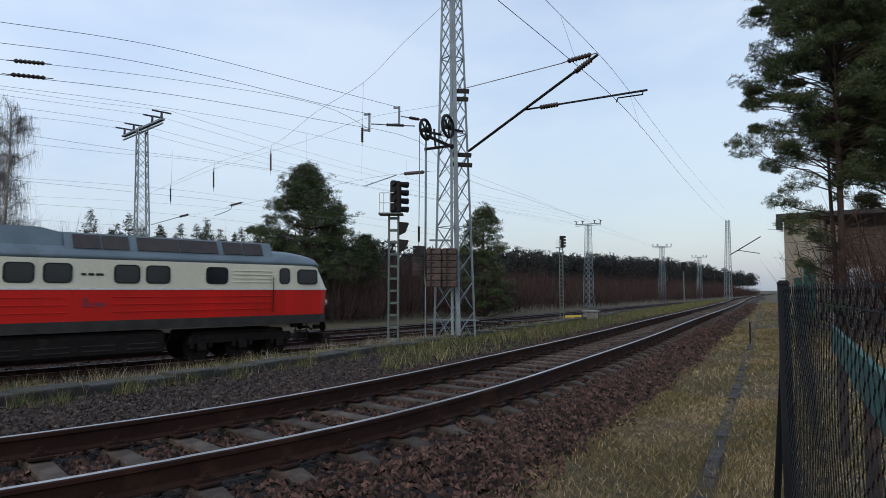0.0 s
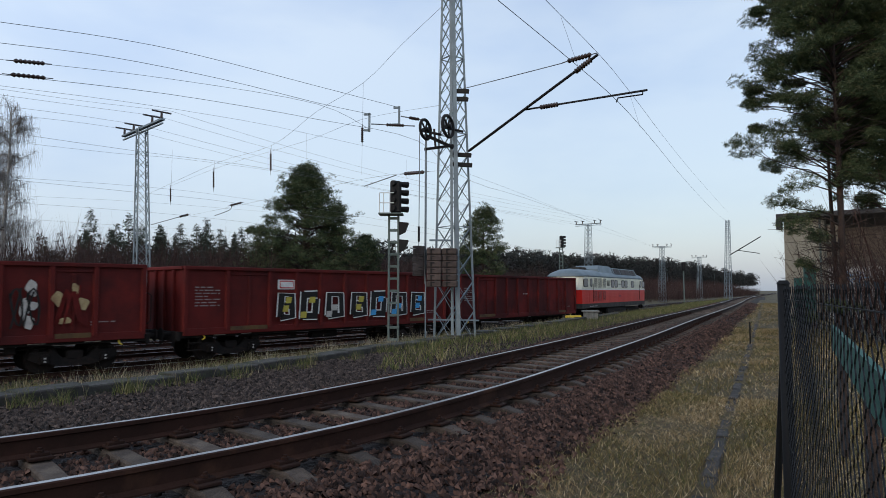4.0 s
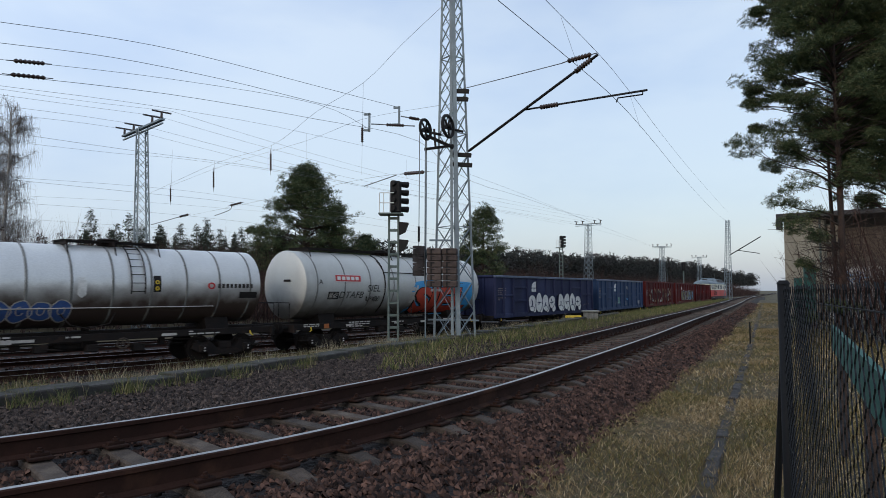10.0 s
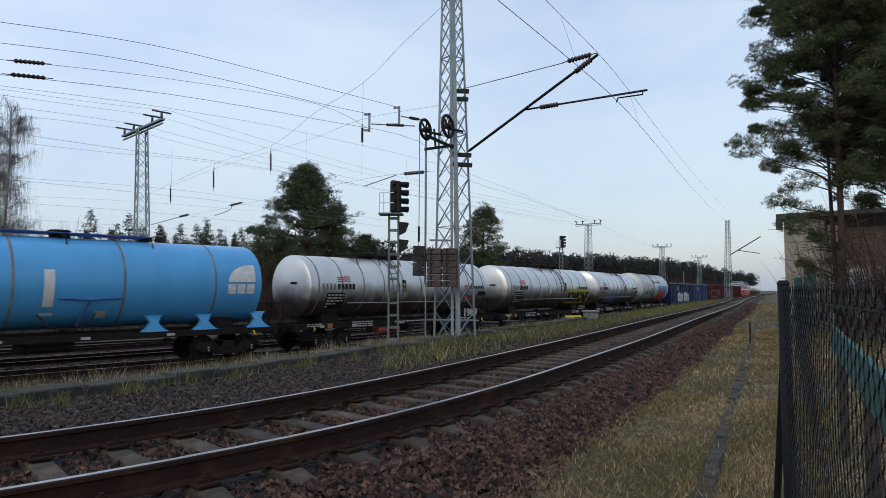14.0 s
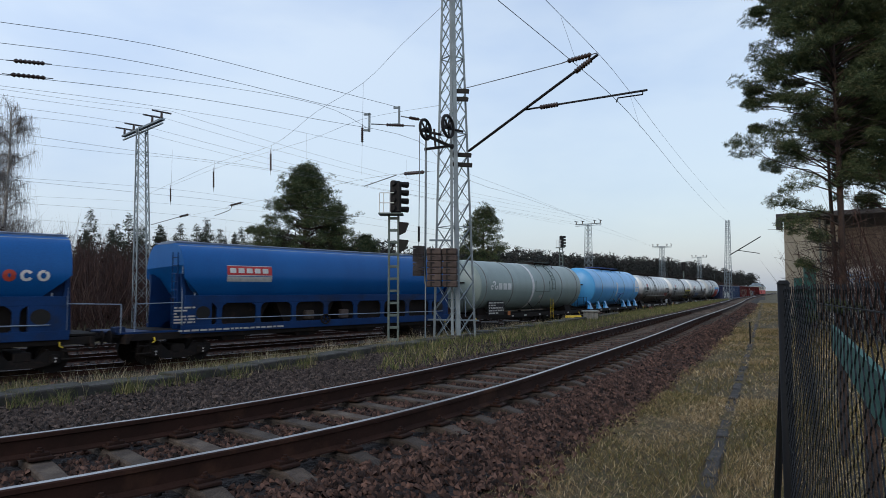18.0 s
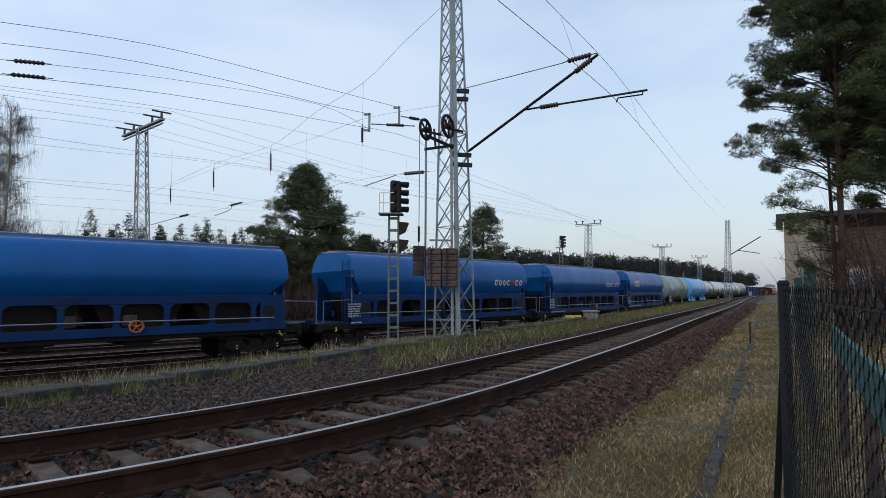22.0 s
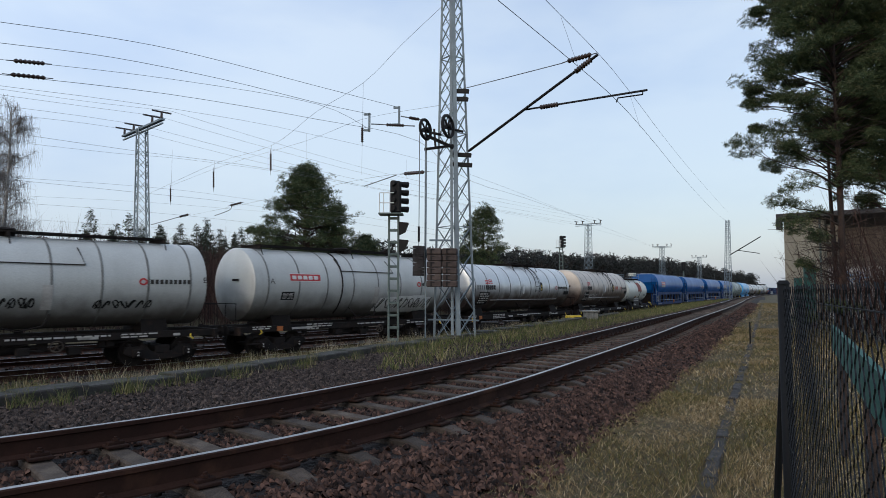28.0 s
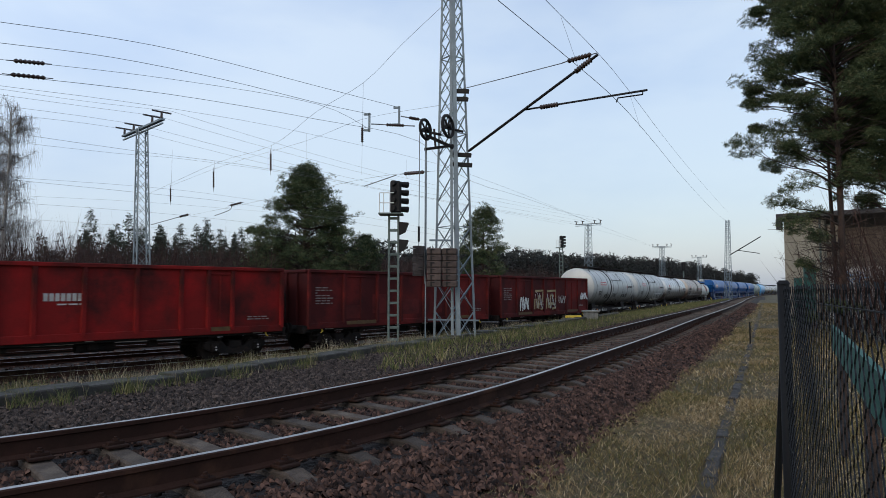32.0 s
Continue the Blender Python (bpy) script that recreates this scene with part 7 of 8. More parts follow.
def hopper_wagon(label, length, seed):
    t = vehicle("hopper_wagon", label, "wagon", length)
    half = length / 2 - 1.55
    zz = [2.35 + 2.09 * i / 18 for i in range(19)]
    side = [(-hopper_width(z), z) for z in zz]
    sec = side + [(-y, z) for y, z in reversed(side)]

    b = Build()
    prof = []
    for x, slope in ((-half, 1), (half, 1)):
        prof.append([(x - math.copysign(1, x) * max(0.0, (3.15 - z)) * 1.0, y, z) for y, z in sec])
    b.loft([[(p[0], p[1], p[2]) for p in prof[0]], [(p[0] * 0.5, p[1], p[2]) for p in prof[0]], [(p[0] * 0.5, p[1], p[2]) for p in prof[1]], [(p[0], p[1], p[2]) for p in prof[1]]])
    b.f = b.f[:-2]
    part("body", b, HOPPER_BLUE, t, "rounded blue hopper body", True)
    for p in prof:
        part("end_wall", Build().add(p, [tuple(range(len(p)))]), HOPPER_BLUE, t, "sloped end of the hopper")
    for k in (-1, 1):
        b = Build()
        for y in (-0.95, 0.95):
            b.loft([[(k * (half - 1.4), y - 0.02, 2.3), (k * (half - 0.02), y - 0.02, 3.3), (k * (half + 0.05), y - 0.02, 3.3), (k * (half + 0.12), y - 0.02, 1.2), (k * (half - 0.25), y - 0.02, 1.2)], [(k * (half - 1.4), y + 0.02, 2.3), (k * (half - 0.02), y + 0.02, 3.3), (k * (half + 0.05), y + 0.02, 3.3), (k * (half + 0.12), y + 0.02, 1.2), (k * (half - 0.25), y + 0.02, 1.2)]])
        part("end_frame", b, HOPPER_DARK, t, "curved end frame plates")
        part("end_platform", Build().box((k * (half + 0.35), 0, 1.22), (0.9, 2.3, 0.06)), GRIME, t)
        part("end_railing", Build().rod((k * (length / 2 - 0.15), -1.2, 1.2), (k * (length / 2 - 0.15), -1.2, 2.2), 0.018, n=5).rod((k * (length / 2 - 0.15), -1.2, 2.2), (k * (half - 0.3), -1.25, 2.25), 0.018, n=5), HOPPER_RIM, t)
        part("end_post", Build().bar((k * (half - 0.2), -1.2, 1.2), (k * (half - 0.05), -1.2, 3.3), 0.14, 0.10), HOPPER_DARK, t)
        part("end_post", Build().bar((k * (half - 0.2), 1.2, 1.2), (k * (half - 0.05), 1.2, 3.3), 0.14, 0.10), HOPPER_DARK, t)
    # dark fillers added behind the girders so the openings read as shaded
    for k in range(4):
        x = (k - 1.5) * half * 0.46
        w = half * 0.2
        b = Build().loft([[(x - w * q, -1.2 * r, z), (x + w * q, -1.2 * r, z), (x + w * q, 1.2 * r, z), (x - w * q, 1.2 * r, z)] for z, q, r in ((0.85, 0.55, 0.75), (1.25, 0.7, 0.85), (2.38, 1.1, 0.92))])
        part("funnel", b, GRIME, t, "added dark filler that shades the openings between the girders")
    for z, w, hgt in ((4.47, 1.30, 0.06), (4.52, 0.8, 0.05)):
        part("roof_flap", Build().box((0, 0, z), (2 * half, w, hgt), bev=0.02), HOPPER_RIM, t, "pale roof flap along the top")
    for y in (-0.86, 0.86):
        part("roof_rail", Build().rod((-half, y * 1.16, 4.33), (half, y * 1.16, 4.33), 0.030, n=6), HOPPER_RIM, t)
        part("roof_rail", Build().rod((-half, y * 0.9, 4.50), (half, y * 0.9, 4.50), 0.030, n=6), HOPPER_RIM, t)
    # lower side girder pierced by openings
    xs = [-half + 1.3 + i * (2 * half - 2.6) / 7 for i in range(8)]
    for sg in (-1, 1):
        y = sg * 1.34
        part("upper_girder", Build().box((0, y, 2.34), (2 * half - 0.2, 0.09, 0.30), bev=0.012), HOPPER_DARK, t)
        part("lower_girder", Build().box((0, y, 1.24), (2 * half, 0.10, 0.30), bev=0.012), HOPPER_DARK, t)
        for i, x in enumerate(xs):
            b = Build()
            w = 0.085
            p = [(x - w - 0.05, 1.39), (x + w + 0.05, 1.39), (x + w, 1.46), (x + w, 1.98), (x + w + 0.05, 2.10), (x + w + 0.17, 2.19), (x - w - 0.17, 2.19), (x - w - 0.05, 2.10), (x - w, 1.98), (x - w, 1.46)]
            b.loft([[(u, y - 0.04, v) for u, v in p], [(u, y + 0.04, v) for u, v in p]])
            part("web", b, HOPPER_DARK, t)
        for k in (-1, 1):
            part("gusset", Build().box((k * (half - 0.55), y, 1.79), (0.95, 0.085, 0.86), bev=0.015), HOPPER_DARK, t)
            part("gusset_hole", Build().rod((k * (half - 0.72), y + sg * 0.043, 1.84), (k * (half - 0.72), y + sg * 0.05, 1.84), 0.25, n=16), BLACK, t, "dark round hole in the gusset")
        part("side_pipe", Build().rod((-half + 0.5, y * 1.04, 1.62), (half - 0.5, y * 1.04, 1.58), 0.022, n=5), HOPPER_RIM, t)
    # chutes
    for i in range(4):
        x = -half + 2.0 + i * (2 * half - 4.0) / 3
        b = Build().loft([[(x - 1.3, -1.0, 2.36), (x + 1.3, -1.0, 2.36), (x + 1.3, 1.0, 2.36), (x - 1.3, 1.0, 2.36)], [(x - 0.4, -1.1, 0.75), (x + 0.4, -1.1, 0.75), (x + 0.4, 1.1, 0.75), (x - 0.4, 1.1, 0.75)]])
        part("chute", b, GRIME, t, "dark discharge chute")
    part("handwheel", spoked_wheel((1.3 if seed % 2 else -0.8, -1.42, 1.42), 0.20, (0, 1, 0.01)), ORANGE if seed % 2 else GRIME, t, "", True)
    for k in (-1, 1):
        x = k * (half - 0.05)
        part("grab_rail", Build().rod((x, -1.25, 1.4), (x, -1.25, 3.9), 0.02, n=5), HOPPER_RIM, t)
        part("grab_rail", Build().rod((x - k * 0.4, -1.3, 1.4), (x - k * 0.4, -1.3, 2.6), 0.02, n=5), HOPPER_RIM, t)
    x = -half + 0.05
    b = Build()
    for dy in (-1.15, -0.75):
        b.rod((x - 0.12, dy, 1.3), (x - 0.12, dy, 4.1), 0.02, n=5)
    for k in range(9):
        b.rod((x - 0.12, -1.15, 1.5 + k * 0.3), (x - 0.12, -0.75, 1.5 + k * 0.3), 0.016, n=5)
    part("end_ladder", b, HOPPER_DARK, t)
    for o in t.children:
        o.location.x += 0.52
    part("rear_platform", Build().box((-length / 2 + 1.15, 0, 1.20), (1.9, 2.5, 0.07), bev=0.01).box((-length / 2 + 0.3, -0.9, 1.32), (0.3, 0.4, 0.2), bev=0.02), HOPPER_DARK, t, "blue platform behind the hopper")
    underframe(t, length, 0.92, 1.22, False, seed)
    running_gear(t, length, (-(length / 2 - 2.1), length / 2 - 2.1))
    ends(t, length)
    s = lambda u, v, o=0.0: (u + 0.52, -hopper_width(v) - o, v)
    fs = flat_side(-1.385)
    print_part(bars(Build(), -half + 0.25, 1.45, -half + 0.95, 2.1, fs, 6, seed), FADEDWHITE, t, "rows of small white print")
    print_part(bars(Build(), -half + 0.4, 1.14, half - 0.3, 1.26, flat_side(-1.392), 1, seed + 9), FADEDWHITE, t)
    return t, s, half


# ---- the locomotive ----
def build_locomotive(length):
    t = vehicle("diesel_locomotive", "red and cream diesel locomotive with grey roof", "locomotive", length)
    e = length / 2 + 0.02

    def band(z0, z1, x_low, x_top, hw_low, hw_top, name, mat, label):
        """A band of the body with rounded, leaning ends."""
        low = [(x_low, 0.0), (x_low, hw_low * 0.55), (x_low - 0.14, hw_low * 0.80), (x_low - 0.50, hw_low * 0.965), (x_low - 1.5, hw_low)]
        top = [(x_top, 0.0), (x_top, hw_top * 0.55), (x_top - 0.14, hw_top * 0.80), (x_top - 0.50, hw_top * 0.965), (x_low - 1.5, hw_top)]

        def loop(p, z):
            q = p[1:]
            return [(x, y, z) for x, y in q] + [(-x, y, z) for x, y in reversed(q)] + [(-x, -y, z) for x, y in q] + [(x, -y, z) for x, y in reversed(q)]

        return part(name, Build().loft([loop(low, z0), loop(top, z1)]), mat, t, label)

    band(1.66, 2.70, e - 0.05, e + 0.02, 1.46, 1.47, "lower_body", LOCO_RED, "red lower body side")
    band(2.70, 2.76, e + 0.04, e + 0.04, 1.485, 1.485, "waist_strip", WHITE, "cream waist strip")
    band(2.76, 3.72, e, e - 0.42, 1.47, 1.44, "upper_body", LOCO_CREAM, "cream upper body side")
    band(1.30, 1.66, e - 0.02, e - 0.02, 1.47, 1.47, "frame", LOCO_FRAME, "grimy grey frame")
    # roof
    prof = [(1.44, 0.0), (1.40, 0.14), (1.18, 0.36), (0.75, 0.52), (0.0, 0.58)]

    def roof_ring(x, k, h):
        half = [(y * k, 3.72 + z * h) for y, z in prof]
        return [(x, y, z) for y, z in half] + [(x, -y, z) for y, z in reversed(half[:-1])]

    b = Build()
    b.loft([roof_ring(x, k, h) for x, k, h in ((-e + 0.38, 0.74, 0.35), (-e + 0.62, 0.93, 0.75), (-e + 1.1, 0.99, 0.95), (-e + 1.7, 1.0, 1.12), (e - 1.7, 1.0, 1.12), (e - 1.1, 0.99, 0.95), (e - 0.62, 0.93, 0.75), (e - 0.38, 0.74, 0.35))])
    part("roof", b, LOCO_ROOF, t, "curved blue-grey roof", True)
    b = Build()
    b.loft([[(x, -1.16, 4.02), (x, 1.16, 4.02), (x, 0.95, z), (x, -0.95, z)] for x, z in ((-3.75, 4.45), (-3.45, 4.74), (-0.95, 4.74), (-0.40, 4.60))])
    part("raised_roof", b, LOCO_ROOF, t, "raised roof section")
    b = Build().loft([[(x, -1.28, 4.0), (x, 1.28, 4.0), (x, 0.98, 4.62), (x, -0.98, 4.62)] for x in (-0.38, 6.45)])
    part("roof_hood", b, LOCO_ROOF, t, "sloped roof hood with dark louvre panels")
    for x0, x1 in ((-0.15, 0.60), (0.66, 1.42), (1.68, 3.0), (3.04, 4.34), (4.55, 5.26), (5.32, 6.05)):
        b = Build()
        v = [(x0, -1.25, 4.08), (x1, -1.25, 4.08), (x1, -1.03, 4.55), (x0, -1.03, 4.55)]
        b.loft([v, [(x, y - 0.03, z + 0.01) for x, y, z in v]])
        part("roof_panel", b, ROOFING, t, "dark louvred roof panel")
    for x, z in ((-4.9, 4.34), (-4.2, 4.34), (-5.9, 4.32)):
        part("roof_vent", Build().rod((x, 0.1, 4.25), (x, 0.1, z + 0.18), 0.33, 0.27, 14).rod((x, 0.1, z + 0.18), (x, 0.1, z + 0.25), 0.30, 0.15, 14), LOCO_FRAME, t, "round roof ventilator")
    s = flat_side(-1.472)

    def side_window(u0, v0, u1, v1):
        def outline(g, y):
            r, pts = 0.10 + g, []
            for cx, cz, a in ((u1 - 0.10, v1 - 0.10, 0), (u0 + 0.10, v1 - 0.10, 90), (u0 + 0.10, v0 + 0.10, 180), (u1 - 0.10, v0 + 0.10, 270)):
                pts += [(cx + r * math.cos(radians(a + q)), y, cz + r * math.sin(radians(a + q))) for q in (0, 30, 60, 90)]
            return pts

        w = part("window", Build().loft([outline(0.0, -1.44), outline(0.0, -1.483)]), GLASS, t, "dark side window with rounded corners")
        f = Build()
        rings = [outline(0.045, -1.44), outline(0.045, -1.488), outline(0.0, -1.488), outline(0.0, -1.44)]
        f.loft(rings, caps=False)
        part("window_frame", f, BLACK, w, "black rubber window frame")

    for u0, u1 in ((-1.88, -1.22), (-0.92, -0.26), (0.97, 1.64), (1.91, 2.58), (3.87, 4.56)):
        side_window(u0, 2.96, u1, 3.52)
    side_window(-6.86, 2.98, -6.50, 3.55)
    side_window(6.65, 2.98, 7.01, 3.55)
    for k in (-1, 1):
        side_window(*sorted((k * 7.42, k * 8.22))[:1], 2.98, sorted((k * 7.42, k * 8.22))[1], 3.52)
        # windscreens
        for y in (-0.42, 0.42):
            w = Build()
            v = [(k * (e - 0.02), y - 0.36, 2.95), (k * (e - 0.02), y + 0.36, 2.95), (k * (e - 0.29), y + 0.34, 3.58), (k * (e - 0.29), y - 0.34, 3.58)]
            w.loft([v, [(x - k * 0.08, y2, z) for x, y2, z in v]])
            part("windscreen", w, GLASS, t, "dark cab windscreen")
        for y in (-0.85, 0.85):
            part("headlight", Build().rod((k * (e - 0.1), y, 2.15), (k * (e + 0.08), y, 2.15), 0.13, n=12), FADEDWHITE, t, "round headlight")
        part("snow_plough", Build().box((k * (e - 0.05), 0, 0.55), (0.2, 2.5, 0.45), pose(0, 0, 0, 0, k * 12, 0), 0.03), GRIME, t)
        part("step", Build().box((k * 7.6, -1.38, 0.62), (0.5, 0.25, 0.04)).box((k * 7.6, -1.38, 0.98), (0.5, 0.25, 0.04)).box((k * 7.36, -1.42, 0.95), (0.04, 0.04, 0.75)).box((k * 7.84, -1.42, 0.95), (0.04, 0.04, 0.75)), GRIME, t)
        d = part("door", Build().box((k * 6.82, -1.466, 2.20), (0.66, 0.03, 0.98), bev=0.01), LOCO_RED, t, "narrow crew door, red below and cream above")
        part("upper_door", Build().box((k * 6.82, -1.460, 3.20), (0.66, 0.03, 0.90), bev=0.01), LOCO_CREAM, d)
        part("handrail", Build().rod((k * 6.35, -1.52, 1.8), (k * 6.35, -1.52, 3.2), 0.018, n=5), GRIME, t)
    # punched grilles
    for u0, u1 in ((-6.12, -5.35), (-5.12, -4.34), (-4.09, -3.32)):
        for v0, v1, m in ((2.90, 3.64, LOCO_CREAM), (1.86, 2.62, LOCO_RED)):
            g = part("grille", Build().box(((u0 + u1) / 2, -1.470, (v0 + v1) / 2), (u1 - u0, 0.03, v1 - v0), bev=0.01), m, t, "grille with rows of round holes")
            h = Build()
            for r in range(8):
                for c in range(8):
                    if (r + c) % 2 == 0:
                        cx, cz = u0 + (c + 0.5) * (u1 - u0) / 8, v0 + (r + 0.5) * (v1 - v0) / 8
                        h.rod((cx, -1.484, cz), (cx, -1.489, cz), 0.052, n=8)
            tagged(part("holes", h, BLACK, g), kind="stuff")
    lv = part("louvre", Build().box((-2.63, -1.46, 3.27), (0.62, 0.04, 0.42), bev=0.01), GRIME, t, "dark louvre")
    for k in range(5):
        part("slat", Build().box((-2.63, -1.485, 3.12 + k * 0.075), (0.56, 0.03, 0.03), pose(0, 0, 0, 25, 0, 0)), LOCO_CREAM, lv)
    for u0, u1, zs, m in ((-2.9, -0.35, (1.95, 2.2, 2.45), LOCO_RED), (0.92, 6.3, (1.95, 2.2, 2.45), LOCO_RED), (4.8, 6.3, (3.0, 3.15, 3.3, 3.45), LOCO_CREAM), (-8.1, -7.2, (1.95, 2.2, 2.45), LOCO_RED)):
        for z in zs:
            part("bead", Build().box(((u0 + u1) / 2, -1.474, z), (u1 - u0, 0.03, 0.035), bev=0.012), m, t)
    part("number", bars(Build(), 0.02, 3.14, 0.72, 3.28, flat_side(-1.47), 1, 3, 0.01), DARKSTRIP, t, "running number as dark bars")
    part("emblem", bars(Build(), 0.08, 2.12, 0.68, 2.42, s, 2, 4, 0.01, 0.9), LOCO_BADGE, t, "worn emblem on the red side")
    print_part(bars(Build(), -7.0, 1.40, 7.0, 1.5, s, 1, 5, 0.01), FADEDWHITE, t)
    # under the floor: bogies with three axles, fuel tank
    for x in (-5.35, 5.35):
        bg = Build()
        for sg2 in (-1, 1):
            bg.box((0, sg2 * 1.10, 0.80), (4.3, 0.16, 0.32), bev=0.04)
            for k in (-1.65, 0, 1.65):
                bg.box((k, sg2 * 1.16, 0.56), (0.34, 0.22, 0.36), bev=0.05)
                bg.rod((k - 0.35, sg2 * 1.12, 0.5), (k - 0.35, sg2 * 1.12, 0.95), 0.09, n=8).rod((k + 0.35, sg2 * 1.12, 0.5), (k + 0.35, sg2 * 1.12, 0.95), 0.09, n=8)
        bg.box((0, 0, 0.9), (3.9, 1.9, 0.4), bev=0.05)
        o = part("bogie", bg, GRIME, t)
        o.matrix_basis = pose(x, 0, 0)
        for k in (-1.65, 0, 1.65):
            w = part("wheelset", LOCO_WHEELS, GRIME, o)
            w.matrix_basis = pose(k, 0, 0.5)
            WHEELS.append((w, k, 0.5))
    part("fuel_tank", Build().box((0, 0, 0.82), (5.2, 2.7, 0.85), bev=0.12), GRIME, t, "grimy fuel tank between the bogies")
    for k in range(4):
        part("tank_rib", Build().box((-1.9 + k * 1.25, -1.36, 0.82), (0.9, 0.03, 0.03)).box((-1.9 + k * 1.25, -1.36, 0.65), (0.9, 0.03, 0.03)), LOCO_FRAME, t)
    ends(t, length)


LOCO_WHEELS = wheelset_mesh(0.5)
build_locomotive(17.92)
# three red open wagons
t, s, bl = red_wagon("dark rusty red open wagon with worn sides", 14.07, WAGON_DARKRED)
for k in range(3):
    part("repaint", patch(Build(), -1.2 + k * 2.1, 1.35, -0.3 + k * 2.1, 2.3, s, 0.004), WAGON_DARKRED, t)
print_part(bars(Build(), -0.3, 2.4, 0.5, 2.5, s, 1, 71), FADEDWHITE, t)
t, s, bl = red_wagon("oxide red open wagon with seven sprayed block letters", 13.38, WAGON_RED)
for i, (u, w) in enumerate(((-2.82, 0.76), (-1.87, 0.88), (-0.71, 0.90), (0.51, 0.86), (1.53, 0.92), (2.68, 0.94), (3.86, 0.86))):
    b, e = Build(), Build()
    z0, z1 = 1.46, 2.62
    zm = 2.05
    box = [(u + 0.14, z0 + 0.12), (u + 0.18, z1 - 0.12), (u + w - 0.16, z1 - 0.14), (u + w - 0.12, z0 + 0.14), (u + 0.14, z0 + 0.12)]
    slab = [(u + 0.14, z0), (u + 0.20, z1)]
    strokes = ([box, [(u + 0.3, zm), (u + w - 0.2, zm)]], [slab, [(u + 0.2, z1 - 0.14), (u + w - 0.1, z1 - 0.12)], [(u + 0.16, z0 + 0.14), (u + w - 0.1, z0 + 0.12)], [(u + w - 0.2, z0 + 0.2), (u + w - 0.15, z1 - 0.3)]],
               [box, [(u + 0.45, z0 + 0.1), (u + 0.45, zm)]])[i % 3]
    for k, st in enumerate(strokes):
        ribbon(e, st, 0.36, s, 0.112 + 0.001 * k)
        ribbon(b, st, 0.26, s, 0.118 + 0.001 * k)
    for k, (fu, fz) in enumerate(((0.02, 0.05), (0.45, 0.62), (0.30, 0.30))):
        if (i + k) % 3:
            c = patch(Build(), u + fu * w, z0 + fz * 1.1, u + (fu + 0.30) * w, z0 + fz * 1.1 + 0.26, s, 0.123, 1, 0.15)
            part("letter_fill", c, (SPRAYYELLOW, SPRAYYELLOW, FADEDWHITE, SPRAYYELLOW, SKYBLUE, SKYBLUE, SKYBLUE)[i], t, "coloured patch in the letter")
    part("letter_outline", e, WHITE, t, "white outline of a sprayed block letter")
    part("sprayed_letter", b, BLACK, t, "black sprayed block letter shape")
part("emblem_plate", patch(Build(), -2.75, 2.72, -2.0, 3.12, s, 0.02), WHITE, t, "white emblem plate with red border")
part("emblem", ribbon(Build(), [(-2.65, 2.78), (-2.65, 3.06), (-2.1, 3.06), (-2.1, 2.78), (-2.65, 2.78)], 0.05, s, 0.026), LOGORED, t)
t, s, bl = red_wagon("oxide red open wagon covered in pale graffiti", 13.91, WAGON_RED)
rg3 = random.Random(77)
for i in range(9):
    u = -4.9 + i * 1.16
    b = Build()
    for k in range(4):
        blob(b, u + rg3.uniform(-0.35, 0.35), rg3.uniform(1.5, 2.75), rg3.uniform(0.08, 0.20), rg3.uniform(0.10, 0.30), s, 0.108 + 0.001 * k, 0.22, rg3.uniform(0, 6))
    part("graffiti", b, (PALEYELLOW, FADEDWHITE, PALEYELLOW)[i % 3], t, "blotchy pale sprayed letter")
    part("graffiti_line", scrawl(Build(), u - 0.4, 1.45, u + 0.4, 2.8, s, 2, 0.07, 300 + i, 0.116), (WAGON_DARKRED, BLACK)[i % 2], t)
# two blue open wagons
t, s, bl = open_wagon("grey-blue ribbed open wagon with a white fin emblem", 13.84, WAGON_BLUE, RIBS12, "blue")
fin_logo(t, s, -2.3, 2.85, 0.95)
letters("315", -1.35, 1.55, 0.72, s, SPRAYGREEN, t, "graffiti", "small pale green sprayed tag", 0.02, 0.02, 0.15, 0.9)
part("graffiti", ribbon(Build(), [(1.05, 2.0), (1.3, 1.88), (1.6, 1.9), (1.95, 1.8), (1.35, 1.84), (1.1, 1.95)], 0.05, s), SKYBLUE, t)
part("graffiti", scrawl(Build(), 1.2, 2.75, 1.9, 3.1, s, 3, 0.03, 93), FADEDWHITE, t)
for u in (-1.9, 0.5, 4.8):
    print_part(bars(Build(), u, 1.32, u + 0.6, 1.72, s, 5, int(u * 10) + 95), FADEDWHITE, t)
t, s, bl = open_wagon("navy blue ribbed open wagon with big white bubble graffiti", 14.04, WAGON_NAVY, RIBS12, "blue")
fin_logo(t, s, -2.35, 2.85, 0.95)
for i in range(8):
    u = -2.45 + i * 0.84 + (0.42 if i > 3 else 0)
    b, e = Build(), Build()
    ring = blob(b, u, 1.84 + 0.05 * (i % 2), 0.42, 0.60 if i not in (3, 7) else 0.42, s, 0.113, 0.10, 2.1 * i)
    blob(b, u + 0.28, 1.48, 0.22, 0.26, s, 0.111, 0.12, i)
    part("graffiti", b, WHITE, t, "white bubble graffiti")
    ribbon(e, ring + ring[:1], 0.045, s, 0.122)
    ribbon(e, [(u - 0.08, 2.1 - 0.2 * (i % 3)), (u + 0.02, 1.9), (u - 0.04, 1.62 + 0.1 * (i % 2))], 0.10, s, 0.121)
    ribbon(e, [(u - 0.25, 1.6 + 0.25 * (i % 2)), (u + 0.12, 1.66 + 0.2 * (i % 2)), (u + 0.3, 1.5 + 0.4 * (i % 2))], 0.05, s, 0.1205)
    part("graffiti_line", e, WAGON_NAVY, t)
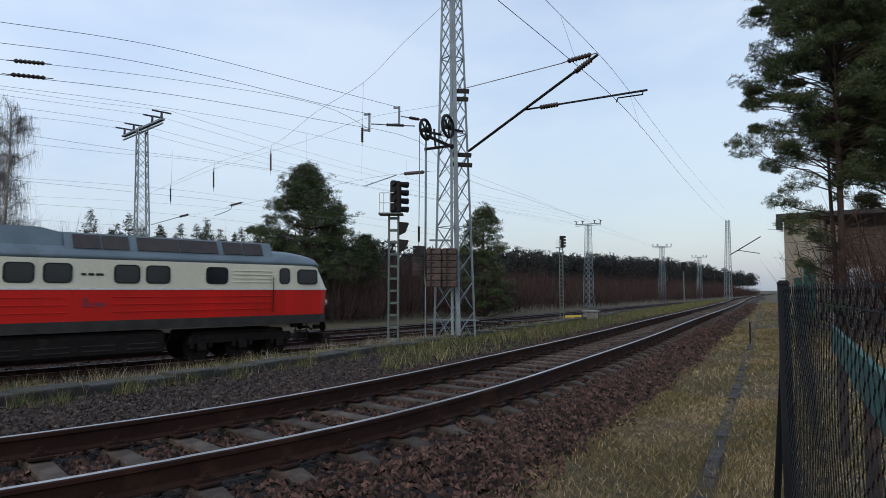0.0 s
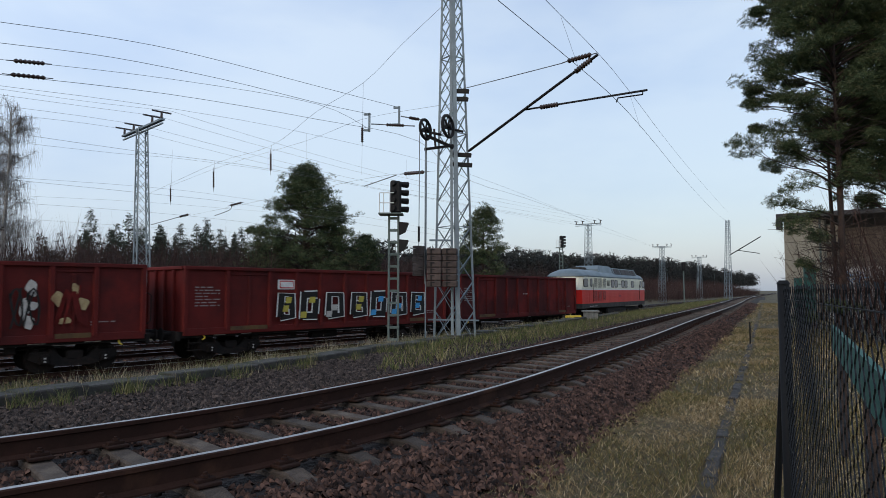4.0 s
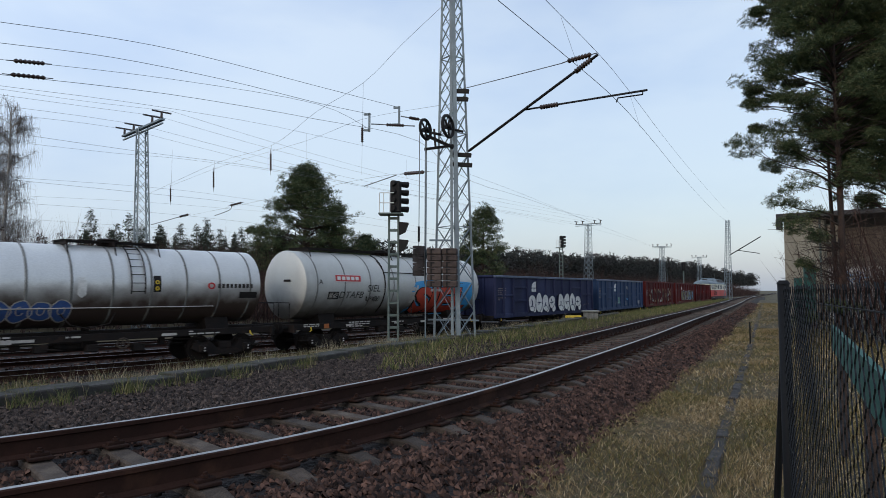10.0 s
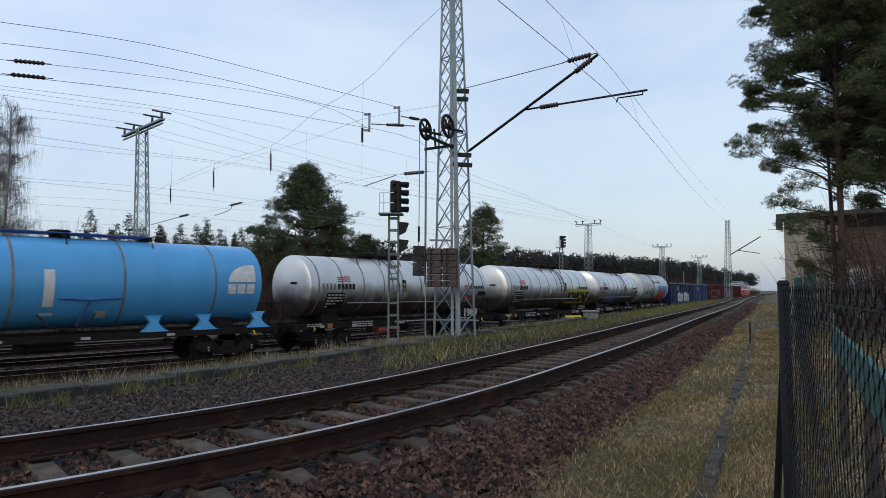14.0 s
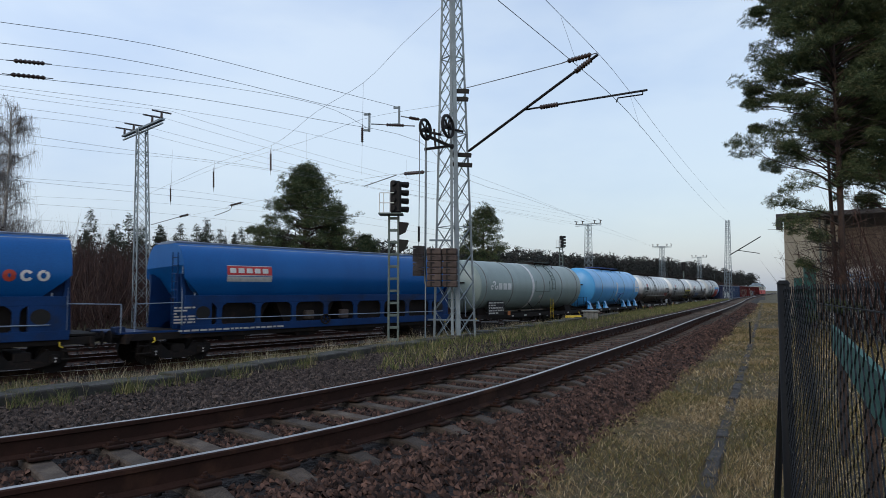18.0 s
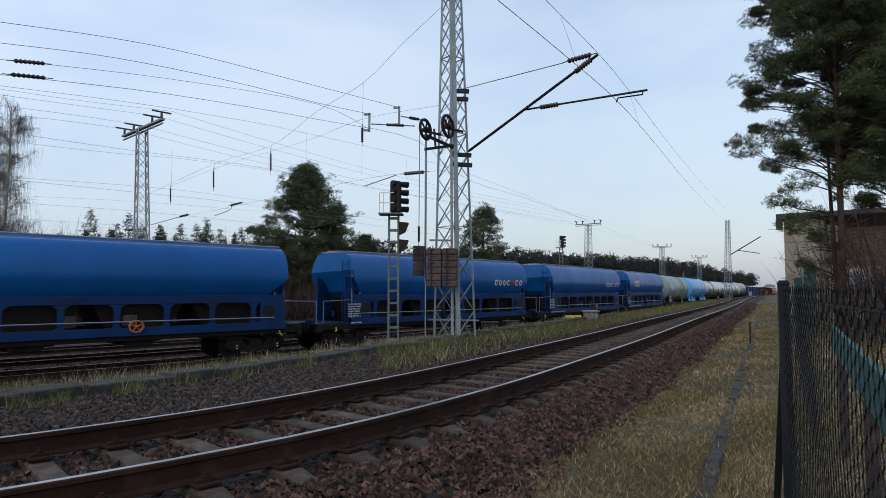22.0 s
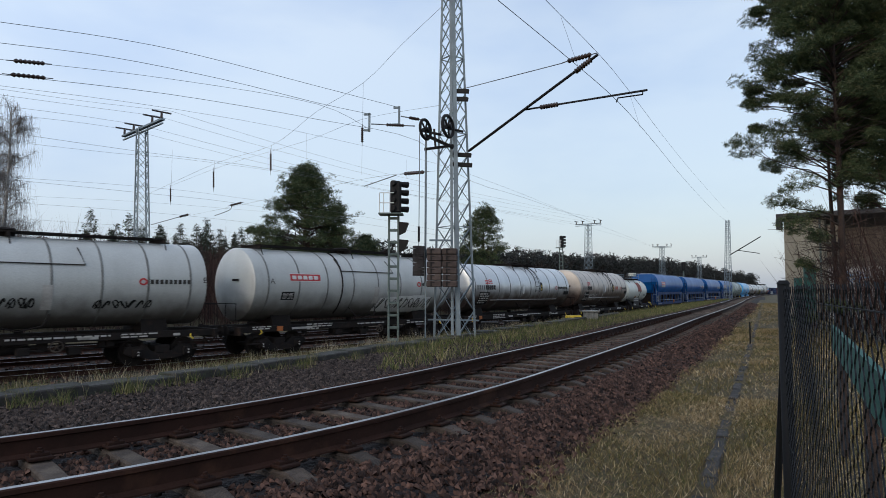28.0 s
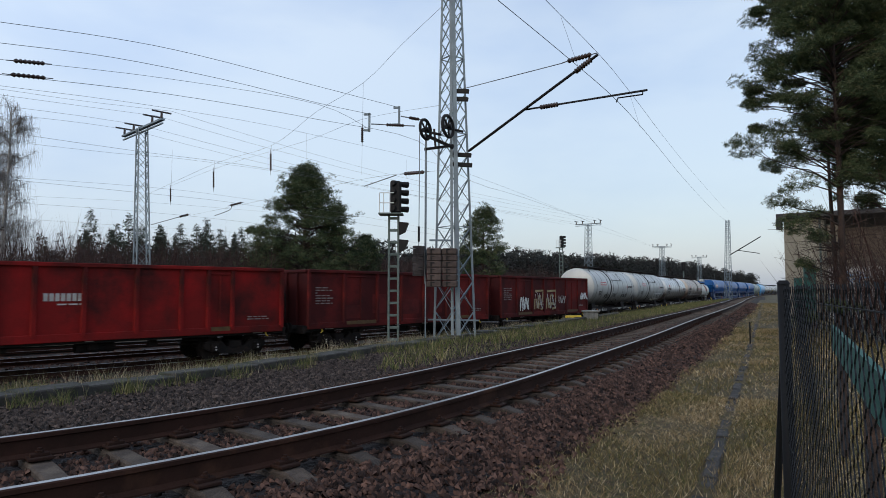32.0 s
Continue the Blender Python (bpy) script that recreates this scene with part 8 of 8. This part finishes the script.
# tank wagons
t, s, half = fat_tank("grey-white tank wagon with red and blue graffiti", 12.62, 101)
b = Build()
ribbon(b, [(0.45, 1.62), (0.7, 1.75), (0.55, 2.6), (0.75, 3.02), (1.6, 3.12), (2.6, 3.02), (3.4, 3.1), (4.4, 3.04), (4.95, 3.0)], 0.2, s, 0.0175)
patch(b, 0.75, 1.55, 4.7, 3.0, s, 0.017, 10, 0.10)
patch(b, 4.4, 1.5, 4.98, 2.95, s, 0.019, 8)
part("graffiti", b, SKYBLUE, t, "sky blue sprayed background")
letters("SIEL", 0.72, 1.58, 1.66, s, BLACK, t, "graffiti_outline", "black letter edges", 0.024, 0.14, 0.05, 1.36)
letters("SIEL", 0.75, 1.61, 1.64, s, SPRAYRED, t, "graffiti_letters", "big red sprayed letters", 0.040, 0.095, 0.05, 1.36)
part("graffiti_spots", bars(Build(), 1.7, 2.62, 4.2, 2.76, s, 1, 9, 0.055, 1.0), FADEDWHITE, t)
part("graffiti_stripe", patch(Build(), 2.6, 1.38, 5.2, 1.55, s, 0.02, 3), SKYBLUE, t)
letters("DTAFB", -3.84, 2.32, 0.44, s, BLACK, t, "tag", "thin black sprayed tag", 0.02, 0, 0.2)
letters("SIEL", -2.33, 2.62, 0.46, s, BLACK, t, "tag", "", 0.02, 0, 0.2)
part("tag", scrawl(Build(), -2.33, 2.15, -1.5, 2.42, s, 5, 0.03, 104), BLACK, t)
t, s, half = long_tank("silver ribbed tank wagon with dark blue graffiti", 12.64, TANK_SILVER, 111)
for i in range(5):
    b, e = Build(), Build()
    ring = blob(b, -2.75 + i * 0.5, 2.0, 0.28, 0.34, s, 0.02 + 0.001 * i, 0.12, 1.3 * i)
    part("graffiti", b, SPRAYBLUE, t, "dark blue sprayed letter")
    ribbon(e, ring + ring[:1], 0.035, s, 0.03)
    ribbon(e, arc(-2.75 + i * 0.5, 2.02, 0.09, 0.14, 40 * i, 260 + 40 * i, 8), 0.03, s, 0.03)
    part("graffiti_edge", e, FADEDWHITE, t)
t, s, half = long_tank("silver ribbed tank wagon with yellow and black graffiti", 12.86, TANK_SILVER, 121)
part("graffiti", patch(Build(), 2.15, 1.72, 5.62, 2.74, s, 0.018, 8), SPRAYYELLOW, t, "yellow sprayed background")
letters("SOMIONE", 2.2, 1.86, 0.96, s, BLACK, t, "graffiti_letters", "bold black sprayed letters", 0.032, 0.055, 0.0, 0.76)
letters("KIZAS", 3.75, 1.30, 0.38, flat_side(-1.36), FADEDWHITE, t, "tag", "pale tag", 0.02, 0.0, 0.3)
t, s, half = long_tank("grimy silver ribbed tank wagon with a dark red patch", 13.41, TANK_SILVER, 131, -1.12, 0.70)
part("repaint", patch(Build(), 3.5, 2.02, 4.9, 2.40, s, 0.016), RUSTRED, t, "dark red painted-over patch")
letters("1989", 3.75, 1.25, 0.58, flat_side(-1.36), FADEDWHITE, t, "tag", "pale pink sprayed year", 0.02, 0.025)
part("air_cylinder", Build().rod((-1.9, -1.0, 0.75), (-0.6, -1.0, 0.75), 0.2, n=14), RUSTRED, t, "dark red cylinder under the tank")
t, s = tank_wagon("glossy light blue tank wagon with white fin emblem", 13.93, TANK_SKY, 1.55, 2.93, 5.75, [-4.2, -1.4, 1.4, 4.2], 141, 0.45, 0.008)
fin_logo(t, s, 4.62, 3.0, 1.62)
part("white_bar", patch(Build(), -0.68, 2.15, -0.42, 3.35, s, 0.016, 8), WHITE, t, "upright white mark")
part("white_bar", patch(Build(), -0.72, 1.85, -0.38, 1.95, s, 0.016, 2), WHITE, t)
part("pipework", Build().tube([s(-0.3, 2.42, 0.05), s(0.5, 2.36, 0.06), s(1.3, 2.42, 0.05)], 0.03, 5).tube([s(0.5, 2.36, 0.06), s(0.36, 1.9, 0.08), s(0.28, 1.5, 0.2)], 0.035, 5), SPRAYBLUE, t)
part("print", patch(Build(), 0.68, 1.75, 1.0, 1.98, s), FADEDWHITE, t)
top_platform(t, -2.5, 2.5, 1.55, 2.93, SPRAYBLUE)
for x in (2.4, 4.0, 5.9, -2.4, -4.0, -5.9):
    b = Build().loft([[(x - w, y, z), (x + w, y, z), (x + w, y + 0.2, z), (x - w, y + 0.2, z)] for w, y, z in ((0.42, -1.25, 1.20), (0.24, -1.22, 1.34), (0.12, -1.18, 1.52), (0.20, -1.10, 1.70), (0.34, -1.0, 1.82))])
    part("bracket", b, TANK_SKY, t, "light blue support bracket")
t, s = tank_wagon("sage grey tank wagon with white emblem and a white band", 14.98, TANK_SAGE, 1.55, 2.93, 5.95, [-5.6, -2.9, 0.8, 3.2, 5.4], 151, 0.6, 0.025)
b = Build()
for k in range(3):
    ribbon(b, arc(-4.85 + (-0.2, 0.2, 0.0)[k], 2.85 + (0.0, 0.0, 0.24)[k], 0.12, 0.10, 20 + 120 * k, 300 + 120 * k, 8), 0.10, s)
for k in range(3):
    patch(b, -4.42 + k * 0.48, 2.72, -4.06 + k * 0.48, 3.10, s, 0.016, 3)
part("emblem", b, WHITE, t, "white owner's emblem")
part("band", Build().loft([[(-0.55 + d, 1.565 * math.cos(a), 2.93 + 1.565 * math.sin(a)) for a in [2 * math.pi * i / 40 for i in range(40)]] for d in (-0.12, 0.12)], caps=False), WHITE, t, "white band round the tank", True)
data_plate(t, flat_side(-1.34), -5.2, 1.2, 1.6, 0.85, 152)
part("warning_plate", patch(Build(), -3.2, 1.15, -2.9, 1.4, flat_side(-1.34)), ORANGE, t, "orange warning plate")
part("label", patch(Build(), 0.35, 2.18, 0.65, 2.35, s), FADEDWHITE, t)
part("hatch_frame", Build().tube([s(-0.2, 3.3, 0.03), s(-0.25, 2.62, 0.03), s(1.55, 2.60, 0.03), s(1.5, 3.3, 0.03)], 0.02, 5), GREYGREEN, t)
ladder(t, 2.0, 1.55, 2.93, 0, 1.7, GREYGREEN)
part("yellow_ladder", Build().rod((1.9, -1.4, 0.8), (1.9, -1.4, 2.1), 0.02, n=5).rod((2.2, -1.4, 0.8), (2.2, -1.4, 2.1), 0.02, n=5).rod((1.9, -1.4, 1.2), (2.2, -1.4, 1.2), 0.015, n=5).rod((1.9, -1.4, 1.6), (2.2, -1.4, 1.6), 0.015, n=5), YELLOW, t, "yellow ladder foot")
top_platform(t, 0.8, 3.2, 1.55, 2.93, GREYGREEN)
# four blue hopper wagons
for i, ln in enumerate((16.14, 16.05, 16.41, 16.18)):
    plated = i in (0, 3)
    t, s, half = hopper_wagon("blue hopper wagon with a red and white owner's plate" if plated else "blue hopper wagon with white lettering bars and a red dot", ln, 160 + i)
    if plated:
        plate_logo(t, s, -half + 1.5, 3.28, 1.75, 0.34)
        part("plate_foot", patch(Build(), -half + 1.5, 3.02, -half + 3.25, 3.22, s, 0.014, 2), FADEDWHITE, t)
    else:
        u0 = half - 3.3
        for k in range(7):
            if k != 4:
                b = ribbon(Build(), arc(u0 + 0.2 + k * 0.4, 3.14, 0.115, 0.14, (20, 60, 90, 50, 0, 30, 70)[k], (340, 400, 400, 320, 360, 330, 420)[k], 10), 0.085, s)
                part("lettering", b, WHITE, t, "white rounded lettering shape")
        part("dot", ribbon(Build(), arc(u0 + 0.2 + 1.6, 3.14, 0.10, 0.13, 0, 360, 12), 0.12, s), SPRAYRED, t, "red dot in the lettering")
    for k in range(2):
        part("pale_box", Build().box((-0.9 + 1.7 * k + i * 0.3, -1.15, 1.62), (0.42, 0.2, 0.4), bev=0.08), WEIGHTS if k else SLEEPER, t)
# small cream tank wagon
t, s = tank_wagon("small cream tank wagon with a rust-red panel and railings", 8.07, TANK_CREAM, 1.08, 2.62, 2.88, [], 171, 0.45)
part("panel", patch(Build(), -0.15, 2.55, 1.05, 3.45, s, 0.014, 8, -0.12), RUSTRED, t, "rust-red panel")
part("panel_pipe", Build().tube([s(0.6, 2.55, 0.03), s(0.45, 2.1, 0.03), s(0.3, 1.7, 0.05)], 0.02, 5), BLACK, t)
data_plate(t, flat_side(-1.34), -2.7, 1.2, 1.75, 0.78, 172)
part("warning_plate", patch(Build(), -0.85, 1.92, -0.55, 2.12, s, 0.02), ORANGE, t, "orange warning plate")
part("warning_diamond", Build().add([s(-0.4, 2.02, 0.02), s(-0.25, 1.88, 0.02), s(-0.1, 2.02, 0.02), s(-0.25, 2.16, 0.02)], [(0, 1, 2, 3)]), WHITE, t)
print_part(bars(Build(), 1.8, 2.1, 2.6, 2.28, s, 2, 173), DARKSTRIP, t)
part("front_lever", Build().tube([(2.6, -1.35, 1.45), (3.1, -1.38, 1.35), (3.4, -1.38, 1.15)], 0.06, 6), YELLOW, t, "yellow brake lever")
top_platform(t, -2.6, 1.2, 1.08, 2.62, GALV, 0.42)
part("top_box", Build().box((0.3, -0.4, 4.25), (0.9, 0.5, 0.32), bev=0.03), TANK_CREAM, t, "pale box on the railing")
# brown-stained and silver tanks
t, s, half = long_tank("brown-stained silver tank wagon with a white band and tags", 13.31, TANK_DIRTY, 181)
part("band", Build().loft([[(-0.67 + d, 1.428 * math.cos(a), 2.83 + 1.428 * math.sin(a)) for a in [2 * math.pi * i / 40 for i in range(40)]] for d in (-0.10, 0.10)], caps=False), FADEDWHITE, t, "dirty white band", True)
letters("KIZAS", -3.86, 1.95, 0.66, s, FADEDWHITE, t, "tag", "white sprayed tag", 0.025, 0.015, 0.2)
part("tag", scrawl(Build(), 2.15, 2.72, 3.05, 3.02, s, 4, 0.05, 183), SPRAYRED, t, "red sprayed tag")
t, s, half = long_tank("silver ribbed tank wagon with pale streaks", 12.94, TANK_SILVER, 191)
t, s, half = fat_tank("grey-white tank wagon with white blot and black scrawl", 11.94, 201)
b = Build()
for u, w, h in ((1.0, 0.35, 0.32), (1.55, 0.5, 0.36), (2.3, 0.6, 0.40), (3.1, 0.55, 0.42), (3.7, 0.4, 0.34)):
    for k in range(5):
        patch(b, u - w + k * 0.05, 2.0 - h + k * h * 0.4, u + w - k * 0.03, 2.0 - h + (k + 1) * h * 0.4, s, 0.018, 1)
tagged(part("blot", b, WHITE, t, "white sprayed blot"), kind="stuff")
part("tag", scrawl(Build(), 0.8, 1.75, 4.0, 2.3, s, 9, 0.05, 203, 0.028), DARKSTRIP, t, "black scrawl")
t, s, half = fat_tank("grey-white tank wagon with thin black scrawls", 12.10, 211, "B")
part("tag", scrawl(Build(), -2.7, 2.0, -1.5, 2.4, s, 5, 0.05, 212), BLACK, t, "thin black scrawl")
part("tag", scrawl(Build(), -0.6, 2.1, 0.3, 2.45, s, 4, 0.05, 213), BLACK, t)
part("tag", scrawl(Build(), 1.8, 2.05, 3.5, 2.35, s, 7, 0.05, 214), BLACK, t)
# three red open wagons at the rear
t, s, bl = red_wagon("dark rusty red open wagon with cream sprayed letters", 12.34, WAGON_DARKRED, RIBS7)
for i, (u, w) in enumerate(((-1.97, 1.05), (-0.48, 1.25))):
    b = Build()
    for st in ([(u, 1.45), (u + 0.05, 2.1), (u + 0.3, 2.1), (u + 0.32, 1.5)], [(u + 0.1, 2.62), (u + w, 2.66), (u + w - 0.05, 1.9)], [(u + 0.5, 1.45), (u + 0.55, 2.35), (u + w - 0.25, 2.3)], [(u + 0.4, 1.8), (u + w - 0.1, 1.75)], [(u + 0.75, 1.42), (u + w, 1.5)]):
        ribbon(b, st, 0.15, s, 0.11)
    part("graffiti", b, PALEYELLOW, t, "cream sprayed block letters")
    part("graffiti_edge", scrawl(Build(), u, 1.4, u + w, 2.6, s, 2, 0.05, 230 + i, 0.118), FADEDWHITE, t)
part("graffiti", scrawl(Build(), -3.7, 1.4, -2.7, 2.3, s, 4, 0.09, 224, 0.11), WHITE, t)
part("graffiti", scrawl(Build(), 1.05, 1.75, 2.2, 2.3, s, 4, 0.05, 225, 0.11), FADEDWHITE, t)
part("graffiti", scrawl(Build(), 4.4, 2.0, 5.5, 2.5, s, 3, 0.10, 226, 0.11), WHITE, t)
t, s, bl = red_wagon("oxide red open wagon with faded repainted patches", 12.59, WAGON_DARKRED, RIBS7)
for u, v, w, h in ((-2.4, 1.6, 0.8, 0.9), (-0.6, 1.5, 1.1, 0.75), (1.2, 1.5, 0.9, 0.65), (2.6, 1.5, 0.8, 0.9), (4.2, 1.5, 0.9, 0.7), (-4.0, 1.4, 1.0, 0.6)):
    part("repaint", patch(Build(), u, v, u + w, v + h, s, 0.008), WAGON_PATCH, t, "faded lighter red patch")
t, s, bl = red_wagon("bright patched red open wagon with white lettering bars", 13.8, WAGON_BRIGHT, RIBS8)
b = Build()
for k in range(7):
    patch(b, -2.0 + k * 0.16, 2.33, -1.88 + k * 0.16, 2.58, s, 0.014, 1)
bars(b, -1.62, 2.18, -0.92, 2.27, s, 1, 231)
part("lettering", b, FADEDWHITE, t, "faded white lettering bars")


# lengths over the buffers, from the locomotive to the last wagon
LENGTHS = (19.83, 15.58, 15.59, 15.59, 15.61, 15.71, 13.94, 14.43, 14.51, 14.87, 16.08, 16.58, 18.28, 18.02, 18.22, 18.22, 9.46, 14.24, 14.53, 13.72, 13.44, 13.93, 14.17, 14.08)


def to_size(t, drawn, length):
    """Brings a vehicle that was drawn on a shorter frame to its true length and height; running gear and buffers keep their size."""
    kx, ky, kz = length / drawn, 0.98 if t.name.startswith("tank") else 1.0, 0.98
    done = set()
    for o in t.children_recursive:
        if o.name.split(".")[0] in ("bogie", "wheelset", "buffer", "axle_mark"):
            if o.parent == t:
                o.location.x *= kx
            continue
        o.location = (o.location.x * kx, o.location.y * ky, o.location.z * kz)
        if o.data.name not in done:
            done.add(o.data.name)
            o.data.transform(Matrix.Diagonal((kx, ky, kz, 1)))


# ---- movement ----
def train_rows(front, length):
    """Poses of a vehicle on the main track, its two pivots on the line."""
    rows = []
    for k in range(0, 65):
        tt = k * 0.5
        c = 7.515 + 11.021 * tt + 0.00306 * (tt - 16) ** 2 - front - length / 2
        x0, y0, _ = at_line(MAIN, c - length * 0.33)
        x1, y1, _ = at_line(MAIN, c + length * 0.33)
        rows.append((tt, pose((x0 + x1) / 2, (y0 + y1) / 2, 0, 0, 0, math.degrees(math.atan2(y1 - y0, x1 - x0)))))
    return rows


def motions():
    front = 0.0
    for (t, drawn), length in zip(TRAIN, LENGTHS):
        to_size(t, drawn, length)
        walk(t, train_rows(front, length))
        front += length
    for w, x, r in WHEELS:
        step = 2 / FPS
        turn = math.degrees(11.02 * step / r)
        walk(w, [(min(k * step, 32.0), pose(x, 0, r, 0, (k * turn) % 360, 0)) for k in range(int(32 / step) + 1)])


motions()
